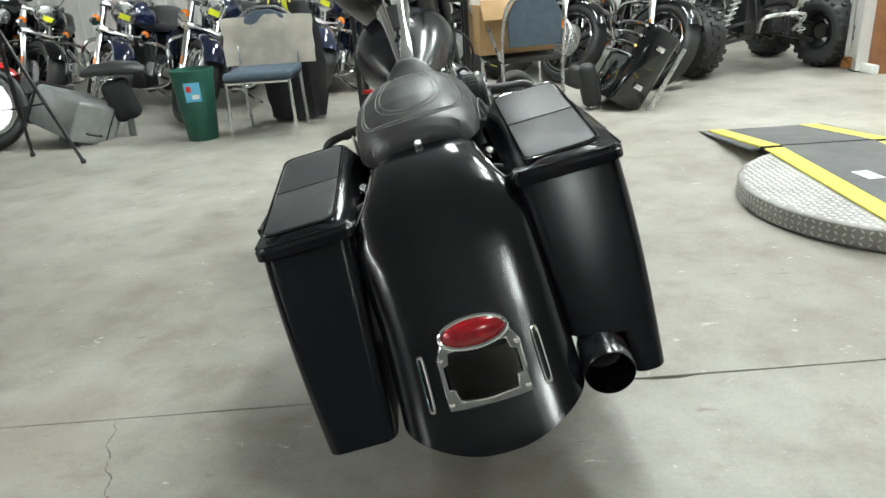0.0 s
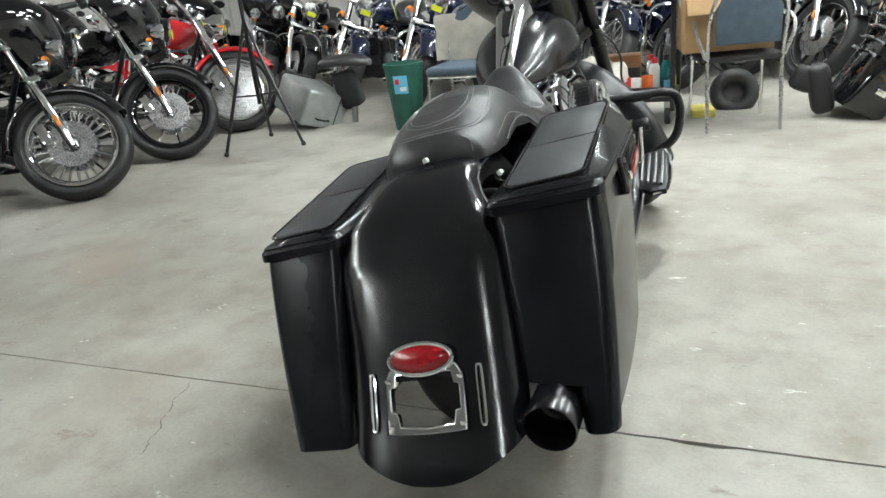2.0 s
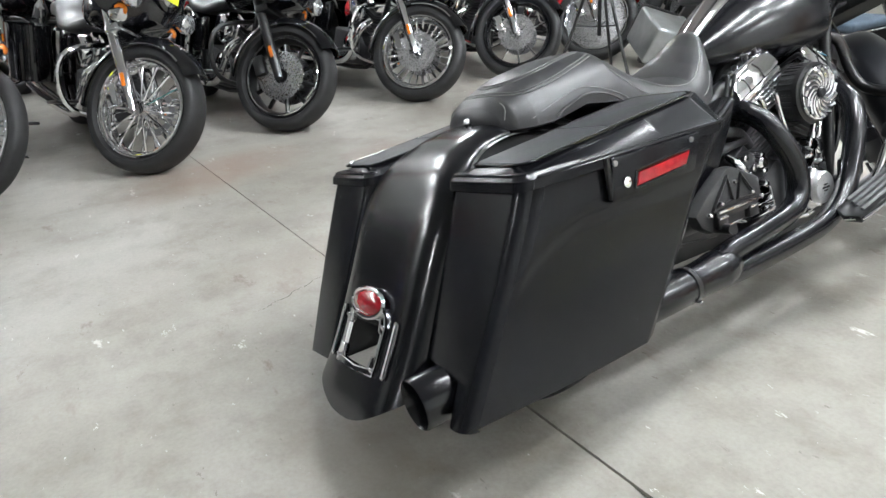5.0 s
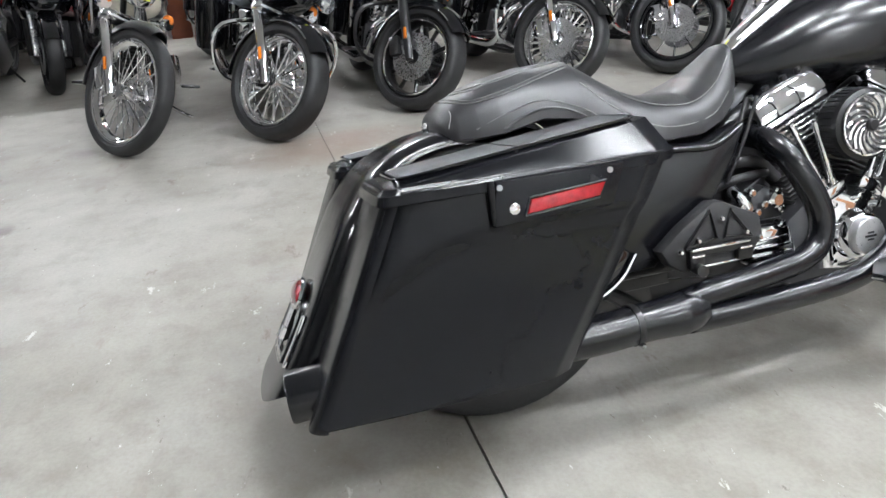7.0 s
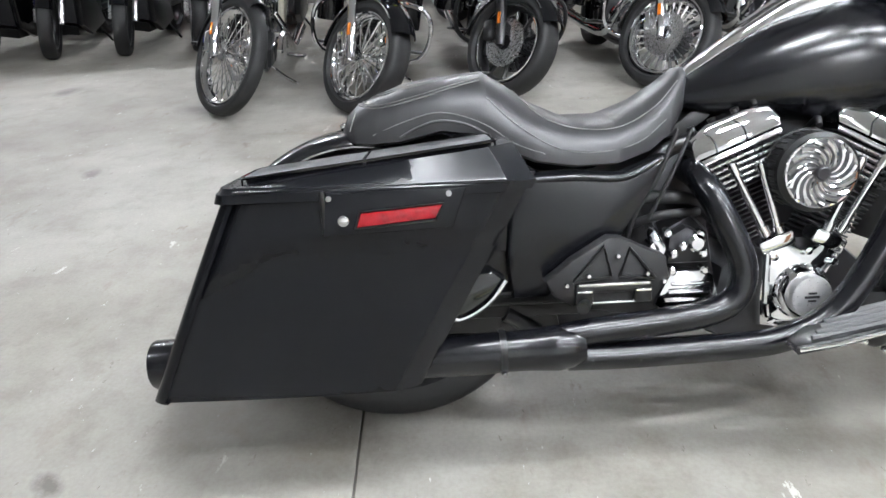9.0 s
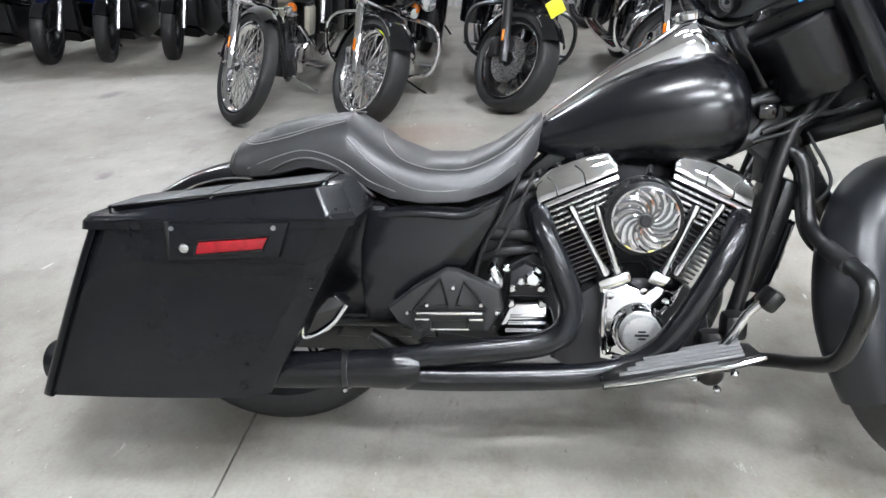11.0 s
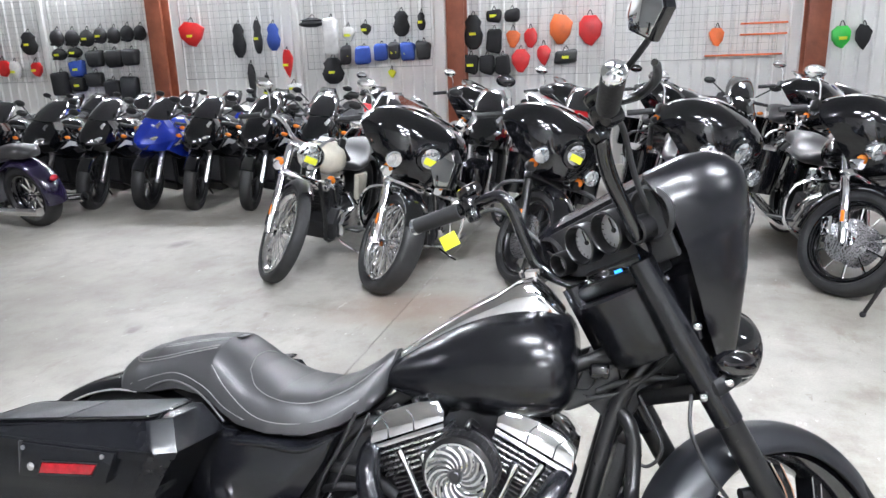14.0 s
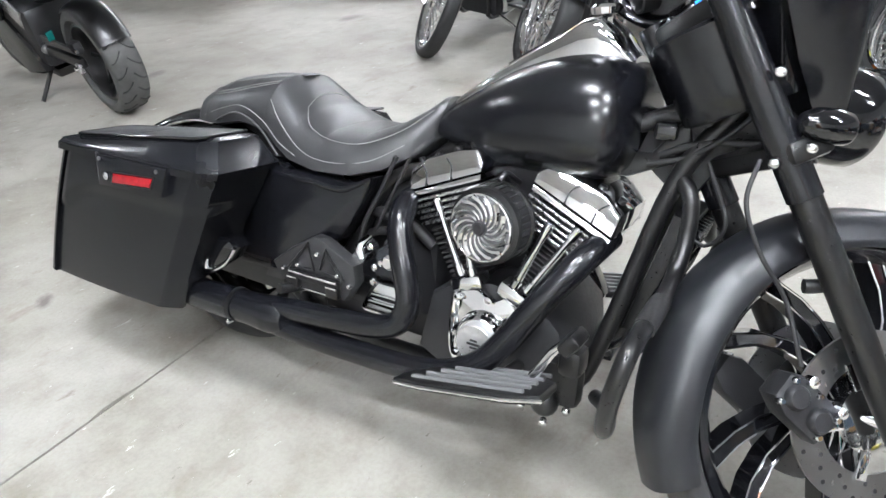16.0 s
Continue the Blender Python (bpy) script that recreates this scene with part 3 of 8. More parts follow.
    cz = [0.615, 0.638, 0.650, 0.648, 0.634, 0.612, 0.582, 0.532, 0.495, 0.398, 0.326, 0.258, 0.212, 0.178, 0.152]
    cw = [0.10, 0.105, 0.110, 0.116, 0.124, 0.140, 0.166, 0.182, 0.184, 0.182, 0.182, 0.183, 0.184, 0.184, 0.184]
    cd = [0.035, 0.035, 0.035, 0.035, 0.036, 0.040, 0.050, 0.065, 0.073, 0.076, 0.076, 0.072, 0.07, 0.07, 0.07]
    arc = np.cumsum([0] + [math.hypot(a - b, c - d) for a, b, c, d in zip(cy[1:], cy, cz[1:], cz)])
    L = arc[-1]
    line = spline([(0, y, z) for y, z in zip(cy, cz)], 6)
    la = np.cumsum([0] + [(p - q).length for p, q in zip(line[1:], line)])
    la = la * (L / la[-1])

    def section(s):
        """Round over the crown, flatter with tight shoulders down the tail."""
        q = min(1.0, max(0.0, (s - 0.22) / 0.22))
        return 0.86 - 0.11 * q, 1.25 + 0.65 * q

    def fender_at(s, u, lift=0.0):
        """s: metres along the crown from its front; u: -1 to 1 across."""
        y, z = interp(la, [p.y for p in line], s), interp(la, [p.z for p in line], s)
        y2, z2 = interp(la, [p.y for p in line], min(L, s + 0.01)), interp(la, [p.z for p in line], min(L, s + 0.01))
        y1, z1 = interp(la, [p.y for p in line], max(0, s - 0.01)), interp(la, [p.z for p in line], max(0, s - 0.01))
        ty, tz = y2 - y1, z2 - z1
        n = math.hypot(ty, tz)
        ny, nz = tz / n, -ty / n            # outward: back and up
        ny, nz = -abs(ny) if s > 0.22 else ny, nz
        if nz < 0 and s < 0.3:
            ny, nz = -ny, -nz
        w, d = interp(arc, cw, s), interp(arc, cd, s)
        phi = u * radians(84)
        e, g = section(s)
        x = w * math.copysign(abs(math.sin(phi)) ** e, phi) / math.sin(radians(84)) ** e
        fall = d * (1 - math.cos(phi)) ** g
        x += 0.010 * min(1.0, max(0.0, (0.58 - z) / 0.2))
        return Vector((x + lift * math.sin(phi), y - ny * fall + ny * lift * math.cos(phi), z - nz * fall + nz * lift * math.cos(phi)))

    def s_of(z):
        return interp([-c for c in cz[3:]], list(arc[3:]), -z)
    s_hole0, s_hole1 = s_of(0.316), s_of(0.247)

    def u_at(x, s):
        """The place across at which the shell is x metres off its middle."""
        e = section(s)[0]
        return math.copysign(math.asin(math.sin(radians(84)) * min(1, abs(x) / interp(arc, cw, s)) ** (1 / e)) / radians(84), x)
    u_hole = u_at(0.070, s_of(0.28))
    us = [k / 24 for k in range(-24, 25)]
    us = sorted([u for u in us if min(abs(abs(u) - u_hole), 9) > 0.02] + [-u_hole, u_hole])
    ss = sorted([L * k / 70 for k in range(70) if min(abs(L * k / 70 - s_hole0), abs(L * k / 70 - s_hole1)) > 0.004] + [s_hole0, s_hole1])
    bm = bmesh.new()
    grid = {}
    for lay, lift in ((0, 0.0), (1, -0.004)):
        for i, s in enumerate(ss):
            for j, u in enumerate(us):
                f = max(0.0, (s - 0.75 * L) / (0.25 * L))
                grid[lay, i, j] = bm.verts.new(fender_at(min(L, s + f * (L - ss[-1]) - f * 0.128 * (math.sqrt(u * u + 0.03) - 0.173)), u, lift))

    def in_hole(i, j):
        return ss[i] >= s_hole0 - 1e-6 and ss[i + 1] <= s_hole1 + 1e-6 and us[j] >= -u_hole - 1e-6 and us[j + 1] <= u_hole + 1e-6
    for i in range(len(ss) - 1):
        for j in range(len(us) - 1):
            if in_hole(i, j):
                continue
            for lay in (0, 1):
                q = [grid[lay, i, j], grid[lay, i, j + 1], grid[lay, i + 1, j + 1], grid[lay, i + 1, j]]
                bm.faces.new(q if lay else q[::-1])
    for i in range(len(ss) - 1):
        for j in (0, len(us) - 1):
            bm.faces.new((grid[0, i, j], grid[0, i + 1, j], grid[1, i + 1, j], grid[1, i, j]))
    for j in range(len(us) - 1):
        i = len(ss) - 1
        bm.faces.new((grid[0, i, j], grid[0, i, j + 1], grid[1, i, j + 1], grid[1, i, j]))
    bmesh.ops.recalc_face_normals(bm, faces=bm.faces)
    fender = part("rear_fender", bm, SATIN_FENDER, bike, "stretched satin black rear fender", angle=60)
    for sx in (-1, 1):
        pts = [fender_at(s, sx * 1.0, 0.001) for s in np.linspace(0.14, s_of(0.50), 16)]
        part("fender_edge", tube(pts, 0.0035, seg=6, smooth=False), CHROME, fender, "bright fender edge bead")
        # slim slot lamps beside the plate
        us_ = sx * u_at(0.111, s_of(0.285))
        pts = [fender_at(s_of(z), us_ + du, 0.004) for z, du in ((0.331, 0), (0.326, 0.022), (0.285, 0.025), (0.244, 0.022), (0.239, 0), (0.244, -0.022), (0.285, -0.025), (0.326, -0.022), (0.331, 0))]
        slot = part("slot_lamp", tube(pts, 0.003, seg=6, n=3), CHROME, fender, "slim chrome slot lamp")
        lo = [[fender_at(s_of(z), us_ + du, 0.002) for du in (-0.02, 0.02)] for z in (0.334, 0.30, 0.27, 0.240)]
        part("slot_glass", loft(lo, closed=False, caps=False), SMOKE, slot)

    # plate bezel with notched corners, and the oval tail lamp over it
    def on_fender(x, z, lift=0.004):
        return fender_at(s_of(z), u_at(x, s_of(z)), lift)
    outer = [(-0.078, 0.255), (-0.077, 0.234), (-0.05, 0.232), (0, 0.231), (0.05, 0.232), (0.077, 0.234), (0.078, 0.255), (0.078, 0.318), (0.070, 0.332), (0.055, 0.346), (0, 0.349), (-0.055, 0.346), (-0.070, 0.332), (-0.078, 0.318)]
    inner = [(-0.0715, 0.266), (-0.060, 0.263), (-0.056, 0.243), (0, 0.2385), (0.056, 0.243), (0.060, 0.263), (0.0715, 0.266), (0.0715, 0.304), (0.061, 0.308), (0.057, 0.326), (0, 0.328), (-0.057, 0.326), (-0.061, 0.308), (-0.0715, 0.304)]
    bm = bmesh.new()
    rows = [[bm.verts.new(on_fender(x, z, lift)) for x, z in pts] for pts, lift in ((outer, 0.001), (outer, 0.007), (inner, 0.007), (inner, -0.004))]
    n = len(outer)
    for a, b in zip(rows, rows[1:]):
        for i in range(n):
            j = (i + 1) % n
            bm.faces.new((a[i], a[j], b[j], b[i]))
    bmesh.ops.recalc_face_normals(bm, faces=bm.faces)
    bezel = part("plate_bezel", bm, CHROME, fender, "polished chrome bezel with notched corners", angle=25)
    # chrome tubes added along both outlines to make the bezel's edges bright
    for pts in (outer, inner):
        part("bezel_edge_glint", tube([on_fender(x, z, 0.0065) for x, z in pts + pts[:1]], 0.0019, seg=6, smooth=False), CHROME, bezel)
    for x, z in ((-0.072, 0.243), (0.072, 0.243), (-0.073, 0.316), (0.073, 0.316)):
        part("screw", ball(0.006, on_fender(x, z, 0.009), (1, 0.5, 1), u=10, v=6), CHROME, bezel)
    lens_c = on_fender(0, 0.350, 0.0)
    tilt = Matrix.Rotation(radians(-62), 4, "X")
    ring = [lens_c + Vector((0.066 * math.cos(t), 0, 0)) + (on_fender(0, 0.378, 0) - on_fender(0, 0.328, 0)) * 0.5 * math.sin(t) + Vector((0, -0.010, 0.004)) for t in (2 * math.pi * k / 24 for k in range(25))]
    part("tail_lamp_bezel", tube(ring, 0.0052, seg=8, smooth=False), CHROME, fender, "beaded chrome tail lamp rim")
    along = (on_fender(0, 0.378, 0) - on_fender(0, 0.328, 0)).normalized()
    outw = Vector((1, 0, 0)).cross(along).normalized()
    outw = outw if outw.y < 0 else -outw
    dome = []
    for k in range(7):
        r = math.cos(radians(90 * k / 6)) + 0.001
        h = 0.016 * math.sin(radians(90 * k / 6))
        dome.append([lens_c + Vector((0.064 * r * math.cos(t), 0, 0)) + along * (0.0265 * r * math.sin(t)) + outw * (0.008 + h) for t in (2 * math.pi * i / 28 for i in range(28))])
    part("tail_lamp", loft(dome, caps=False), REDLENS, fender, "red oval tail lamp lens")

    # seat
    ky = [-0.046, -0.037, -0.015, 0.028, 0.075, 0.16, 0.25, 0.295, 0.342, 0.42, 0.51, 0.58, 0.635, 0.668, 0.682]
    kt = [0.662, 0.683, 0.703, 0.722, 0.740, 0.755, 0.760, 0.732, 0.696, 0.660, 0.660, 0.688, 0.723, 0.750, 0.752]
    kb = [0.640, 0.632, 0.628, 0.627, 0.630, 0.648, 0.636, 0.605, 0.583, 0.570, 0.571, 0.590, 0.622, 0.665, 0.720]
    kw = [0.06, 0.095, 0.122, 0.138, 0.146, 0.150, 0.158, 0.168, 0.178, 0.182, 0.170, 0.142, 0.105, 0.070, 0.045]

    def seat_at(y, u, lift=0.0):
        """u: -1 at one lower edge to 1 at the other, 0 on the ridge."""
        w, zt, zb = interp(ky, kw, y), interp(ky, kt, y), interp(ky, kb, y)
        p = 2.5
        t = (1 - u) * math.pi / 2
        c, s = math.cos(t), math.sin(t)
        dish = 0.026 * max(0, 1 - abs(y - 0.45) / 0.14) * (abs(c) ** 2) * (s)
        return Vector((w * math.copysign(abs(c) ** (2 / p), c) * (1 + lift), y, zb + (zt - zb) * abs(s) ** (2 / 2.1) + dish + lift))
    rows = []
    for y in sorted(set(list(np.linspace(-0.046, 0.682, 60)) + ky)):
        top = [seat_at(y, -1 + 2 * k / 28) for k in range(29)]
        w, zb = interp(ky, kw, y), interp(ky, kb, y)
        under = [(w * 0.9 * c, y, zb - 0.006) for c in (0.95, 0.5, 0, -0.5, -0.95)]
        rows.append(top + under)
    seat = part("seat", loft(rows), LEATHER, bike, "low black leather seat with grey stitching", angle=50)

    def stitch(pts):
        part("stitching", tube([seat_at(y, u, 0.0008) for y, u in pts], 0.0013, seg=5, n=5), STITCH, seat)
    for sx in (-1, 1):
        for off in (0.0, 0.05):
            stitch([(0.245, sx * (0.10 + off)), (0.19, sx * (0.17 + off)), (0.11, sx * (0.24 + off)), (0.055 - off * 0.2, sx * (0.20 + off)), (0.03 - off * 0.25, sx * 0.09), (0.025 - off * 0.25, 0.0)])
            stitch([(0.24, sx * (0.30 + off)), (0.18, sx * (0.42 + off)), (0.10, sx * (0.50 + off)), (0.03, sx * (0.46 + off)), (0.002 - off * 0.2, sx * 0.25), (-0.006 - off * 0.2, 0.0)])
        stitch([(0.02, sx * 0.90), (0.09, sx * 0.80), (0.16, sx * 0.80), (0.24, sx * 0.90), (0.30, sx * 0.93), (0.36, sx * 0.93)])
        stitch([(0.25, sx * 0.62), (0.30, sx * 0.72), (0.38, sx * 0.84), (0.46, sx * 0.88), (0.55, sx * 0.86), (0.62, sx * 0.80)])
        stitch([(0.33, sx * 0.30), (0.37, sx * 0.48), (0.44, sx * 0.56), (0.52, sx * 0.55), (0.60, sx * 0.50), (0.66, sx * 0.45)])
    stitch([(-0.028, -0.80), (-0.018, -0.5), (-0.013, 0.0), (-0.018, 0.5), (-0.028, 0.80)])
    stitch([(0.33, -0.30), (0.318, -0.12), (0.314, 0.0), (0.318, 0.12), (0.33, 0.30)])
    arch = [seat_at(0.075, 0.97, 0.002), Vector((0.150, 0.11, 0.656)), Vector((0.156, 0.155, 0.668)), Vector((0.162, 0.205, 0.660)), Vector((0.166, 0.25, 0.636)), Vector((0.178, 0.31, 0.588))]
    for sx in (-1, 1):
        part("seat_piping", tube([Vector((sx * (v.x + 0.002), v.y, v.z)) for v in arch], 0.0026, seg=6), PIPING, seat)
    part("seat_bolt", ball(0.010, (0, -0.050, 0.655)), CHROME, bike)
    part("seat_tab", rbox((0.05, 0.025, 0.004), (0, 0.255, 0.757), 0.001), BLACK, seat)

    # side covers and frame
    for sx in (-1, 1):
        poly = [(0.300, 0.556), (0.40, 0.560), (0.512, 0.552), (0.598, 0.584), (0.568, 0.517), (0.512, 0.430), (0.43, 0.372), (0.36, 0.305), (0.288, 0.304), (0.276, 0.40), (0.280, 0.48)]
        bm = slab(poly, sx * 0.13, sx * 0.198, 0.014)
        part("side_cover", bm, SATIN, bike, "satin black side cover")
        part("cover_crease", tube([(sx * 0.190, 0.325, 0.545), (sx * 0.195, 0.42, 0.549), (sx * 0.196, 0.512, 0.545), (sx * 0.186, 0.588, 0.576)], 0.008, seg=10), SATIN, bike)
        bm = tube([(sx * 0.05, 1.285, 0.80), (sx * 0.075, 1.20, 0.66), (sx * 0.11, 1.12, 0.34), (sx * 0.115, 1.06, 0.20), (sx * 0.115, 0.90, 0.165), (sx * 0.115, 0.45, 0.165), (sx * 0.12, 0.28, 0.25)], 0.018)
        tube([(sx * 0.03, 1.28, 0.83), (sx * 0.06, 1.0, 0.70), (sx * 0.09, 0.75, 0.62), (sx * 0.12, 0.60, 0.57), (sx * 0.125, 0.50, 0.40), (sx * 0.125, 0.42, 0.28)], 0.017, bm)
        part("frame_tube", bm, BLACK, bike)
    reg = part("regulator", slab([(1.208, 0.600), (1.245, 0.590), (1.178, 0.335), (1.140, 0.345)], -0.085, 0.088, 0.010), BLACK, bike, "black finned regulator before the frame tubes")
    each("regulator_fin", [slab([(1.240 - 0.0175 * k, 0.575 - 0.067 * k), (1.262 - 0.0175 * k, 0.569 - 0.067 * k), (1.250 - 0.0175 * k, 0.525 - 0.067 * k), (1.228 - 0.0175 * k, 0.531 - 0.067 * k)], x - 0.003, x + 0.003, 0.001) for k in range(3) for x in (-0.066, -0.044, -0.022, 0.0, 0.022, 0.044, 0.066)], GLOSS, reg)
    part("oil_line", tube([(0.085, 1.10, 0.285), (0.105, 1.16, 0.335), (0.105, 1.195, 0.42), (0.085, 1.225, 0.50)], 0.008, seg=8), GLOSS, reg)
    bm = rbox((0.10, 0.16, 0.12), (0, 1.30, 0.80), 0.02, Matrix.Rotation(RAKE, 4, "X"))
    slab([(1.18, 0.76), (1.30, 0.70), (1.42, 0.72), (1.40, 0.78), (1.25, 0.83)], -0.045, 0.045, 0.008, bm=bm)
    part("frame_neck", bm, BLACK, bike)
    each("neck_bolt", [stud(0.010, x - 0.01, x + 0.006, Matrix.Translation((0, y, z))) for y, z, x in ((1.293, 0.741, 0.058), (1.36, 0.75, 0.058), (1.22, 0.72, 0.05))], CHROME, bike)
    each("cable", [tube(p, r) for p, r in (([(0.05, 1.12, 0.76), (0.06, 1.20, 0.775), (0.06, 1.27, 0.76)], 0.009), ([(0.06, 1.16, 0.70), (0.075, 1.24, 0.735), (0.07, 1.33, 0.745)], 0.007),
                   ([(0.06, 1.14, 0.68), (0.08, 1.22, 0.71), (0.075, 1.30, 0.78), (0.06, 1.35, 0.86)], 0.005), ([(0.07, 1.25, 0.70), (0.09, 1.30, 0.60), (0.085, 1.27, 0.55), (0.08, 1.22, 0.58)], 0.004),
                   ([(0.05, 1.24, 0.62), (0.11, 1.235, 0.50), (0.12, 1.28, 0.44), (0.07, 1.34, 0.43)], 0.005))], PLASTIC, bike)
    part("neck_gusset", slab([(1.11, 0.69), (1.14, 0.78), (1.31, 0.80), (1.265, 0.69), (1.20, 0.575), (1.172, 0.585), (1.172, 0.64)], -0.03, 0.042, 0.006), PLASTIC, bike)
    part("horn_cover", rbox((0.03, 0.045, 0.035), (0.06, 1.165, 0.745), 0.010), GLOSS, bike)

    # tank and chrome console
    ty = [0.640, 0.655, 0.70, 0.76, 0.83, 0.90, 0.97, 1.03, 1.072, 1.100, 1.114, 1.118]
    tt = [0.700, 0.712, 0.742, 0.780, 0.822, 0.852, 0.872, 0.878, 0.868, 0.848, 0.815, 0.780]
    tb = [0.676, 0.666, 0.652, 0.640, 0.632, 0.627, 0.626, 0.630, 0.640, 0.662, 0.700, 0.735]
    tw = [0.028, 0.046, 0.075, 0.108, 0.138, 0.159, 0.173, 0.178, 0.172, 0.152, 0.112, 0.055]
    sp = spline([(w, y, t) for w, y, t in zip(tw, ty, tt)], 4)
    spb = spline([(0, y, b) for y, b in zip(ty, tb)], 4)
    rings = [super_ring(p.x, p.z, q.z, p.y, 40, 2.25, 2.7) for p, q in zip(sp, spb)]
    part("fuel_tank", loft(rings), SATIN, bike, "satin black teardrop fuel tank", angle=60)
    rows = []
    for y, w, h, base in ((0.665, 0.020, 0.004, 0.718), (0.70, 0.028, 0.010, 0.745), (0.78, 0.036, 0.018, 0.793), (0.86, 0.044, 0.026, 0.836), (0.93, 0.054, 0.042, 0.862), (0.975, 0.062, 0.064, 0.872), (1.01, 0.064, 0.068, 0.877), (1.05, 0.058, 0.044, 0.870), (1.085, 0.042, 0.014, 0.858)):
        rows.append([(w * math.copysign(abs(math.cos(t)) ** 0.6, math.cos(t)), y, base - 0.012 + (h + 0.012) * max(0, math.sin(t)) ** 0.6) for t in (math.pi * k / 14 for k in range(15))] + [(0, y, base - 0.013)])
    con = part("tank_console", loft(rows), CHROME, bike, "chrome console along the tank top", angle=35)
    part("console_inset", slab([(-0.012, -0.065), (0.012, -0.065), (0.018, 0.06), (-0.018, 0.06)], 0.0, 0.002, 0, "Z", None), BLACK, con, m=Matrix.Translation((0, 0.865, 0.8672)) @ Matrix.Rotation(radians(31.5), 4, "X"))
    part("filler_cap", lathe([(0.03, 0), (0.032, 0.012), (0.026, 0.018), (0.0001, 0.019)], 24, axis="Z", m=Matrix.Translation((0.0, 1.005, 0.944)) @ Matrix.Rotation(radians(6), 4, "X")), CHROME, con)

    # engine
    eng = part("crankcase", slab([(0.70, 0.20), (0.76, 0.17), (1.02, 0.17), (1.06, 0.22), (1.04, 0.33), (0.96, 0.40), (0.82, 0.40), (0.73, 0.34)], -0.13, 0.155, 0.02), DARKMETAL, bike)
    bm = slab([(0.799, 0.279), (0.803, 0.216), (0.846, 0.208), (0.900, 0.210), (0.936, 0.275), (0.942, 0.322), (0.966, 0.352), (0.928, 0.392), (0.898, 0.372), (0.853, 0.394), (0.806, 0.382)], 0.14, 0.186, 0.014)
    part("cam_cover", bm, CHROME, eng, "chrome cam cover")
    part("cam_cover_rib", tube([(0.186, 0.812, 0.372), (0.190, 0.810, 0.300), (0.190, 0.816, 0.236), (0.188, 0.850, 0.220), (0.186, 0.892, 0.222)], 0.007, seg=8), CHROME, eng)
    part("timer_housing", lathe([(0.060, 0.180), (0.058, 0.200), (0.050, 0.214), (0.048, 0.216)], 36, None, Matrix.Translation((0, 0.885, 0.290))), CHROME, eng)
    for y, z in ((0.822, 0.366), (0.946, 0.350), (0.822, 0.232), (0.892, 0.376), (0.918, 0.236)):
        part("cover_bolt", lathe([(0.008, 0.18), (0.008, 0.196), (0.0001, 0.198)], 10, None, Matrix.Translation((0, y, z))), CHROME, eng)
    part("timer_cover", lathe([(0.0435, 0.214), (0.0435, 0.226), (0.040, 0.231), (0.0001, 0.232)], 32, m=Matrix.Translation((0, 0.885, 0.290))), BRIGHTALU, eng, "round brushed points cover")
    bm = rbox((0.002, 0.030, 0.005), (0.2325, 0.885, 0.290), 0)
    rbox((0.002, 0.016, 0.004), (0.2325, 0.885, 0.298), 0, bm=bm)
    rbox((0.002, 0.016, 0.004), (0.2325, 0.885, 0.282), 0, bm=bm)
    part("cover_emblem", bm, INK, eng)
    for ang, by, name in ((22.0, 0.826, "rear"), (-26.0, 0.944, "front")):
        d = Vector((0, -math.sin(radians(ang)), math.cos(radians(ang))))
        R = Matrix.Rotation(radians(ang), 4, "X")
        base = Vector((0.02, by, 0.36))
        bm = rbox((0.12, 0.095, 0.24), base + d * 0.12, 0.03, R)
        cyl = part("cylinder", bm, DARKMETAL, eng, "black finned cylinder")
        e = 1 if ang > 0 else -1
        for k in range(12):
            fin = rbox((0.190 - 0.0016 * (11 - k), 0.120 - 0.0022 * (11 - k), 0.0044), base + d * (0.028 + 0.0112 * k) + Vector((0.02, 0, 0)), 0.0015, R, seg=1)
            part("fin", fin, FIN, cyl)
        for k in range(5):
            fin = rbox((0.215, 0.176 - 0.004 * (4 - k), 0.0058), base + d * (0.170 + 0.0128 * k) + R @ Vector((0.034, 0.018 * e, 0)), 0.0015, R, seg=1)
            part("head_fin", fin, BRUSHED, cyl)
        part("cylinder_head", rbox((0.17, 0.14, 0.07), base + d * 0.196 + R @ Vector((0.03, 0.018 * e, 0)), 0.01, R), DARKMETAL, cyl)
        ctr = base + d * 0.252
        M, e = Matrix.Translation(ctr) @ R, 1 if ang > 0 else -1
        def slanted(bm):
            for v in bm.verts:
                v.co.x -= max(0.0, v.co.z + 0.02) * (0.42 if v.co.x > 0 else -0.42)
            return bm
        poly = [(-0.073, -0.020), (0.107, -0.020), (0.109, -0.009), (-0.075, -0.009)]
        part("rocker_base", slanted(slab([(y * e, z) for y, z in poly], -0.075, 0.142, 0.003)), CHROME, cyl, "polished rocker housing", m=M)
        poly = [(-0.074, -0.007), (0.112, -0.007), (0.118, 0.012), (0.108, 0.040), (0.060, 0.049), (-0.020, 0.051), (-0.064, 0.036)]
        part("rocker_cover", slanted(slab([(y * e, z) for y, z in poly], -0.075, 0.146, 0.009)), CHROME, cyl, "chrome rocker cover", m=M)
        for gy in (-0.045, 0.0, 0.05, 0.09):
            part("top_bolt", lathe([(0.008, 0.046), (0.008, 0.056), (0.0001, 0.057)], 10, None, M @ Matrix.Translation((0.095, gy * e, 0)), "Z"), BLACK, cyl)
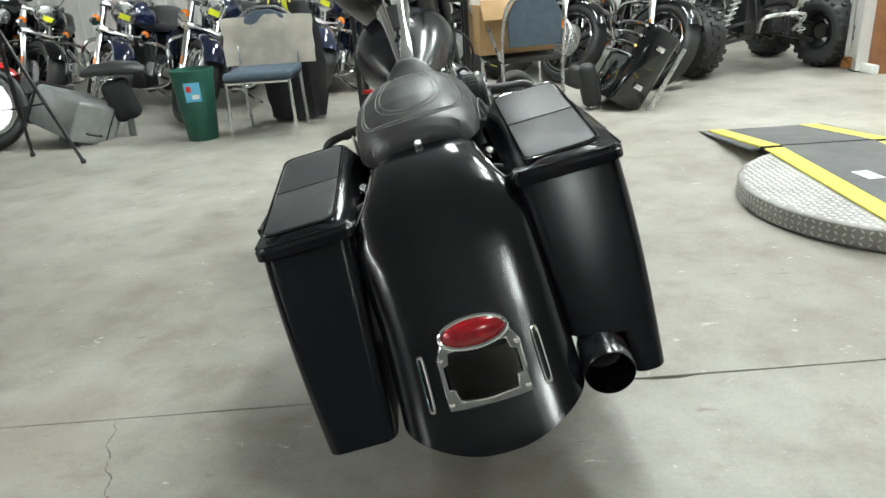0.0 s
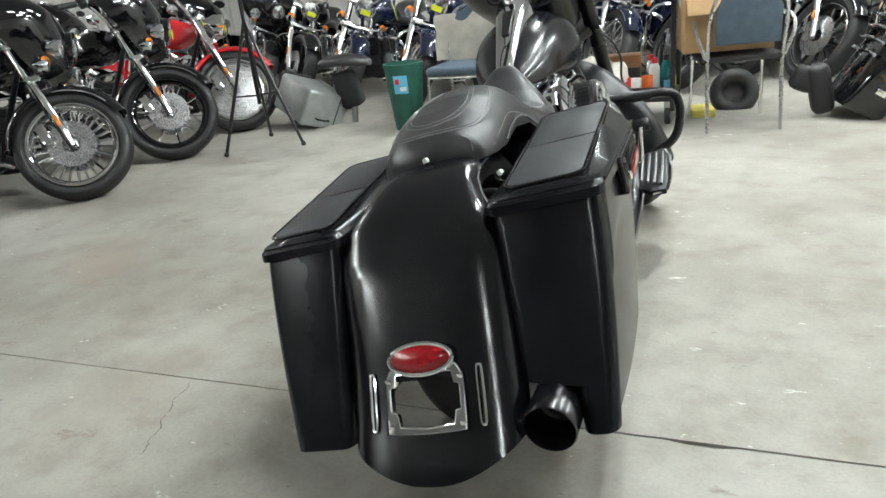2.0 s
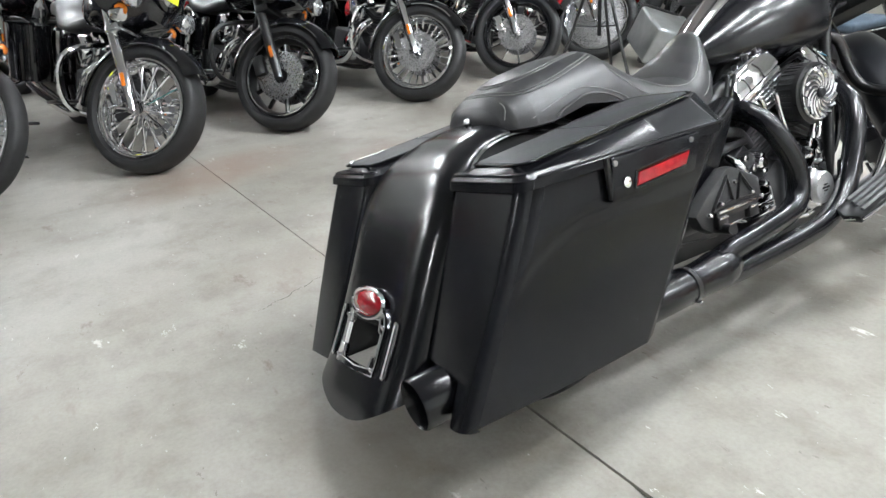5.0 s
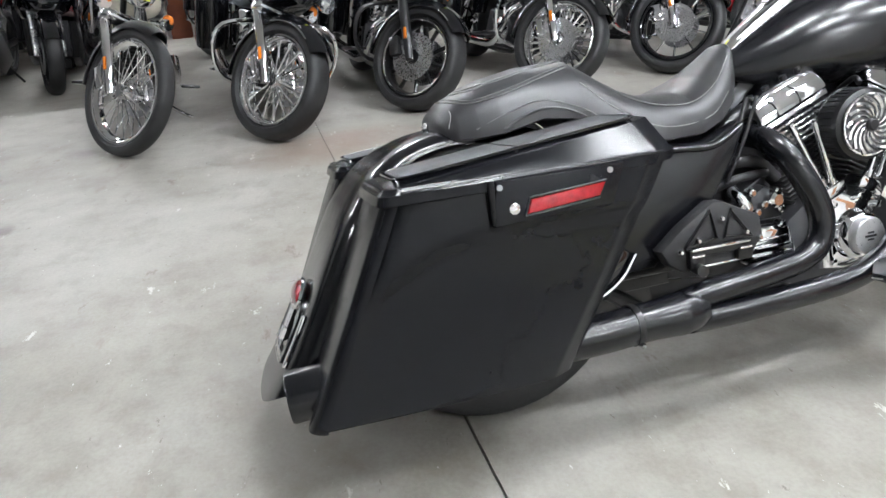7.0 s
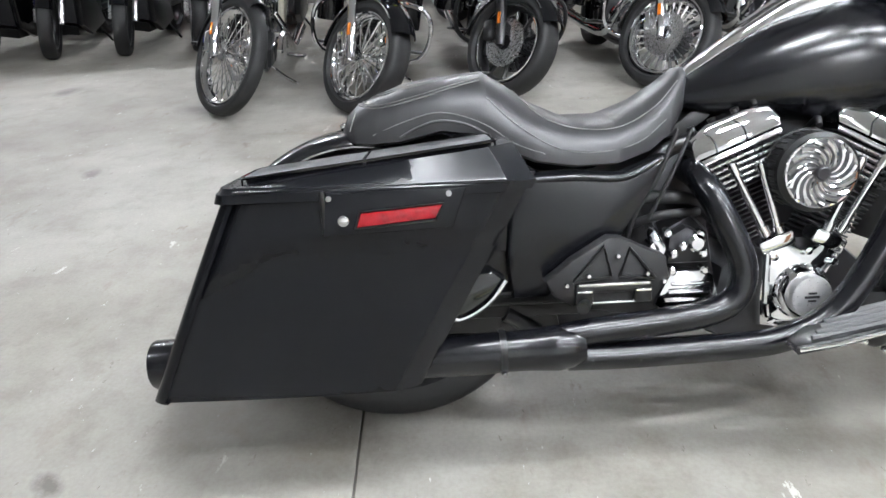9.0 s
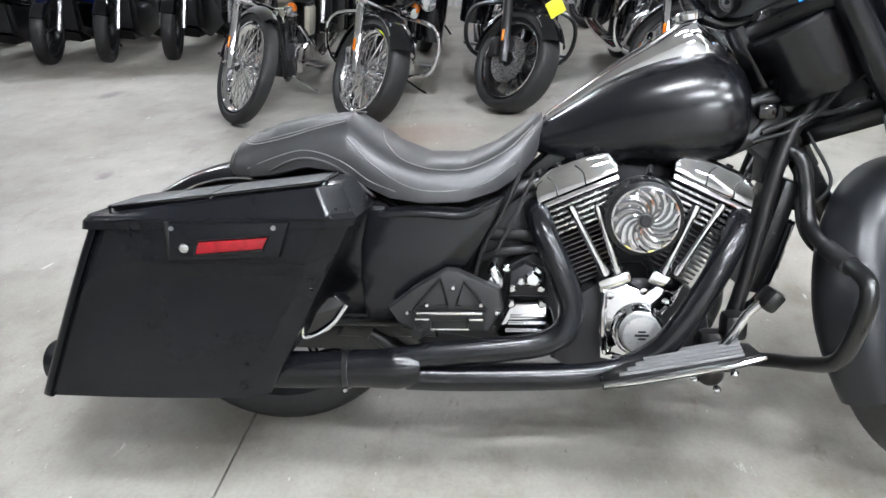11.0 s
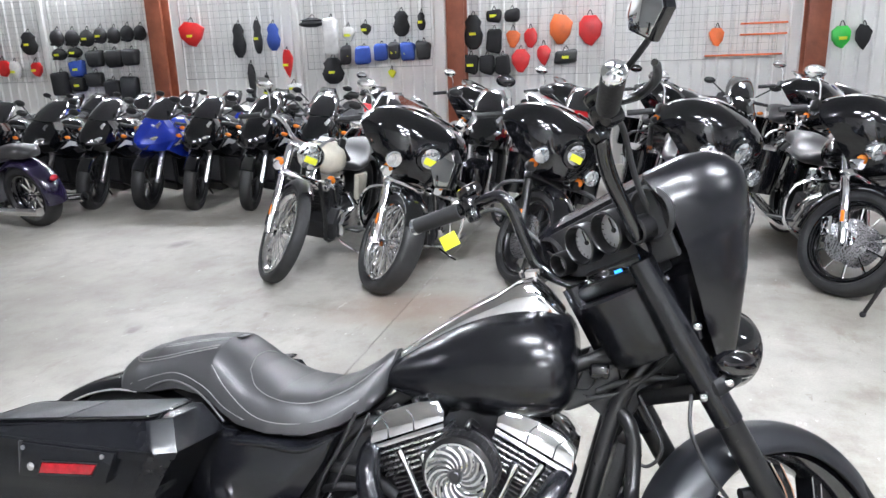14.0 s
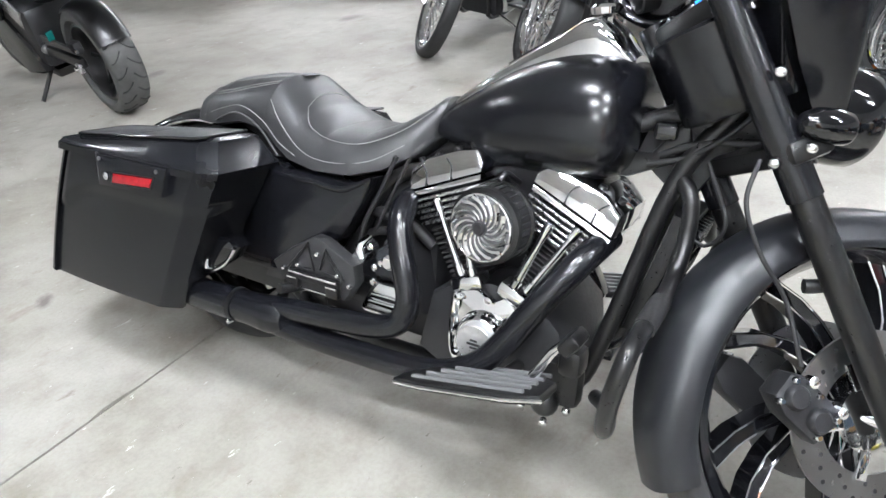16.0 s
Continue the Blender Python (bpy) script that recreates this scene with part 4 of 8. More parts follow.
        for gy in (-0.026, 0.038):
            # seam drawn as a dark line on the cover, in place of shade
            part("cover_seam", tube([M @ Vector((0.1465 - (z + 0.02) * 0.42, (gy + o) * e, z)) for o, z in ((0.0, -0.004), (0.004, 0.02), (-0.006, 0.040))], 0.0018, seg=5), INK, cyl)
        for k in (0, 1):
            dy = (0.014 if ang > 0 else -0.014) * (1 if k else -1)
            lo = Vector((0.168, 0.829 + dy if ang > 0 else 0.951 + dy, 0.405))
            hi = Vector((0.158 + 0.01 * k, 0.765 + dy * 2.0 if ang > 0 else 1.028 + dy * 2.0, 0.558))
            bm = tube([lo, hi], 0.0085)
            tube([lo + (hi - lo) * 0.02, lo + (hi - lo) * 0.14], 0.0125, bm)
            tube([lo + (hi - lo) * 0.84, lo + (hi - lo) * 0.98], 0.0115, bm)
            part("pushrod_tube", bm, CHROME, cyl)
        bm = rbox((0.05, 0.075, 0.034), (0.160, 0.833 if ang > 0 else 0.940, 0.392), 0.008, Matrix.Rotation(radians(ang), 4, "X"))
        rbox((0.03, 0.05, 0.05), (0.165, 0.832 if ang > 0 else 0.945, 0.365), 0.01, Matrix.Rotation(radians(ang), 4, "X"), bm)
        part("lifter_block", bm, CHROME, cyl)
    part("intake_manifold", slab([(0.80, 0.40), (0.97, 0.40), (1.00, 0.60), (0.95, 0.655), (0.82, 0.655), (0.77, 0.60)], -0.07, 0.06, 0.02), DARKMETAL, eng)
    part("frame_backbone", slab([(0.62, 0.60), (0.70, 0.665), (1.14, 0.70), (1.20, 0.78), (1.22, 0.70), (1.10, 0.645), (0.80, 0.625)], -0.05, 0.05, 0.01), BLACK, bike)
    part("lower_frame_plate", slab([(0.28, 0.19), (0.36, 0.32), (0.56, 0.34), (0.80, 0.30), (0.80, 0.18)], -0.10, 0.085, 0.01), DARKMETAL, bike)
    # filler panels added so that no light shows through before the bags
    for sx in (-1, 1):
        part("inner_panel", slab([(0.10, 0.34), (0.16, 0.56), (0.32, 0.575), (0.46, 0.50), (0.44, 0.33), (0.36, 0.285), (0.14, 0.285)], sx * 0.112, sx * 0.160, 0.012), SATIN, bike)
        part("cover_extension", slab([(0.205, 0.47), (0.245, 0.575), (0.34, 0.566), (0.315, 0.42), (0.285, 0.40), (0.235, 0.405)], sx * 0.155, sx * 0.186, 0.010), SATIN, bike)
    part("wheel_guard", slab([(0.02, 0.21), (0.06, 0.36), (0.18, 0.46), (0.36, 0.42), (0.40, 0.20)], 0.103, 0.112, 0.003), BLACK, bike)
    part("swingarm_cover", slab([(0.20, 0.24), (0.27, 0.40), (0.40, 0.44), (0.44, 0.24)], 0.10, 0.125, 0.01), BLACK, bike)
    # air cleaner
    AC = Matrix.Translation((0.004, 0.898, 0.540)) @ Matrix.Rotation(radians(-4), 4, "Z")
    bm = lathe([(0.058, 0.15), (0.082, 0.155), (0.082, 0.163), (0.076, 0.165), (0.076, 0.204), (0.080, 0.206), (0.078, 0.218), (0.067, 0.222), (0.067, 0.214)], 40, m=AC)
    air = part("air_cleaner", bm, BLACK, bike, "round black and chrome air cleaner")
    for k in range(36):
        t = 2 * math.pi * k / 36
        part("filter_pleat", rbox((0.05, 0.004, 0.008), AC @ Vector((0.184, 0.0765 * math.cos(t), 0.0765 * math.sin(t))), 0, Matrix.Rotation(t, 4, "X")), DARKMETAL, air)
    part("face_plate", lathe([(0.0675, 0.214), (0.0675, 0.226), (0.064, 0.230), (0.0001, 0.231)], 40, m=AC), FIN, air, "polished swirl face plate")
    for k in range(15):
        t0 = 2 * math.pi * k / 15
        pts, rr = [], []
        for i in range(7):
            r = 0.017 + 0.046 * i / 6
            t = t0 + 1.05 * (i / 6) ** 1.1
            pts.append(AC @ Vector((0.232, r * math.cos(t), r * math.sin(t))))
            rr.append(0.0022 + 0.0038 * i / 6)
        part("swirl_blade", tube(pts, rr, None, 6, 2), CHROME, air)
    part("face_rim", tube([AC @ Vector((0.228, 0.066 * math.cos(t), 0.066 * math.sin(t))) for t in (2 * math.pi * k / 40 for k in range(41))], 0.0035, seg=6, smooth=False), CHROME, air)
    bm = lathe([(0.0135, 0.228), (0.0135, 0.238), (0.010, 0.241), (0.0001, 0.241)], 20, m=AC)
    part("face_bolt", bm, DARKMETAL, air)
    bm = tube([(0.12, 0.905, 0.615), (0.17, 0.90, 0.64), (0.19, 0.895, 0.628)], 0.006)
    part("breather", bm, BLACK, air)

    # gearbox, covers and side plate
    bm = slab([(0.575, 0.27), (0.60, 0.43), (0.66, 0.46), (0.70, 0.42), (0.725, 0.28)], -0.10, 0.165, 0.02)
    gear = part("gearbox", bm, DARKMETAL, bike)
    bm = slab([(0.573, 0.280), (0.588, 0.312), (0.605, 0.345), (0.620, 0.352), (0.682, 0.352), (0.697, 0.338), (0.712, 0.282), (0.700, 0.272), (0.585, 0.270)], 0.16, 0.205, 0.012)
    part("gearbox_cover", bm, CHROME, gear, "chrome gearbox end cover")
    each("cover_rib", [rbox((0.012, 0.100 - 0.012 * k, 0.007), (0.206, 0.645, 0.288 + k * 0.018), 0.003) for k in range(3)], CHROME, gear)
    part("shift_shaft", tube([(0.17, 0.575, 0.40), (0.215, 0.575, 0.40)], 0.016, seg=14), CHROME, gear)
    part("filler_plug", lathe([(0.018, 0.19), (0.018, 0.212), (0.012, 0.218), (0.0001, 0.218)], 18, m=Matrix.Translation((0, 0.655, 0.408))), CHROME, gear)
    part("side_bulge", slab([(0.600, 0.36), (0.605, 0.42), (0.64, 0.44), (0.685, 0.42), (0.69, 0.36)], 0.15, 0.192, 0.014), DARKMETAL, gear)
    each("gearbox_bolt", [stud(0.009, 0.185, 0.205, Matrix.Translation((0, y, z))) for y, z in ((0.612, 0.385), (0.672, 0.385), (0.61, 0.35), (0.675, 0.35), (0.60, 0.43), (0.665, 0.425), (0.63, 0.40))], CHROME, gear)
    part("elbow_fitting", tube([(0.17, 0.575, 0.435), (0.20, 0.572, 0.42), (0.205, 0.582, 0.40)], 0.014), CHROME, gear)
    bm = slab([(0.345, 0.352), (0.40, 0.395), (0.470, 0.437), (0.495, 0.435), (0.585, 0.392), (0.592, 0.35), (0.560, 0.300), (0.40, 0.298), (0.365, 0.318)], 0.205, 0.245, 0.010)
    plate = part("side_plate", bm, PLASTIC, bike, "black ribbed side plate")
    bm = tube([(0.248, 0.40, 0.350), (0.248, 0.46, 0.42), (0.248, 0.475, 0.36), (0.248, 0.40, 0.350)], 0.004, seg=6, smooth=False)
    tube([(0.248, 0.56, 0.352), (0.248, 0.51, 0.415), (0.248, 0.492, 0.36), (0.248, 0.56, 0.352)], 0.004, bm, 6, smooth=False)
    part("plate_ribs", bm, BLACK, plate)
    bm = rbox((0.014, 0.15, 0.018), (0.250, 0.478, 0.338), 0.004)
    rbox((0.016, 0.035, 0.03), (0.252, 0.42, 0.322), 0.004, bm=bm)
    rbox((0.016, 0.035, 0.03), (0.252, 0.535, 0.322), 0.004, bm=bm)
    part("plate_clamp", bm, BLACK, plate)
    each("bright_strip", [rbox(size, c, 0.001) for size, c in (((0.004, 0.14, 0.006), (0.258, 0.478, 0.346)), ((0.004, 0.03, 0.005), (0.261, 0.42, 0.333)), ((0.004, 0.03, 0.005), (0.261, 0.535, 0.333)), ((0.004, 0.10, 0.005), (0.247, 0.478, 0.306)))], CHROME, plate)
    each("plate_bolt", [stud(0.006, 0.242, 0.252, Matrix.Translation((0, y, z))) for y, z in ((0.487, 0.40), (0.43, 0.362), (0.545, 0.362), (0.387, 0.345), (0.578, 0.345))], CHROME, plate)
    each("hose", [tube([(0.10, 0.50, 0.48), (0.13, 0.58, 0.49), (0.14, 0.66, 0.485), (0.13, 0.72, 0.44)], 0.014), tube([(0.12, 0.54, 0.43), (0.15, 0.60, 0.455), (0.15, 0.68, 0.46)], 0.010),
                  tube([(0.155, 0.63, 0.63), (0.16, 0.59, 0.54), (0.155, 0.55, 0.47), (0.15, 0.53, 0.40)], 0.005), tube([(0.150, 0.66, 0.63), (0.155, 0.62, 0.54), (0.152, 0.575, 0.45)], 0.004)], PLASTIC, bike)
    part("inner_fill", slab([(0.30, 0.26), (0.36, 0.50), (0.52, 0.53), (0.66, 0.60), (0.72, 0.52), (0.72, 0.30), (0.60, 0.22)], -0.11, 0.11, 0.02), DARKMETAL, bike)
    part("primary_cover", slab([(0.50, 0.22), (0.50, 0.36), (0.60, 0.40), (0.98, 0.38), (1.03, 0.30), (0.98, 0.20), (0.62, 0.18)], -0.24, -0.12, 0.03), GLOSS, bike)

    # exhaust
    bm = tube([(0.10, 0.665, 0.545), (0.165, 0.668, 0.535), (0.212, 0.682, 0.500), (0.234, 0.702, 0.452), (0.245, 0.722, 0.405), (0.250, 0.734, 0.360), (0.253, 0.728, 0.320), (0.256, 0.704, 0.292), (0.259, 0.658, 0.276), (0.263, 0.590, 0.268), (0.266, 0.510, 0.261), (0.267, 0.430, 0.254), (0.268, 0.375, 0.246)], 0.0272, seg=22, n=5)
    ex = part("exhaust", bm, SATIN, bike, "satin black two-into-one exhaust")
    part("front_pipe", tube([(0.10, 1.098, 0.535), (0.165, 1.088, 0.520), (0.212, 1.066, 0.487), (0.238, 1.034, 0.440), (0.250, 1.000, 0.385), (0.257, 0.962, 0.325), (0.262, 0.918, 0.272), (0.265, 0.862, 0.236), (0.267, 0.795, 0.216), (0.268, 0.720, 0.209), (0.269, 0.600, 0.205), (0.270, 0.480, 0.203), (0.270, 0.385, 0.205)], 0.0272, seg=22, n=5), SATIN, ex)
    part("collector", tube([(0.269, 0.415, 0.228), (0.2695, 0.392, 0.227), (0.270, 0.362, 0.226), (0.270, 0.335, 0.225), (0.270, 0.300, 0.224), (0.270, 0.262, 0.223)], [0.034, 0.042, 0.0455, 0.043, 0.0405, 0.040], seg=26, n=4), SATIN, ex)
    part("clamp", tube([(0.270, 0.262, 0.2232), (0.270, 0.250, 0.2230)], 0.0430, seg=26, smooth=False), BLACK, ex)
    part("clamp_bolt", stud(0.006, 0.262, 0.278, Matrix.Translation((0.03, 0.256, 0.190))), CHROME, ex)
    part("muffler", tube([(0.270, 0.262, 0.223), (0.270, 0.20, 0.220), (0.266, 0.10, 0.218), (0.255, -0.10, 0.220), (0.243, -0.34, 0.226)], 0.0405, seg=26), SATIN, ex)
    tip_d = Vector((-0.05, -1, -0.06)).normalized()
    T = Matrix.Translation((0.243, -0.33, 0.226)) @ tip_d.to_track_quat("Z", "Y").to_matrix().to_4x4()
    bm = lathe([(0.047, 0.0), (0.048, 0.01), (0.049, 0.096), (0.0465, 0.100), (0.044, 0.096), (0.043, 0.02), (0.030, 0.015), (0.0001, 0.014)], 32, axis="Z", m=T)
    part("tip", bm, SATIN, ex, "satin black exhaust tip")

    # footboard, brake pedal, engine guard, side stand
    for sx in (-1, 1):
        poly = [(0.252, 0.872), (0.325, 0.790), (0.372, 0.782), (0.380, 0.85), (0.378, 1.03), (0.362, 1.092), (0.285, 1.092), (0.252, 1.04)]
        bm = slab([(sx * x, y) for x, y in poly], -0.011, 0.009, 0.006, "Z")
        tilt = Matrix.Translation((sx * 0.315, 0.94, 0.262)) @ Matrix.Rotation(radians(11), 4, "X") @ Matrix.Rotation(radians(-5 * sx), 4, "Y") @ Matrix.Translation((sx * -0.315, -0.94, 0))
        board = part("footboard", bm, BLACK, bike, "black footboard with bright ribs", m=tilt)
        for k in range(5):
            x = 0.268 + 0.0225 * k
            pts = [(sx * x, 0.90 - 0.02 * k, 0.0115), (sx * (x + 0.002), 0.96, 0.0115), (sx * x, 1.075 - 0.004 * k, 0.0115)]
            part("board_rib", tube([tilt @ Vector(p) for p in pts], 0.0046, seg=6, n=3), RIBGREY, board)
        part("board_edge", tube([tilt @ Vector((sx * x, y, 0.0)) for x, y in ((0.33, 0.786), (0.376, 0.788), (0.384, 0.85), (0.382, 1.03), (0.364, 1.097))], 0.004, seg=6, smooth=False), CHROME, board)
        part("board_bracket", tube([tilt @ Vector((sx * 0.13, 0.95, -0.02)), tilt @ Vector((sx * 0.30, 0.95, -0.02))], 0.014), BLACK, board)
        g = [(0.070, 1.205, 0.665), (0.094, 1.228, 0.648), (0.104, 1.240, 0.615), (0.116, 1.242, 0.565), (0.15, 1.24, 0.51), (0.21, 1.24, 0.485), (0.31, 1.24, 0.474), (0.395, 1.24, 0.464), (0.426, 1.236, 0.435), (0.423, 1.224, 0.37), (0.388, 1.212, 0.30), (0.30, 1.195, 0.258), (0.20, 1.165, 0.225), (0.12, 1.12, 0.195)]
        guard = part("engine_guard", tube([(sx * x, y, z) for x, y, z in g], 0.0158, seg=14), BLACK, bike, "black bent-tube engine guard")
        part("guard_wrap", tube([(sx * 0.24, 1.24, 0.481), (sx * 0.34, 1.24, 0.470)], 0.0195, seg=12), PLASTIC, guard)
    bm = tube([(0.20, 0.965, 0.205), (0.262, 1.0, 0.232), (0.285, 1.045, 0.30), (0.292, 1.075, 0.355), (0.296, 1.10, 0.385)], [0.012, 0.011, 0.010, 0.009, 0.009])
    ped = part("brake_pedal", bm, CHROME, bike, "chrome brake pedal arm")
    part("pedal_pad", rbox((0.062, 0.030, 0.045), (0.298, 1.115, 0.393), 0.010, Matrix.Rotation(radians(-38), 4, "X")), BLACK, ped)
    bm = rbox((0.05, 0.09, 0.10), (0.17, 1.06, 0.235), 0.02)
    rbox((0.06, 0.05, 0.06), (0.19, 1.085, 0.30), 0.015, bm=bm)
    ball(0.03, (0.20, 1.04, 0.195), bm=bm)
    part("master_cylinder", bm, BLACK, bike)
    each("pedal_bolt", [ball(0.010, p, u=10, v=6) for p in ((0.21, 1.09, 0.195), (0.225, 1.05, 0.165), (0.23, 1.0, 0.19))], CHROME, bike)
    part("peg", tube([(0.20, 0.44, 0.30), (0.29, 0.41, 0.31)], 0.012), BLACK, bike)
    # stand foot meets the floor on the leaning side
    bm = tube([(-0.13, 0.98, 0.17), (-0.22, 1.00, 0.135), (-0.31, 1.02, 0.082)], 0.012)
    rbox((0.07, 0.03, 0.012), (-0.33, 1.02, 0.079), 0.004, Matrix.Rotation(radians(12.5), 4, "Y"), bm)
    part("side_stand", bm, BLACK, bike)

    # ---- steered front end ----
    S = STEERED
    WH = S @ Matrix.Translation((0, -0.114, 0))
    wheel = part("front_wheel", rim_bm(0.294, 0.10, WH, 64), GLOSS, bike, "black front wheel with bright machined spokes")
    part("tyre", torus_tyre(0.348, 0.122, 0.290, 72, m=WH), RUBBER, wheel)
    bm = lathe([(0.0001, -0.07), (0.032, -0.07), (0.036, -0.04), (0.036, 0.04), (0.032, 0.07), (0.0001, 0.07)], 24, m=WH)
    part("hub", bm, GLOSS, wheel)
    for k in range(5):
        for dd in (-0.16, 0.16):
            t0 = 2 * math.pi * k / 5 + dd + 0.3
            pts, top = [], []
            for i in range(6):
                r = 0.030 + 0.236 * i / 5
                t = t0 + (0.55 if dd > 0 else 0.40) * (i / 5) ** 1.3
                pts.append((r, t))
            rows = []
            for i, (r, t) in enumerate(pts):
                hw = 0.012 + 0.004 * abs(i - 2.5) / 2.5
                c, s = math.cos(t), math.sin(t)
                P = Vector((0, r * c, r * s))
                q = Vector((0, -s, c)) * hw
                rows.append([WH @ (P + q + Vector((0.020, 0, 0))), WH @ (P - q + Vector((0.020, 0, 0))), WH @ (P - q * 1.2 + Vector((-0.020, 0, 0))), WH @ (P + q * 1.2 + Vector((-0.020, 0, 0)))])
                top.append((WH @ (P + q * 0.9 + Vector((0.0215, 0, 0))), WH @ (P - q * 0.9 + Vector((0.0215, 0, 0)))))
            part("spoke", loft(rows), GLOSS, wheel, angle=25)
            part_edge = tube([p[0] for p in top], 0.0022, seg=5, smooth=False)
            tube([p[1] for p in top], 0.0022, part_edge, 5, smooth=False)
            part("machined_edge", part_edge, CHROME, wheel)
    for sx in (-1, 1):
        part("brake_disc", disc_bm(0.150, 0.095, sx * 0.072, 0.005, m=WH), STEEL, wheel, "drilled steel brake disc")
        for k in range(40):
            t, r = 2 * math.pi * k / 40, (0.110, 0.123, 0.136)[k % 3]
            # dark discs on the steel stand for the shade in drilled holes
            part("disc_hole", lathe([(0.0042, sx * 0.0747), (0.0001, sx * 0.0749)], 8, None, WH @ Matrix.Translation((0, r * math.cos(t), r * math.sin(t)))), INK, wheel)
        bm = lathe([(0.035, sx * 0.066), (0.060, sx * 0.068), (0.060, sx * 0.074), (0.035, sx * 0.078)], 24, m=WH)
        for k in range(5):
            t = 2 * math.pi * k / 5 + 0.35
            rbox((0.008, 0.05, 0.022), WH @ Vector((sx * 0.075, 0.080 * math.cos(t), 0.080 * math.sin(t))), 0.003, (WH.to_3x3() @ Matrix.Rotation(t, 3, "X")).to_4x4(), bm)
        part("disc_carrier", bm, CHROME, wheel)
        CM = S @ Matrix.Translation((0, -0.238, 0.085)) @ Matrix.Rotation(radians(24), 4, "X")
        poly = [(-0.034, -0.055), (0.022, -0.062), (0.036, -0.030), (0.034, 0.034), (0.018, 0.060), (-0.026, 0.056), (-0.038, 0.020)]
        cal = part("brake_caliper", slab(poly, sx * 0.062, sx * 0.112, 0.008), DARKMETAL, bike, "dark grey four-piston brake caliper", m=CM)
        each("piston_housing", [lathe([(0.021, sx * 0.108), (0.021, sx * 0.120), (0.016, sx * 0.126), (0.0001, sx * 0.126)], 20, m=CM @ Matrix.Translation((0, -0.004, z))) for z in (-0.028, 0.028)], DARKMETAL, cal)
        each("caliper_bolt", [stud(0.0065, sx * 0.108, sx * 0.118, CM @ Matrix.Translation((0, y, z))) for y, z in ((-0.024, -0.045), (0.018, -0.050), (0.024, 0.0), (0.014, 0.048), (-0.026, 0.044))], CHROME, cal)
        each("caliper_mount_bolt", [stud(0.010, sx * 0.112, sx * 0.128, CM @ Matrix.Translation((0, 0.030, z))) for z in (-0.042, 0.030)], CHROME, cal)
        # fork legs
        leg = part("fork_leg", tube([(sx * 0.115, -0.112, -0.035), (sx * 0.115, -0.112, 0.02), (sx * 0.115, -0.114, 0.10), (sx * 0.115, -0.125, 0.34), (sx * 0.115, -0.128, 0.40)], [0.019, 0.023, 0.025, 0.026, 0.026], seg=18, n=3), BLACK, bike, "black fork leg", m=S)
        part("fork_cover", tube([(sx * 0.115, -0.128, 0.40), (sx * 0.115, -0.137, 0.56), (sx * 0.115, -0.142, 0.70), (sx * 0.115, -0.144, 0.76)], 0.029, seg=18, n=2), SATIN, leg, m=S)
        part("axle_nut", lathe([(0.012, sx * 0.06), (0.012, sx * 0.142), (0.007, sx * 0.146), (0.0001, sx * 0.146)], 14, m=WH), CHROME, leg)
        part("leg_bolt", ball(0.008, S @ Vector((sx * 0.146, -0.112, 0.0))), CHROME, leg)
    # yokes
    bm = rbox((0.30, 0.08, 0.04), (0, -0.11, 0.475), 0.012)
    rbox((0.28, 0.08, 0.035), (0, -0.12, 0.735), 0.012, bm=bm)
    part("fork_yoke", bm, BLACK, bike, m=S)
    each("yoke_bolt", [ball(0.010, p, u=10, v=6) for p in ((0.123, -0.165, 0.47), (0.155, -0.12, 0.475), (-0.123, -0.165, 0.47), (0.158, -0.13, 0.60))], CHROME, bike, m=S)

    # front fender
    rows = []
    for k in range(44):
        t = k / 43
        ang = radians(8 + 169 * t)
        r = interp([0, 0.35, 0.75, 1], [0.362, 0.358, 0.374, 0.386], t)
        hw = interp([0, 0.06, 0.3, 0.85, 1], [0.062, 0.070, 0.077, 0.079, 0.064], t)
        row = []
        for lay in (0, 1):
            rng_u = range(19) if lay == 0 else range(18, -1, -1)
            for i in rng_u:
                u = -1 + 2 * i / 18
                ph = u * radians(82)
                x = hw * math.copysign(abs(math.sin(ph)) ** 0.8, ph) * (0.965 if lay else 1)
                drop = 0.078 * (1 - math.cos(ph)) ** 1.15 + (0.004 if lay else 0)
                rr = r - drop
                row.append(S @ Vector((x, -0.114 + rr * math.cos(ang), rr * math.sin(ang))))
        rows.append(row)
    part("front_fender", loft(rows), SATIN_FRONT, bike, "satin black wrap-around front fender", angle=55)
    for sx in (-1, 1):
        part("fender_strut", tube([S @ Vector((sx * 0.085, -0.16, 0.26)), S @ Vector((sx * 0.10, -0.115, 0.235)), S @ Vector((sx * 0.105, -0.112, 0.15))], 0.012), BLACK, bike)
    part("brake_hose", tube([S @ Vector(p) for p in ((0.10, -0.17, 0.48), (0.115, -0.225, 0.43), (0.12, -0.235, 0.35), (0.112, -0.215, 0.26), (0.11, -0.225, 0.15))], 0.004), PLASTIC, bike)

    # batwing fairing: outer shell round the front, a dash behind
    ah = [0.470, 0.500, 0.550, 0.600, 0.650, 0.700, 0.745, 0.800, 0.840, 0.880, 0.900, 0.915]
    aw = [0.060, 0.090, 0.130, 0.170, 0.210, 0.240, 0.265, 0.282, 0.284, 0.270, 0.250, 0.210]
    af = [0.025, 0.035, 0.050, 0.068, 0.085, 0.102, 0.122, 0.150, 0.163, 0.150, 0.115, 0.050]
    ab = [-0.02, -0.04, -0.06, -0.080, -0.095, -0.105, -0.112, -0.118, -0.122, -0.124, -0.115, -0.08]
    rows = []
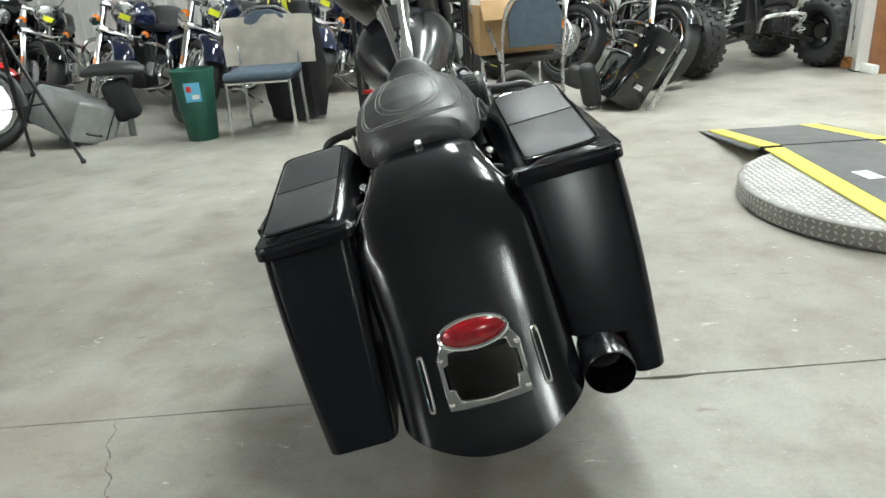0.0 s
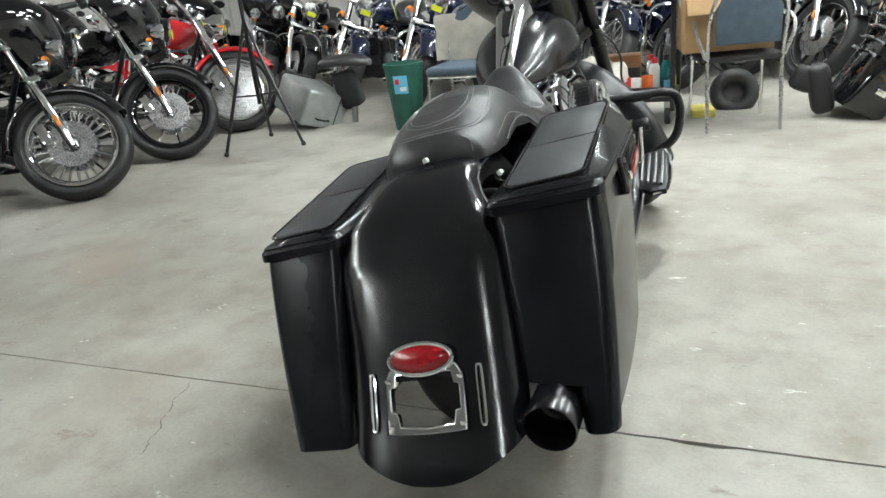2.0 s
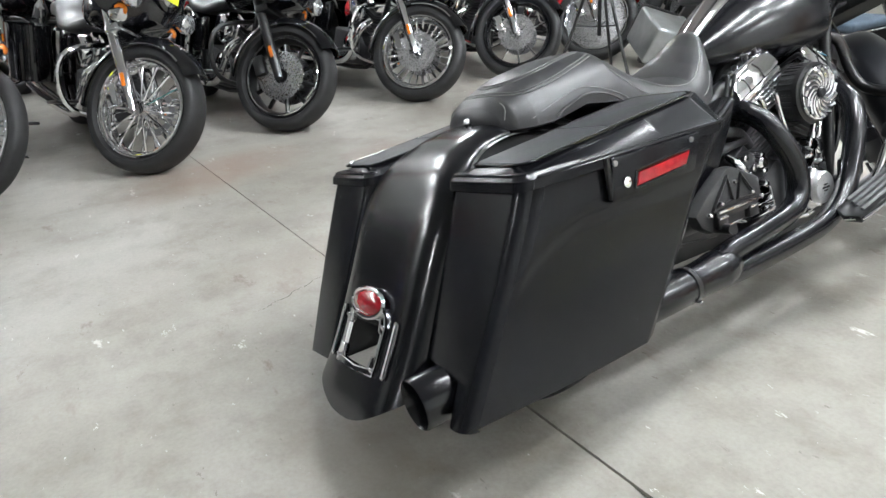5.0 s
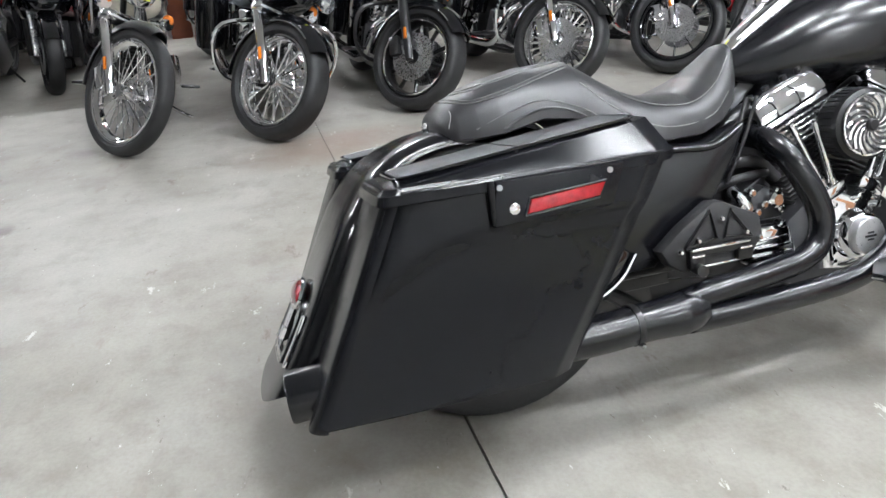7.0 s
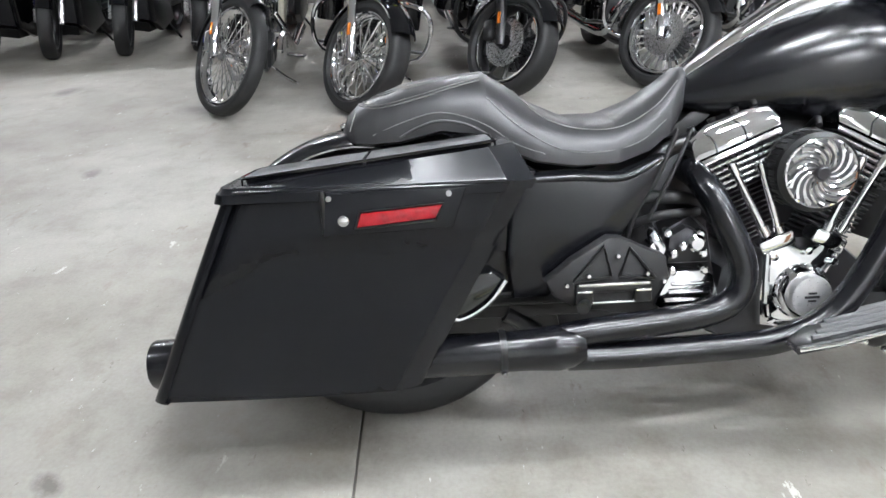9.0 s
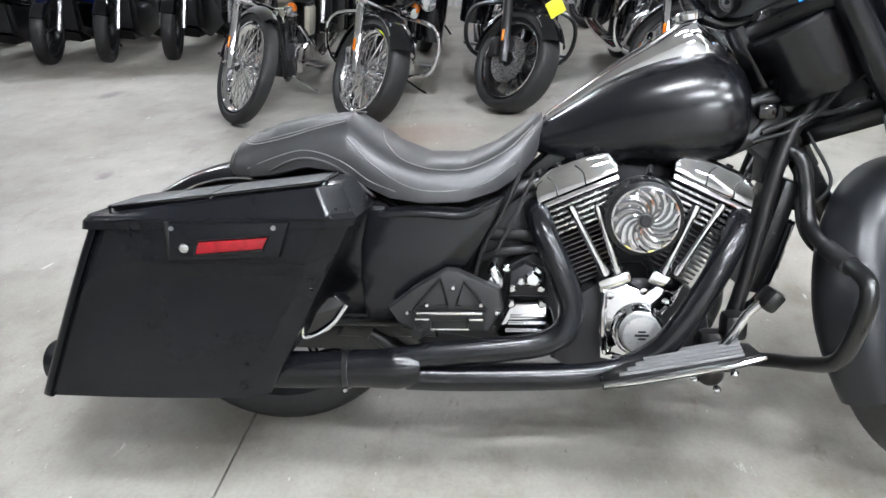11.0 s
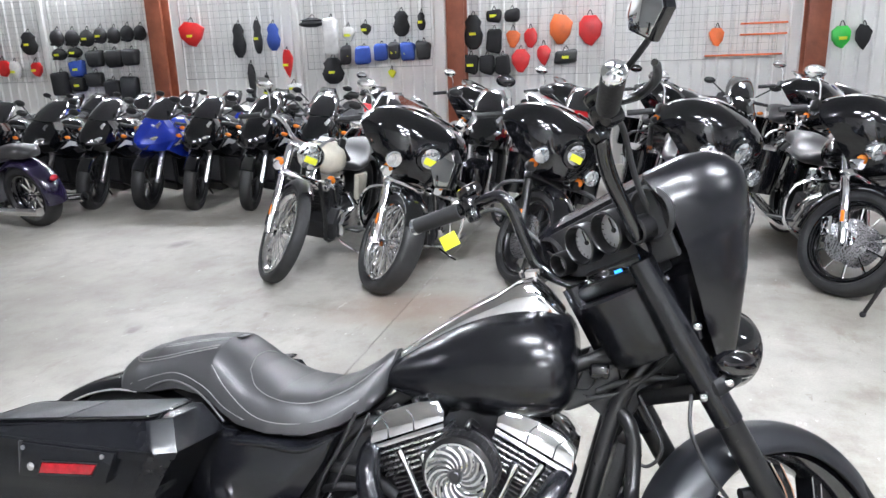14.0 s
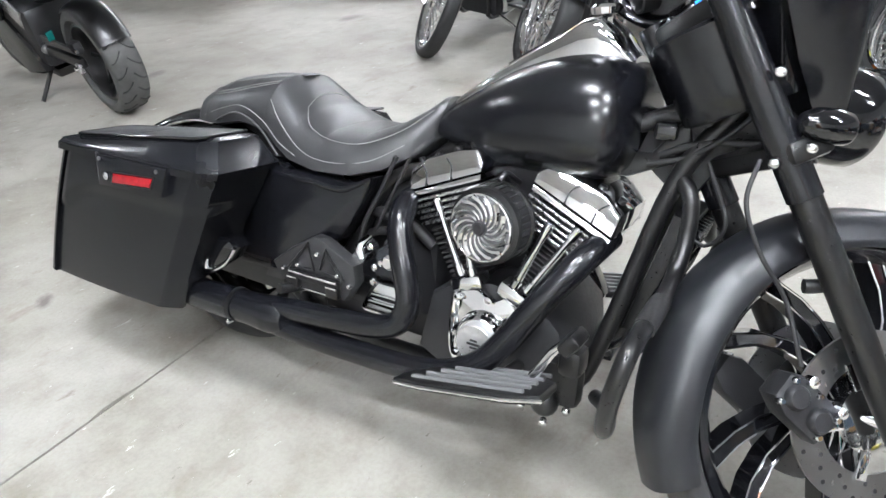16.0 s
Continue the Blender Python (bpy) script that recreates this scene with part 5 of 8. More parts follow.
    for a, w, fr, bk in [(p.x, *[interp(ah, l, p.x) for l in (aw, af, ab)]) for p in (Vector((x, 0, 0)) for x in np.linspace(0.47, 0.915, 30))]:
        ring = []
        for k in range(33):
            t = math.pi * k / 32
            c, s = math.cos(t), math.sin(t)
            g = 0.74 + 0.26 * min(1.0, s / 0.55) ** 0.6
            ring.append((w * g * math.copysign(abs(c) ** 0.62, c) + 0.012, bk + (fr - bk) * s ** 0.75, a))
        dish = 0.014
        for x, fx in ((-0.96, 0.25), (-0.90, 0.8), (-0.7, 1), (0, 1), (0.7, 1), (0.90, 0.8), (0.96, 0.25)):
            ring.append((w * 0.74 * x + 0.012, bk + dish * fx, a))
        rows.append([S @ Vector(p) for p in ring])
    fair = part("fairing", loft(rows), SATIN, bike, "black batwing fairing with gauges", angle=40)
    HL = S @ Matrix.Translation((0, 0.035, 0.505)) @ Matrix.Rotation(-RAKE, 4, "X")
    bm = lathe([(0.055, -0.06), (0.080, -0.02), (0.088, 0.03), (0.088, 0.058), (0.082, 0.068), (0.074, 0.060)], 36, axis="Y", m=HL)
    head = part("headlight", bm, GLOSS, bike, "round headlight in a black shell")
    part("headlight_lens", lathe([(0.076, 0.056), (0.055, 0.066), (0.0001, 0.071)], 32, axis="Y", m=HL), LENS, head)
    # dash
    def dash(x, a, f=-0.116):
        return S @ Matrix.Translation((x, f, a)) @ Matrix.Rotation(radians(90 - 6), 4, "X")
    for x, a, r in ((-0.022, 0.836, 0.045), (0.072, 0.836, 0.045), (-0.118, 0.815, 0.028), (0.150, 0.815, 0.028)):
        D = dash(x, a)
        g = part("gauge", lathe([(r, 0.0), (r, 0.038), (r - 0.003, 0.041), (r - 0.006, 0.036), (r - 0.007, 0.008)], 28, axis="Z", m=D), BLACK, fair, "round silver-faced gauge")
        part("dial", lathe([(r - 0.007, 0.012), (0.0001, 0.012)], 28, axis="Z", m=D), DIAL, g)
        bm = rbox((0.003, r * 0.75, 0.002), (0.0, r * 0.25, 0.0145), 0, None)
        lathe([(0.005, 0.012), (0.005, 0.017), (0.0001, 0.018)], 10, bm, axis="Z")
        for k in range(14):
            t = radians(-220 + 260 * k / 13)
            rbox((0.0016, 0.005, 0.001), ((r - 0.012) * math.cos(t), (r - 0.012) * math.sin(t), 0.013), 0, Matrix.Rotation(t - math.pi / 2, 4, "Z"), bm)
        part("needle", bm, INK, g, m=D)
    for x in (-0.180, 0.176):
        part("speaker_ring", lathe([(0.052, 0.0), (0.057, 0.012), (0.050, 0.018), (0.043, 0.006), (0.0001, 0.002)], 32, axis="Z", m=dash(x, 0.835, -0.108)), PLASTIC, fair)
    part("dash_face", rbox((0.36, 0.014, 0.150), (0.018, -0.113, 0.815), 0.03, Matrix.Rotation(radians(-6), 4, "X")), PLASTIC, fair, m=S)
    radio = part("radio", rbox((0.20, 0.03, 0.060), (0.02, -0.118, 0.745), 0.008, Matrix.Rotation(radians(-4), 4, "X")), PLASTIC, fair, m=S)
    part("radio_face", rbox((0.175, 0.006, 0.044), (0.02, -0.134, 0.747), 0.004, Matrix.Rotation(radians(-4), 4, "X")), SMOKE, radio, m=S)
    part("radio_display", rbox((0.022, 0.003, 0.008), (0.035, -0.1375, 0.755), 0.001), SCREENBLUE, radio, m=S)
    each("radio_button", [rbox((0.014, 0.006, 0.007), (-0.045 + 0.026 * k, -0.138, 0.733), 0.002) for k in range(6)], BRUSHED, radio, m=S)
    each("radio_knob", [lathe([(0.009, -0.145), (0.009, -0.130)], 14, axis="Y", m=Matrix.Translation((x, 0, 0.750))) for x in (-0.058, 0.098)], BRUSHED, radio, m=S)
    each("dash_switch", [rbox((0.016, 0.016, 0.020), (x, -0.138, 0.700), 0.004) for x in (-0.065, -0.042, -0.015)], CHROME, fair, m=S)
    part("dash_trim", rbox((0.26, 0.012, 0.012), (0.02, -0.128, 0.708), 0.004), CHROME, fair, m=S)
    bm = slab([(-0.17, 0.70), (-0.10, 0.56), (0.10, 0.56), (0.17, 0.70)], -0.10, -0.03, 0.012, "Y")
    part("fork_shroud", bm, GLOSS, fair, m=S)
    rows = []
    for a, r in ((0.560, 0.092), (0.566, 0.098), (0.60, 0.102), (0.66, 0.106), (0.712, 0.110), (0.718, 0.104)):
        rows.append([S @ Vector((-0.012 + r * math.cos(t), -0.105 - r * 0.92 * math.sin(t), a)) for t in (math.pi * k / 24 for k in range(25))] + [S @ Vector((-0.012 + r * x, -0.085, a)) for x in (-0.9, 0, 0.9)])
    part("fork_cowl", loft(rows), SATIN, fair, "satin black rounded cowl between the forks", angle=40)
    # indicators
    for sx in (-1, 1):
        bm = lathe([(0.0001, -0.055), (0.018, -0.050), (0.030, -0.025), (0.033, 0.01), (0.031, 0.035), (0.027, 0.042), (0.0001, 0.044)], 22, axis="Y", m=S @ Matrix.Translation((sx * 0.152, -0.080, 0.497)) @ Matrix.Rotation(-RAKE, 4, "X") @ Matrix.Scale(0.86, 4))
        sig = part("turn_signal", bm, GLOSS, bike, "black bullet turn signal")
        part("signal_stem", tube([S @ Vector((sx * 0.10, -0.10, 0.475)), S @ Vector((sx * 0.160, -0.075, 0.495))], 0.008), CHROME, sig)

    # handlebar, grips, levers, mirrors
    half = [(0.0, -0.115, 0.755), (0.09, -0.118, 0.757), (0.125, -0.130, 0.775), (0.165, -0.165, 0.850), (0.205, -0.200, 0.930), (0.240, -0.215, 0.990), (0.268, -0.220, 1.015), (0.305, -0.235, 1.030), (0.36, -0.270, 1.040), (0.43, -0.318, 1.052)]
    left = [(-0.09, -0.118, 0.757), (-0.14, -0.135, 0.775), (-0.180, -0.160, 0.835), (-0.172, -0.168, 0.90), (-0.160, -0.170, 0.965), (-0.158, -0.174, 1.005), (-0.178, -0.182, 1.028), (-0.23, -0.205, 1.036), (-0.30, -0.240, 1.044), (-0.385, -0.288, 1.060)]
    pts = left[::-1] + half
    bar = part("handlebar", tube([S @ Vector(p) for p in pts], 0.0155, seg=14), GLOSS, bike, "tall black handlebar")
    for sx in (-1, 1):
        a, b = (Vector((0.322, -0.245, 1.033)), Vector((0.440, -0.324, 1.054))) if sx > 0 else (Vector((-0.275, -0.228, 1.041)), Vector((-0.395, -0.294, 1.062)))
        grip = part("grip", tube([S @ a, S @ (a + (b - a) * 0.06), S @ (a + (b - a) * 0.5), S @ b], [0.019, 0.021, 0.0205, 0.020], seg=16, n=2), RUBBER, bar)
        d = (b - a).normalized()
        E = S @ Matrix.Translation(b) @ d.to_track_quat("Z", "Y").to_matrix().to_4x4()
        part("grip_cap", lathe([(0.0205, -0.004), (0.0205, 0.006), (0.016, 0.010), (0.0001, 0.011)], 18, axis="Z", m=E), CHROME, grip)
        bm = bmesh.new()
        for k in range(6):
            t = 2 * math.pi * k / 6
            rbox((0.004, 0.008, 0.002), (0.010 * math.cos(t), 0.010 * math.sin(t), 0.0110), 0, Matrix.Rotation(t - math.pi / 2, 4, "Z"), bm)
        part("cap_star", bm, INK, grip, m=E)
        hous = Vector((0.295, -0.228, 1.028)) if sx > 0 else Vector((-0.245, -0.212, 1.037))
        bm = rbox((0.05, 0.045, 0.05), hous, 0.012)
        rbox((0.055, 0.05, 0.03), hous + Vector((0, 0.012, 0.036)), 0.010, bm=bm)
        rbox((0.03, 0.03, 0.03), hous + Vector((sx * -0.02, -0.02, -0.025)), 0.008, bm=bm)
        part("switch_housing", bm, GLOSS, bar, m=S)
        lv = [hous + Vector(v) for v in ((sx * 0.005, 0.030, 0.012), (sx * 0.03, 0.065, 0.006), (sx * 0.09, 0.045, 0.008), (sx * 0.145, -0.005, 0.014), (sx * 0.165, -0.03, 0.017))]
        part("lever", tube([S @ v for v in lv], [0.007, 0.009, 0.0085, 0.007, 0.006], seg=8), BLACK, bar)
        mc = Vector((0.455, -0.205, 1.125)) if sx > 0 else Vector((-0.30, -0.205, 1.145))
        mir = part("mirror", tube([S @ v for v in (hous + Vector((0, 0.02, 0.04)), hous + (mc - hous) * 0.4 + Vector((0, 0.02, 0.012)), mc + Vector((0, 0.012, -0.02)))], 0.006, seg=8), BLACK, bar, "black mirror on a curved stem")
        MM = S @ Matrix.Translation(mc) @ Matrix.Rotation(radians(-20), 4, "X") @ Matrix.Rotation(radians(-10 * sx), 4, "Z")
        shape = [(-0.052, 0.040), (0.052, 0.044), (0.062, 0.004), (0.012, -0.046), (-0.046, -0.022)]
        part("mirror_shell", slab([(x * -sx, z) for x, z in shape], -0.006, 0.014, 0.006, "Y"), GLOSS, mir, m=MM)
        part("mirror_glass", slab([(x * -sx * 0.88, z * 0.86 + 0.001) for x, z in shape], -0.0085, -0.0055, 0.0005, "Y"), MIRROR, mir, m=MM)
    cab = tube([S @ Vector(p) for p in ((0.28, -0.20, 1.02), (0.24, -0.15, 1.0), (0.19, -0.13, 0.90), (0.15, -0.10, 0.78), (0.12, -0.08, 0.70))], 0.006)
    part("control_cable", cab, PLASTIC, bike)
    part("control_cable", tube([S @ Vector(p) for p in ((-0.28, -0.20, 1.02), (-0.25, -0.14, 1.0), (-0.20, -0.12, 0.90), (-0.16, -0.10, 0.80), (-0.10, -0.08, 0.70))], 0.006), PLASTIC, bike)
    part("tag_string", tube([(-0.295, 0.735, 1.075), (-0.300, 0.733, 1.05), (-0.302, 0.732, 1.030)], 0.0012, seg=5), PAPER, bike)
    part("price_tag", rbox((0.050, 0.0016, 0.042), (-0.302, 0.732, 1.009), 0.0006, pose(0, 0, 0, 0, 28, -66)), TAG, bike, "yellow price tag hanging from the grip")
    return bike


main_bike()

# ---- other motorcycles ----
def cruiser(label, tank_mat=None, fork_mat=None, fender_mat=None, wheel="cast", fairing="none", bags=False, tag=True, R=0.315, width=0.13, spoke_mat=None, steer=38.0, disc_mat=None, category="motorcycle", group="parked cruisers", seat_mat=None, guard=True):
    """A cruiser on its stand: x right, y ahead, the rear wheel over the origin. Returned at the origin, to be copied."""
    tank_mat, fork_mat, fender_mat, spoke_mat = tank_mat or GLOSS, fork_mat or CHROME, fender_mat or GLOSS, spoke_mat or CHROME
    b = thing("motorcycle", label, category, group)
    RW = Matrix.Translation((0, 0, 0.315))
    rear = part("rear_wheel", rim_bm(0.205, 0.12, RW, 28), GLOSS, b)
    part("tyre", torus_tyre(0.315, 0.16, 0.205, 36, m=RW), RUBBER, rear)
    S = Matrix.Translation((0, 1.60, R)) @ Matrix.Rotation(radians(29), 4, "X") @ Matrix.Rotation(radians(steer), 4, "Z")
    WH = S @ Matrix.Translation((0, -0.06, 0))
    rim = R - 0.076 if R < 0.33 else R - 0.062
    front = part("front_wheel", rim_bm(rim, width * 0.75, WH, 40), CHROME if wheel != "cast" else GLOSS if spoke_mat is CHROME else spoke_mat, b)
    part("tyre", torus_tyre(R, width, rim - 0.002, 48, m=WH), RUBBER, front)
    bm = lathe([(0.0001, -0.06), (0.035, -0.06), (0.04, -0.03), (0.04, 0.03), (0.035, 0.06), (0.0001, 0.06)], 18, m=WH)
    part("hub", bm, CHROME if wheel != "cast" else spoke_mat, front)
    if wheel == "laced" and bags:
        for k in range(32):
            t, o = 2 * math.pi * k / 32, 0.036 if k % 2 else -0.036
            bm = tube([WH @ Vector((o, 0.036 * math.cos(t), 0.036 * math.sin(t))), WH @ Vector((o * 0.3, (rim - 0.022) * math.cos(t), (rim - 0.022) * math.sin(t)))], [0.0042, 0.0078], seg=6)
            part("spoke", bm, CHROME, front)
    elif wheel == "laced":
        for k in range(40):
            t, o = 2 * math.pi * k / 40, 0.05 if k % 2 else -0.05
            bm = tube([WH @ Vector((o * 0.9, 0.036 * math.cos(t + o * 6), 0.036 * math.sin(t + o * 6))), WH @ Vector((o * 0.15, (rim - 0.02) * math.cos(t), (rim - 0.02) * math.sin(t)))], 0.0034, seg=5)
            part("spoke", bm, CHROME, front)
    elif wheel == "cast":
        n = 10
        for k in range(n):
            t = 2 * math.pi * k / n
            a, c = WH @ Vector((0.0, 0.035 * math.cos(t), 0.035 * math.sin(t))), WH @ Vector((0.0, (rim - 0.015) * math.cos(t + 0.12), (rim - 0.015) * math.sin(t + 0.12)))
            part("spoke", tube([a, c], [0.011, 0.014] if spoke_mat is BLACK else [0.006, 0.008], seg=6), spoke_mat, front)
    elif wheel == "multi":
        for k in range(26):
            t = 2 * math.pi * k / 26
            bm = tube([WH @ Vector((0.0, 0.05 * math.cos(t), 0.05 * math.sin(t))), WH @ Vector((0.0, (rim - 0.015) * math.cos(t), (rim - 0.015) * math.sin(t)))], [0.006, 0.0105], seg=5)
            part("spoke", bm, CHROME, front)
        part("hub_ring", tube([WH @ Vector((0, 0.075 * math.cos(t), 0.075 * math.sin(t))) for t in (2 * math.pi * k / 32 for k in range(33))], 0.012, seg=8, smooth=False), CHROME, front)
    elif wheel == "disc":
        part("wheel_disc", lathe([(0.04, -0.03), (rim - 0.03, -0.02), (rim - 0.01, 0), (rim - 0.03, 0.02), (0.04, 0.03)], 40, m=WH), disc_mat or BRUSHED, front)
    for sx in (-1, 1):
        if spoke_mat is BLACK:
            part("brake_disc", disc_bm(0.145, 0.045, sx * 0.065, m=WH), BRUSHED, front)
        elif wheel in ("cast", "multi"):
            part("brake_disc", disc_bm(0.132, 0.050, sx * 0.065, m=WH), BRUSHED, front)
        elif sx < 0:
            part("brake_disc", disc_bm(0.122, 0.088, sx * 0.065, m=WH), STEEL, front)
        part("rim_lip", tube([WH @ Vector((sx * width * 0.36, (rim - 0.010) * math.cos(t), (rim - 0.010) * math.sin(t))) for t in (2 * math.pi * k / 40 for k in range(41))], 0.0055, seg=6, smooth=False), GLOSS if wheel == "cast" and spoke_mat is CHROME else CHROME, front)
        leg = part("fork_leg", tube([S @ Vector((sx * 0.105, -0.06, -0.03)), S @ Vector((sx * 0.105, -0.065, 0.12)), S @ Vector((sx * 0.105, -0.08, 0.36)), S @ Vector((sx * 0.105, -0.085, 0.60))], [0.024, 0.030, 0.029, 0.027], seg=12, n=2), fork_mat, b)
        part("fork_reflector", rbox((0.012, 0.02, 0.07), S @ Vector((sx * 0.133, -0.06, 0.13)), 0.004, S.to_3x3().to_4x4()), AMBER, leg)
        part("caliper", rbox((0.045, 0.07, 0.12), S @ Vector((sx * 0.085, -0.17, 0.09)), 0.012, S.to_3x3().to_4x4()), BLACK if fork_mat is not CHROME else CHROME, leg)
    rows = []
    ext = (10, 150) if wheel != "laced" or bags else (40, 120)
    for k in range(20):
        ang = radians(ext[0] + ext[1] * k / 19)
        row = []
        for lay in (0, 1):
            for i in (range(11) if not lay else range(10, -1, -1)):
                ph = (-1 + 2 * i / 10) * radians(80)
                rr = R + 0.045 - 0.065 * (1 - math.cos(ph)) - (0.004 if lay else 0)
                row.append(S @ Vector((width * 0.62 * math.sin(ph), -0.06 + rr * math.cos(ang), rr * math.sin(ang))))
        rows.append(row)
    fen = part("front_fender", loft(rows), fender_mat, b, angle=55)
    if bags:
        part("fender_trim", tube([rows[i][10] for i in range(2, 10)], 0.005, seg=6), CHROME, fen)
    # lights and fork top
    HL = S @ Matrix.Translation((0, 0.175 if fairing == "bat" else 0.05, 0.55)) @ Matrix.Rotation(radians(-29), 4, "X")
    hl = part("headlight", lathe([(0.045, -0.09), (0.085, -0.03), (0.092, 0.03), (0.090, 0.05), (0.082, 0.055)], 24, axis="Y", m=HL), CHROME if fairing == "none" else GLOSS, b)
    part("headlight_lens", lathe([(0.083, 0.045), (0.05, 0.062), (0.0001, 0.066)], 24, axis="Y", m=HL), LENS, hl)
    for sx in (-1, 1):
        sig = part("turn_signal", lathe([(0.012, -0.05), (0.034, -0.02), (0.036, 0.02), (0.03, 0.03)], 16, axis="Y", m=S @ Matrix.Translation((sx * 0.19, 0.03, 0.42)) @ Matrix.Rotation(radians(-29), 4, "X")), CHROME if fork_mat is CHROME else BLACK, b)
        part("signal_lens", ball(0.031, S @ Vector((sx * 0.19, 0.052, 0.435)), (1, 0.6, 1), u=12, v=8), AMBER, sig)
        part("signal_stem", tube([S @ Vector((sx * 0.09, -0.05, 0.42)), S @ Vector((sx * 0.18, 0.02, 0.42))], 0.008, seg=6), CHROME, sig)
    bm = rbox((0.28, 0.09, 0.05), (0, -0.06, 0.40), 0.015)
    rbox((0.26, 0.08, 0.04), (0, -0.08, 0.62), 0.015, bm=bm)
    part("fork_yoke", bm, fork_mat, b, m=S)
    if fairing == "bat":
        rows = []
        for a, w, fr, bk in ((0.40, 0.12, 0.13, -0.02), (0.46, 0.20, 0.17, -0.04), (0.54, 0.27, 0.20, -0.06), (0.62, 0.33, 0.22, -0.09), (0.70, 0.37, 0.22, -0.12), (0.78, 0.36, 0.18, -0.14), (0.83, 0.30, 0.12, -0.12), (0.85, 0.24, 0.05, -0.08)):
            ring = [(w * math.copysign(abs(math.cos(t)) ** 0.75, math.cos(t)), bk + (fr - bk) * math.sin(t) ** 0.75, a) for t in (math.pi * k / 20 for k in range(21))]
            ring += [(w * x, bk + 0.02, a) for x in (-0.85, 0, 0.85)]
            rows.append([S @ Vector(p) for p in ring])
        fa = part("fairing", loft(rows), tank_mat, b, angle=45)
        rows = [[S @ Vector((w * math.cos(t), bk + d * math.sin(t), a)) for t in (math.pi * k / 14 for k in range(15))] for a, w, bk, d in ((0.84, 0.25, -0.04, 0.16), (0.90, 0.245, -0.09, 0.12), (0.97, 0.22, -0.15, 0.06), (1.0, 0.17, -0.17, 0.04))]
        inner = [[p + Vector((0, 0, -0.004)) for p in r] for r in rows]
        part("windscreen", loft([a + c[::-1] for a, c in zip(rows, inner)]), SMOKE, fa)
        for sx in (-1, 1):
            part("passing_lamp", lathe([(0.03, -0.04), (0.05, 0), (0.052, 0.03), (0.045, 0.038), (0.0001, 0.045)], 18, axis="Y", m=S @ Matrix.Translation((sx * 0.21, 0.13, 0.47)) @ Matrix.Rotation(radians(-29), 4, "X")), LENS, fa)
            part("fairing_trim", tube([S @ Vector(p) for p in ((sx * 0.02, 0.138, 0.835), (sx * 0.12, 0.126, 0.835), (sx * 0.20, 0.09, 0.832), (sx * 0.27, 0.0, 0.825))], 0.007, seg=6), CHROME, fa)
    bar = [(0.0, -0.10, 0.66), (0.10, -0.11, 0.68), (0.15, -0.13, 0.74), (0.22, -0.17, 0.80), (0.32, -0.24, 0.79), (0.42, -0.34, 0.76)]
    hb = part("handlebar", tube([S @ Vector(p) for p in [(-x, f, a) for x, f, a in bar[::-1]] + bar[1:]], 0.014, seg=8, n=3), CHROME if fork_mat is CHROME else BLACK, b)
    for sx in (-1, 1):
        part("grip", tube([S @ Vector((sx * 0.32, -0.24, 0.79)), S @ Vector((sx * 0.43, -0.35, 0.757))], 0.019, seg=10), RUBBER, hb)
        part("control", rbox((0.06, 0.06, 0.07), S @ Vector((sx * 0.29, -0.20, 0.80)), 0.015, S.to_3x3().to_4x4()), BLACK, hb)
        mir = part("mirror", tube([S @ Vector(p) for p in ((sx * 0.28, -0.19, 0.83), (sx * 0.32, -0.17, 0.92), (sx * 0.36, -0.18, 0.97))], 0.006, seg=6), CHROME, hb)
        part("mirror_head", ball(0.055, S @ Vector((sx * 0.37, -0.18, 0.99)), (1.2, 0.35, 0.75), u=12, v=8), CHROME if fork_mat is CHROME else GLOSS, mir)
    # body
    ty = [0.66, 0.72, 0.82, 0.92, 1.02, 1.10, 1.15]
    rings = [super_ring(w, t, z, y, 22, 2.2, 2.6) for y, w, t, z in zip(ty, [0.04, 0.085, 0.13, 0.155, 0.15, 0.10, 0.04], [0.74, 0.79, 0.86, 0.90, 0.90, 0.86, 0.80], [0.68, 0.66, 0.65, 0.65, 0.66, 0.70, 0.75])]
    tk = part("fuel_tank", loft(rings), tank_mat, b, angle=60)
    part("tank_console", loft([super_ring(w, t, t - 0.03, y, 12) for y, w, t in ((0.74, 0.02, 0.81), (0.85, 0.035, 0.885), (0.97, 0.05, 0.925), (1.05, 0.04, 0.90))]), CHROME, tk)
    sy = [-0.22, -0.16, 0.0, 0.16, 0.22, 0.32, 0.50, 0.62, 0.68]
    rings = [super_ring(w, t, z, y, 20, 2.6, 3.5) for y, w, t, z in zip(sy, [0.06, 0.11, 0.13, 0.14, 0.155, 0.17, 0.16, 0.11, 0.05], [0.76, 0.80, 0.81, 0.80, 0.76, 0.71, 0.69, 0.72, 0.74], [0.70, 0.69, 0.69, 0.68, 0.65, 0.62, 0.61, 0.63, 0.66])]
    part("seat", loft(rings), seat_mat or LEATHER, b, angle=50)
    rows = []
    for k in range(16):
        ang = radians(40 + 150 * k / 15)
        row = []
        for i in range(11):
            ph = (-1 + 2 * i / 10) * radians(80)
            rr = 0.375 - 0.07 * (1 - math.cos(ph))
            row.append((0.115 * math.sin(ph), rr * math.cos(ang), 0.315 + rr * math.sin(ang)))
        for i in range(10, -1, -1):
            ph = (-1 + 2 * i / 10) * radians(80)
            rr = 0.370 - 0.07 * (1 - math.cos(ph))
            row.append((0.110 * math.sin(ph), rr * math.cos(ang), 0.315 + rr * math.sin(ang)))
        rows.append(row)
    part("rear_fender", loft(rows), fender_mat, b, angle=55)
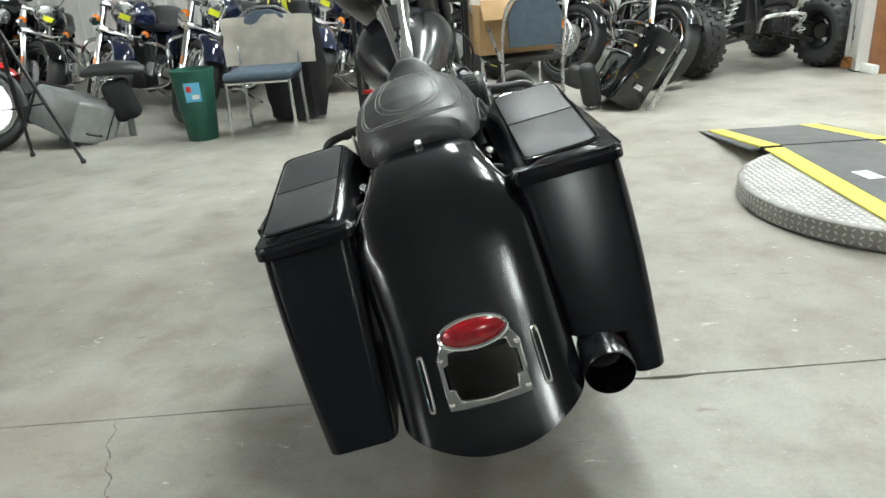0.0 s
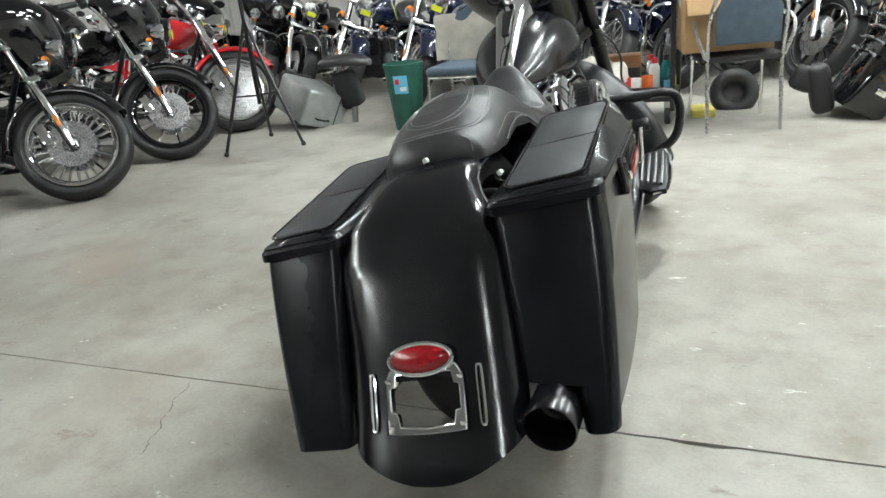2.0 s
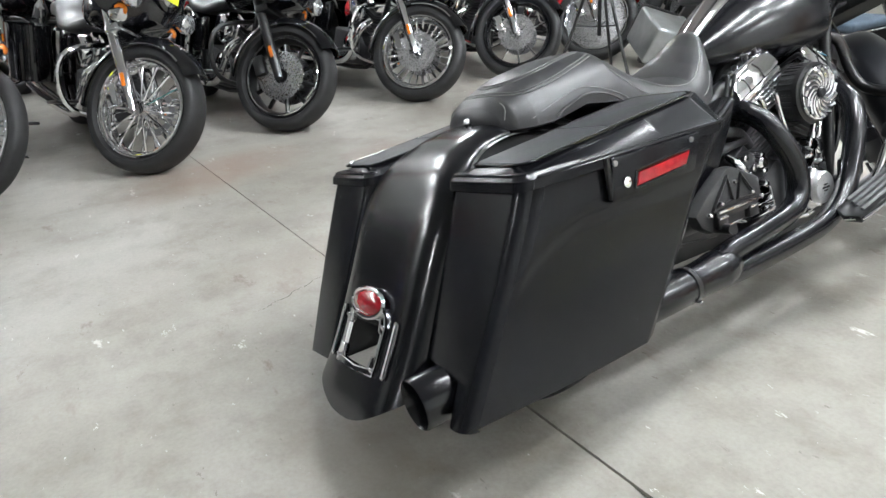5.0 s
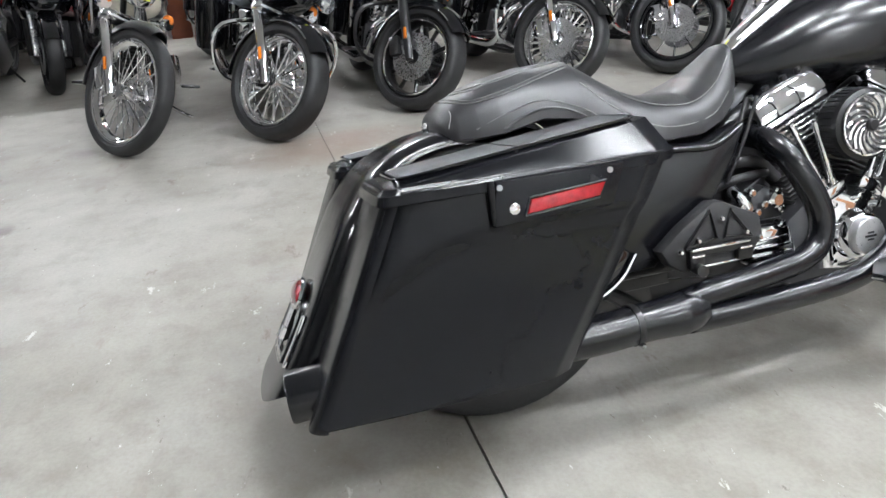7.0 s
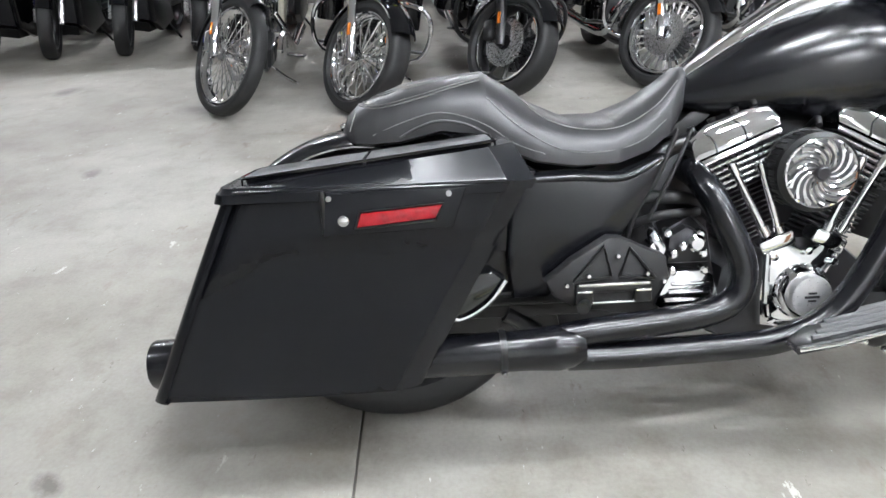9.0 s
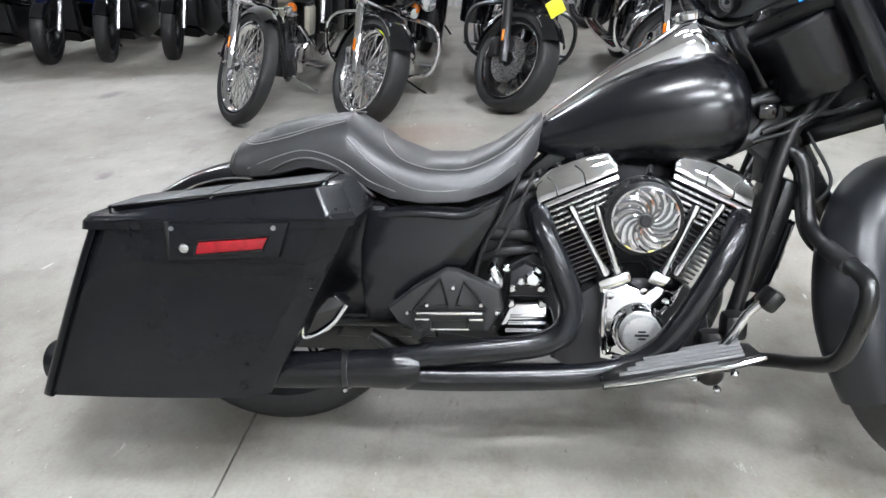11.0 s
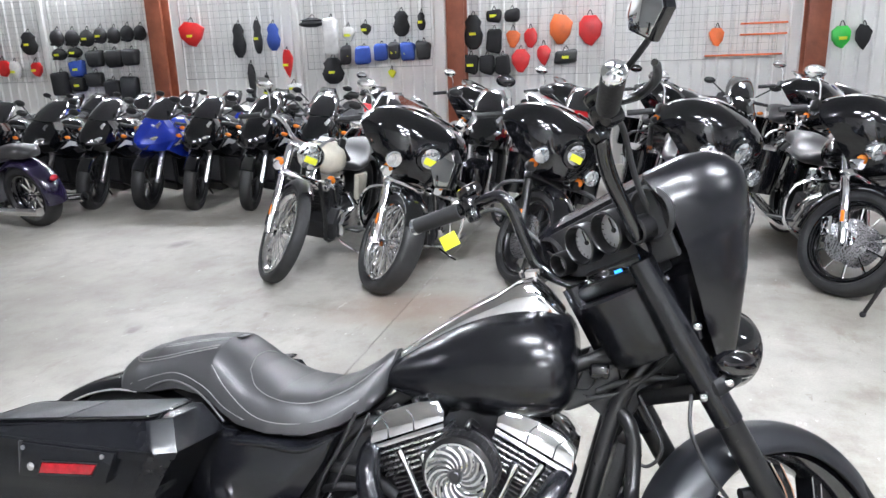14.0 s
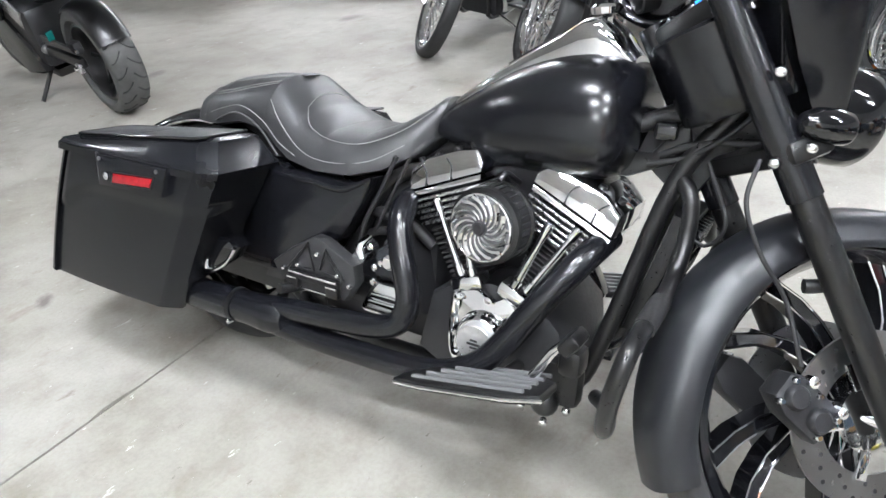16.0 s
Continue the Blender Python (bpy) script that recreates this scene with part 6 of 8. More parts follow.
    part("tail_lamp", ball(0.05, (0, -0.37, 0.50), (0.8, 0.6, 0.6), u=12, v=8), REDLENS, b)
    cc = part("crankcase", slab([(0.55, 0.20), (0.60, 0.42), (0.80, 0.40), (0.96, 0.40), (1.06, 0.30), (1.02, 0.17), (0.70, 0.16)], -0.15, 0.15, 0.03), DARKMETAL, b)
    for sx in (-1, 1):
        part("engine_cover", lathe([(0.10, 0.14), (0.095, 0.18), (0.07, 0.195), (0.0001, 0.197)], 20, m=Matrix.Translation((0, 0.88, 0.29)) @ Matrix.Scale(sx, 4, (1, 0, 0))), CHROME, cc)
    for ang, by in ((22.5, 0.845), (-22.5, 0.925)):
        d, rot = Vector((0, -math.sin(radians(ang)), math.cos(radians(ang)))), Matrix.Rotation(radians(ang), 4, "X")
        base = Vector((0, by, 0.36))
        cy = part("cylinder", rbox((0.10, 0.09, 0.2), base + d * 0.1, 0, rot), DARKMETAL, cc)
        for k in range(8):
            part("fin", rbox((0.17, 0.125, 0.012), base + d * (0.03 + k * 0.023), 0, rot), DARKMETAL, cy)
        part("rocker_cover", rbox((0.19, 0.15, 0.06), base + d * 0.25, 0.018, rot), CHROME, cy)
        for sx in (-1, 1):
            part("pushrod_tube", tube([Vector((sx * 0.12, by, 0.39)), base + d * 0.22 + Vector((sx * 0.11, 0, 0))], 0.012, seg=6), CHROME, cy)
    part("air_cleaner", lathe([(0.085, 0.12), (0.09, 0.17), (0.08, 0.185), (0.0001, 0.19)], 20, m=Matrix.Translation((0, 0.89, 0.54))), CHROME, b)
    part("exhaust", tube([(0.12, 1.06, 0.48), (0.19, 1.05, 0.42), (0.21, 0.96, 0.28), (0.22, 0.85, 0.20), (0.22, 0.5, 0.19), (0.22, 0.0, 0.20), (0.22, -0.40, 0.23)], [0.024, 0.025, 0.026, 0.03, 0.042, 0.045, 0.045], seg=10, n=4), CHROME, b)
    for sx in (-1, 1):
        bm = tube([(sx * 0.04, 1.26, 0.80), (sx * 0.10, 1.10, 0.32), (sx * 0.11, 1.02, 0.16), (sx * 0.11, 0.40, 0.16), (sx * 0.11, 0.25, 0.28)], 0.017, seg=8, n=3)
        part("frame_tube", bm, BLACK, b)
        if guard:
            part("engine_guard", tube([(sx * 0.05, 1.18, 0.60), (sx * 0.30, 1.20, 0.56), (sx * 0.36, 1.20, 0.42), (sx * 0.30, 1.18, 0.26), (sx * 0.08, 1.12, 0.19)], 0.014, seg=8, n=4), CHROME if fork_mat is CHROME else BLACK, b)
        part("footboard", rbox((0.11, 0.28, 0.018), (sx * 0.30, 0.95, 0.27), 0.006, Matrix.Rotation(radians(8), 4, "X")), BLACK, b)
        part("side_cover", slab([(0.30, 0.36), (0.30, 0.58), (0.56, 0.60), (0.50, 0.38)], sx * 0.12, sx * 0.17, 0.02), tank_mat, b)
        if bags:
            rows = [[(sx * (0.28 + 0.11 * math.copysign(abs(math.cos(t)) ** 0.4, math.cos(t))), -0.05 + 0.27 * math.copysign(abs(math.sin(t)) ** 0.4, math.sin(t)) + (z - 0.45) * 0.1, z) for t in (2 * math.pi * k / 20 for k in range(20))] for z in (0.30, 0.32, 0.45, 0.60, 0.64)]
            part("saddlebag", loft(rows), tank_mat, b, angle=45)
    for k in range(9):
        t = 2 * math.pi * k / 9
        part("spoke", tube([RW @ Vector((0, 0.04 * math.cos(t), 0.04 * math.sin(t))), RW @ Vector((0, 0.19 * math.cos(t), 0.19 * math.sin(t)))], 0.010, seg=5), CHROME if wheel == "laced" else spoke_mat, rear)
    part("primary_cover", slab([(0.48, 0.24), (0.50, 0.36), (0.60, 0.39), (0.95, 0.37), (1.02, 0.30), (0.96, 0.20), (0.60, 0.18)], -0.21, -0.15, 0.025), CHROME if fork_mat is CHROME else GLOSS, b)
    if not bags:
        part("left_exhaust", tube([(-0.12, 0.70, 0.48), (-0.20, 0.66, 0.36), (-0.235, 0.52, 0.24), (-0.235, 0.2, 0.23), (-0.235, -0.36, 0.25)], [0.022, 0.024, 0.03, 0.04, 0.042], seg=10, n=4), CHROME, b)
    part("rear_shock", tube([(0.14, 0.05, 0.33), (0.14, 0.18, 0.62)], 0.025, seg=8), CHROME, b)
    bm = tube([(-0.12, 0.92, 0.17), (-0.24, 0.88, 0.09), (-0.31, 0.86, 0.055)], 0.011, seg=8)
    part("side_stand", bm, CHROME, b)
    if tag:
        part("price_tag", rbox((0.085, 0.003, 0.042), HL @ Vector((0, 0.072, -0.02)), 0, HL.to_3x3().to_4x4()), TAG, b, "yellow price tag")
    return b


def front_at(x, y, heading, lean=10.0, reach=1.56, side=0.05):
    """The pose that brings a bike's front contact to (x, y), facing the heading (0 is +x)."""
    m = pose(0, 0, 0, 0, -lean, heading - 90)
    return Matrix.Translation(Vector((x, y, 0)) - (pose(0, 0, 0, 0, 0, heading - 90) @ Vector((side, reach, 0)))) @ m


def park(proto, places, first=True, lean=10.0):
    """Moves a built bike to its first place and copies it to the others."""
    made = []
    for i, (x, y, h) in enumerate(places):
        m = front_at(x, y, h, lean)
        if i == 0:
            proto.matrix_world = m
            made.append(proto)
        else:
            made.append(copy_thing(proto, m))
    return made


bike_a = cruiser("black cruiser with cream tank and thin laced front wheel", CREAM, CHROME, BLACK, "laced", "none", False, True, 0.345, 0.088, guard=False)
park(bike_a, [(-2.52, 0.43, 10)])
bike_b = cruiser("black touring motorcycle with chrome forks and laced wheel", GLOSS, CHROME, GLOSS, "laced", "bat", True, True, 0.325, 0.14)
park(bike_b, [(-2.50, 1.23, 10), (-5.9, 0.6, 8), (0.35, 6.75, -84)])
bike_c = cruiser("black touring motorcycle with black forks and cast wheel", GLOSS, BLACK, GLOSS, "cast", "bat", True, True, 0.315, 0.15, BLACK)
park(bike_c, [(-2.84, 2.07, 9), (-6.2, 2.6, 8), (-5.0, 5.9, -60)])
bike_d = cruiser("black touring motorcycle with chrome forks and many-spoked wheel", GLOSS, CHROME, GLOSS, "multi", "bat", True, False, 0.318, 0.145)
park(bike_d, [(-2.98, 3.03, 9), (-6.3, 4.0, 8), (-4.3, 6.3, -70)])
bike_e = cruiser("black touring motorcycle with chrome forks and machined spoke wheel", GLOSS, CHROME, GLOSS, "cast", "bat", True, True, 0.322, 0.14, CHROME)
park(bike_e, [(-3.13, 3.92, 8), (-6.1, 1.6, 8), (-5.6, 4.9, -30)])
bike_f = cruiser("red cruiser with solid silver disc front wheel", REDPAINT, CHROME, REDPAINT, "disc", "none", False, True, 0.325, 0.14)
park(bike_f, [(-3.28, 4.78, 4)])
bike_g = cruiser("dark blue cruiser with chrome forks and headlight", NAVY, CHROME, NAVY, "laced", "none", True, True, 0.32, 0.14)
park(bike_g, [(-2.85, 5.72, -82), (-2.02, 5.42, -85), (-0.70, 6.35, -84), (-1.28, 5.85, -85)])
bike_h = cruiser("black cruiser with chrome engine and forks", GLOSS, CHROME, GLOSS, "cast", "none", False, True, 0.325, 0.14, BLACK)
park(bike_h, [(-3.75, 6.2, -66), (-0.1, 6.2, -84), (1.45, 5.85, -92), (0.85, 6.35, -88), (-5.9, -0.5, 8), (-6.4, 5.2, 8), (-2.4, 8.2, -86), (-1.5, 8.3, -86), (-0.6, 8.5, -86), (0.3, 8.7, -88), (1.2, 8.3, -88), (2.2, 8.4, -90), (3.1, 8.3, -90)])
bike_i = cruiser("dark purple cruiser with grey seat seen from its side", PURPLE, CHROME, PURPLE, "laced", "none", False, False, 0.325, 0.12)
bike_i.matrix_world = pose(-3.50, -2.84, 0, 0, -10, 176)


def sport_bike(label, color, group="parked sport bikes", bare=False):
    b = thing("sport_bike", label, "motorcycle", group)
    WH = Matrix.Translation((0, 1.42, 0.30)) @ Matrix.Rotation(radians(12), 4, "Z")
    for name, M, w in (("front_wheel", WH, 0.12), ("rear_wheel", Matrix.Translation((0, 0, 0.31)), 0.18)):
        wh = part(name, rim_bm(0.215, w * 0.75, M, 26), BLACK, b)
        part("tyre", torus_tyre(0.305, w, 0.213, 36, m=M), LITRUBBER if bare else RUBBER, wh)
        if bare:
            for k in range(22):
                for o in (-1, 1):
                    t = 2 * math.pi * (k + (0.5 if o > 0 else 0)) / 22
                    groove = [M @ Vector((o * a * w, (0.3052 - 0.40 * a * a * w) * math.cos(t + q), (0.3052 - 0.40 * a * a * w) * math.sin(t + q))) for a, q in ((0.06, 0.0), (0.20, 0.10), (0.34, 0.16), (0.43, 0.17))]
                    # no cut in the tyre: a dark tube gives the groove's shade
                    part("tread_groove", tube(groove, 0.0042, seg=5, n=2), INK, wh)
        for k in range(6):
            t = 2 * math.pi * k / 6
            part("spoke", tube([M @ Vector((0, 0.03 * math.cos(t), 0.03 * math.sin(t))), M @ Vector((0, 0.2 * math.cos(t), 0.2 * math.sin(t)))], 0.012, seg=5), BLACK, wh)
        part("brake_disc", disc_bm(0.145, 0.08, 0.065, m=M), STEEL, wh)
    for sx in (-1, 1):
        part("fork_leg", tube([WH @ Vector((sx * 0.095, 0, 0)), WH @ Vector((sx * 0.095, -0.25, 0.55))], 0.026, seg=8), BRUSHED, b)
    rows = []
    for k in range(9):
        ang = radians(30 + 100 * k / 8)
        rows.append([WH @ Vector((0.075 * math.sin(ph), (0.335 - 0.06 * (1 - math.cos(ph)) - o) * math.cos(ang), (0.335 - 0.06 * (1 - math.cos(ph)) - o) * math.sin(ang))) for ph, o in [(radians(-75 + 25 * i), 0) for i in range(7)] + [(radians(75 - 25 * i), 0.005) for i in range(7)]])
    part("front_fender", loft(rows), GLOSS if color is BLUEPAINT else color, b, angle=50)
    def facet(y, w, zt, zb):
        h = zt - zb
        half = [(0.0, zt), (0.45, zt - 0.06 * h), (0.82, zt - 0.28 * h), (1.0, zt - 0.58 * h), (0.72, zb + 0.12 * h), (0.25, zb)]
        return [(w * a, y, z) for a, z in half] + [(-w * a, y, z) for a, z in half[:0:-1]]
    nose = [(1.58, 0.03, 0.74, 0.70), (1.53, 0.11, 0.82, 0.645), (1.44, 0.17, 0.91, 0.60), (1.32, 0.205, 0.985, 0.585), (1.18, 0.215, 0.96, 0.60), (1.06, 0.19, 0.88, 0.64)]
    part("nose_fairing", loft([facet(*q) for q in nose]), color, b, angle=24)
    for sx in (-1, 1):
        part("side_panel", slab([(1.40, 0.66), (1.20, 0.80), (0.98, 0.74), (0.72, 0.60), (0.84, 0.50), (1.16, 0.56)], sx * 0.18, sx * 0.225, 0.016), color, b)
        part("lower_panel", slab([(1.22, 0.555), (0.84, 0.49), (0.66, 0.36), (0.52, 0.22), (0.90, 0.15), (1.14, 0.26)], sx * 0.13, sx * 0.195, 0.02), GLOSS if color is not GLOSS else BLACK, b)
        # dark plate for the shaded vent opening
        part("winglet_vent", slab([(1.16, 0.66), (1.02, 0.70), (0.92, 0.62), (1.08, 0.60)], sx * 0.2255, sx * 0.229, 0.001), INK, b)
    part("radiator", rbox((0.26, 0.03, 0.30), (0, 1.16, 0.42), 0.008, Matrix.Rotation(radians(-14), 4, "X")), INK, b)
    for sx in (-1, 1):
        part("frame_spar", slab([(1.10, 0.80), (1.14, 0.72), (0.60, 0.46), (0.55, 0.56)], sx * 0.155, sx * 0.178, 0.01), BRUSHED, b)
        # added stripes that stand in for busy reflections on panels and nose
        part("added_panel_stripe", slab([(1.34, 0.68), (1.20, 0.755), (1.0, 0.705), (0.80, 0.60), (0.96, 0.65), (1.18, 0.70)], sx * 0.2255, sx * 0.2275, 0), WHITEPAINT if color is GLOSS else GLOSS, b)
        part("added_nose_stripe", slab([(sx * 0.06, 0.86), (sx * 0.10, 0.855), (sx * 0.15, 0.93), (sx * 0.125, 0.935)], 1.415, 1.425, 0, "Y"), BRUSHED, b)
        part("indicator", ball(0.024, (sx * 0.25, 1.26, 0.80), (1.5, 0.7, 0.8), u=10, v=6), AMBER, b)
    if color is BLUEPAINT:
        for sx in (-1, 1):
            part("white_graphic", slab([(1.30, 0.70), (1.16, 0.77), (1.02, 0.745), (1.10, 0.70)], sx * 0.2275, sx * 0.2295, 0), WHITEPAINT, b, "white side graphic")
            part("nose_graphic", slab([(sx * 0.02, 0.845), (sx * 0.05, 0.84), (sx * 0.09, 0.90), (sx * 0.06, 0.905)], 1.43, 1.445, 0, "Y"), WHITEPAINT, b, "white nose graphic")
    # dark plate for the shaded inlet opening
    part("nose_inlet", slab([(-0.06, 0.655), (0.06, 0.655), (0.09, 0.70), (-0.09, 0.70)], 1.525, 1.545, 0.004, "Y"), INK, b)
    part("belly_pan", slab([(0.55, 0.20), (1.10, 0.24), (1.05, 0.15), (0.60, 0.14)], -0.12, 0.12, 0.02), BLACK, b)
    rows = [[(w * math.cos(t), y + d * math.sin(t), z) for t in (math.pi * k / 12 for k in range(13))] + [(w * 0.96 * math.cos(t), y - 0.006 + d * math.sin(t), z) for t in (math.pi * k / 12 for k in range(12, -1, -1))] for z, y, w, d in ((0.95, 1.25, 0.15, 0.13), (1.02, 1.17, 0.150, 0.14), (1.10, 1.08, 0.125, 0.12), (1.15, 1.03, 0.085, 0.09))]
    part("windscreen", loft(rows), SMOKE, b)
    for sx in (-1, 1):
        bm = slab([(sx * 0.018, 0.705), (sx * 0.095, 0.735), (sx * 0.150, 0.80), (sx * 0.120, 0.805), (sx * 0.03, 0.765)], -0.014, 0.014, 0.006, "Y")
        lampm = Matrix.Translation((0, 1.497, 0)) @ Matrix.Translation((sx * 0.08, 0, 0.76)) @ Matrix.Rotation(radians(-sx * 42), 4, "Z") @ Matrix.Rotation(radians(-24), 4, "X") @ Matrix.Translation((sx * -0.08, 0.012, -0.76))
        part("headlight", bm, LENS, b, m=lampm)
        mi = part("mirror", tube([(sx * 0.16, 1.30, 0.96), (sx * 0.30, 1.27, 1.06)], 0.008, seg=6), BLACK, b)
        part("mirror_head", ball(0.06, (sx * 0.34, 1.26, 1.08), (1.1, 0.4, 0.6), u=10, v=8), BLACK, mi)
        part("grip", tube([(sx * 0.12, 1.14, 0.90), (sx * 0.34, 1.02, 0.88)], 0.018, seg=8), RUBBER, b)
        part("swingarm", rbox((0.04, 0.55, 0.06), (sx * 0.12, 0.26, 0.33), 0.015), BLACK, b)
        part("swingarm_pivot", ball(0.03, (sx * 0.13, 0.52, 0.34), u=10, v=6), STEEL, b)
    part("fuel_tank", loft([super_ring(w, t, z, y, 18) for y, w, t, z in ((0.50, 0.07, 0.80, 0.70), (0.62, 0.13, 0.88, 0.68), (0.80, 0.17, 0.94, 0.66), (0.95, 0.16, 0.93, 0.68), (1.05, 0.08, 0.86, 0.74))]), color, b, angle=60)
    part("seat", loft([super_ring(w, t, z, y, 16) for y, w, t, z in ((-0.30, 0.05, 0.94, 0.90), (-0.10, 0.11, 0.93, 0.84), (0.12, 0.12, 0.90, 0.78), (0.20, 0.13, 0.83, 0.72), (0.45, 0.12, 0.80, 0.70), (0.54, 0.07, 0.80, 0.72))]), BLACKCLOTH, b)
    part("tail", loft([super_ring(w, t, z, y, 14) for y, w, t, z in ((-0.42, 0.03, 0.90, 0.86), (-0.25, 0.09, 0.90, 0.80), (0.1, 0.13, 0.84, 0.70), (0.35, 0.12, 0.74, 0.60))]), color, b)
    part("tail_lamp", ball(0.04, (0, -0.42, 0.87), (1.3, 0.5, 0.5), u=10, v=6), REDLENS, b)
    part("engine", rbox((0.34, 0.42, 0.36), (0, 0.72, 0.40), 0.05), DARKMETAL, b)
    if not bare:
        part("exhaust", tube([(0.10, 0.95, 0.28), (0.10, 0.55, 0.20), (0.16, 0.25, 0.30), (0.17, -0.15, 0.46)], [0.03, 0.03, 0.045, 0.05], seg=8), STEEL, b)
    else:
        rows = []
        for k in range(10):
            ang = radians(70 + 85 * k / 9)
            rows.append([(0.098 * math.sin(ph), (0.325 - 0.05 * (1 - math.cos(ph)) - o) * math.cos(ang), 0.31 + (0.325 - 0.05 * (1 - math.cos(ph)) - o) * math.sin(ang)) for ph, o in [(radians(-70 + 20 * i), 0) for i in range(8)] + [(radians(70 - 20 * i), 0.004) for i in range(8)]])
        part("hugger_fender", loft(rows), BLACK, b, angle=50)
        for sx in (-1, 1):
            part("tail_panel", slab([(0.30, 0.70), (0.05, 0.80), (-0.26, 0.90), (-0.40, 0.89), (-0.30, 0.855), (0.02, 0.74), (0.26, 0.655)], sx * 0.128, sx * 0.140, 0.004), TEAL, b, "teal tail panel")
            part("axle_block", rbox((0.02, 0.07, 0.05), (sx * 0.148, 0.0, 0.31), 0.006), BRUSHED, b)
            part("axle_nut", stud(0.016, sx * 0.155, sx * 0.175, Matrix.Translation((0, 0, 0.31))), CHROME, b)
        part("brake_caliper", rbox((0.05, 0.10, 0.07), (-0.10, 0.08, 0.40), 0.012), DARKMETAL, b)
        part("chain_guard", slab([(0.46, 0.40), (0.44, 0.44), (0.02, 0.425), (-0.02, 0.395)], -0.150, -0.135, 0.004), BLACK, b)
        part("chain", slab([(0.50, 0.37), (0.50, 0.395), (0.0, 0.40), (0.0, 0.385)], -0.128, -0.116, 0.002), STEEL, b)
        part("hanging_tag", rbox((0.045, 0.003, 0.05), (-0.16, 0.20, 0.47), 0.001, Matrix.Rotation(radians(25), 4, "Z")), TEAL, b, "teal paper tag")
        part("plate_holder", slab([(-0.08, 0.86), (0.08, 0.86), (0.07, 0.70), (-0.07, 0.70)], -0.012, 0.0, 0.003, "Y"), BRUSHED, b, m=Matrix.Translation((0, -0.30, 0.0)))
    part("side_stand", tube([(-0.12, 0.62, 0.22), (-0.27, 0.60, 0.05)], 0.012, seg=6), BLACK, b)
    return b


sports = [sport_bike("black sport bike with dark screen in a row", GLOSS), sport_bike("blue sport bike with dark screen in a row", BLUEPAINT), sport_bike("white sport bike with dark screen in a row", WHITEPAINT), sport_bike("red sport bike with dark screen in a row", REDPAINT)]
# rows run along the west wall; colours as they stand there
row_front = [(-4.256, -3.03, 0), (-4.38, -2.41, 1), (-4.46, -1.86, 0), (-4.56, -1.25, 0), (-4.66, -0.62, 0), (-4.76, 0.02, 0), (-4.90, 1.05, 0), (-5.0, 1.9, 3), (-4.14, -3.68, 0), (-4.03, -4.33, 0), (-3.93, -4.95, 0)]
row_back = [(-5.95, -4.9, 0), (-6.05, -4.2, 2), (-6.15, -3.55, 0), (-6.2, -2.9, 2), (-6.3, -2.25, 0), (-6.4, -1.6, 0), (-6.5, -0.95, 3), (-6.2, -5.6, 1), (-6.9, 3.3, 0), (-7.0, 6.2, 1)]
used = set()
turns = itertools.cycle((9, 6, 11, 8, 12, 7, 10))
for x, y, c in row_front + row_back:
    m = front_at(x, y, next(turns) - (0 if x > -5.5 else 3), 9, 1.42, 0.04)
    if c not in used:
        used.add(c)
        sports[c].matrix_world = m
    else:
        copy_thing(sports[c], m)
teal = sport_bike("black and teal sport bike with a wide rear tyre greyed as lit", GLOSS, "", True)
teal.matrix_world = pose(-0.83, -0.50, 0, 0, -9, 172)

# ---- goods on the west wall ----
def wall_at(y, z, off=0.0):
    """A pose on the west wall's face: local x out of the wall, y along it."""
    return hall @ pose(W_X + 0.025 + off, y, z)


def grid_panel(y0, y1, z0, z1):
    g = thing("grid_panel", "grey wire grid display panel on the wall", "wall grid", "wall grids", wall_at((y0 + y1) / 2, (z0 + z1) / 2))
    w, h = (y1 - y0) / 2, (z1 - z0) / 2
    part("grid_frame", tube([(0.02, -w, -h), (0.02, w, -h), (0.02, w, h), (0.02, -w, h), (0.02, -w, -h)], 0.006, seg=6, smooth=False), WIRE, g)
    n, m = int(2 * w / 0.09), int(2 * h / 0.09)
    for k in range(1, n):
        part("grid_wire", tube([(0.02, -w + 2 * w * k / n, -h), (0.02, -w + 2 * w * k / n, h)], 0.003, seg=4), WIRE, g)
    for k in range(1, m):
        part("grid_wire", tube([(0.023, -w, -h + 2 * h * k / m), (0.023, w, -h + 2 * h * k / m)], 0.003, seg=4), WIRE, g)


for y0, y1, z0, z1 in ((-6.9, -5.7, 1.30, 2.5), (-5.5, -3.75, 1.05, 2.5), (-3.25, -1.75, 1.27, 2.5), (-1.28, 0.55, 1.36, 2.5), (1.02, 2.85, 1.2, 2.5), (2.98, 4.92, 1.33, 2.5)):
    grid_panel(y0, y1, z0, z1)

GOODS = {"k": (BLACKCLOTH, "black"), "g": (PLASTIC, "dark grey"), "r": (REDPLASTIC, "red"), "b": (BLUECLOTH, "blue"), "w": (WHITEPAINT, "white"), "o": (ORANGEPLASTIC, "orange"), "y": (TAG, "yellow"), "n": (GREENPLASTIC, "green")}


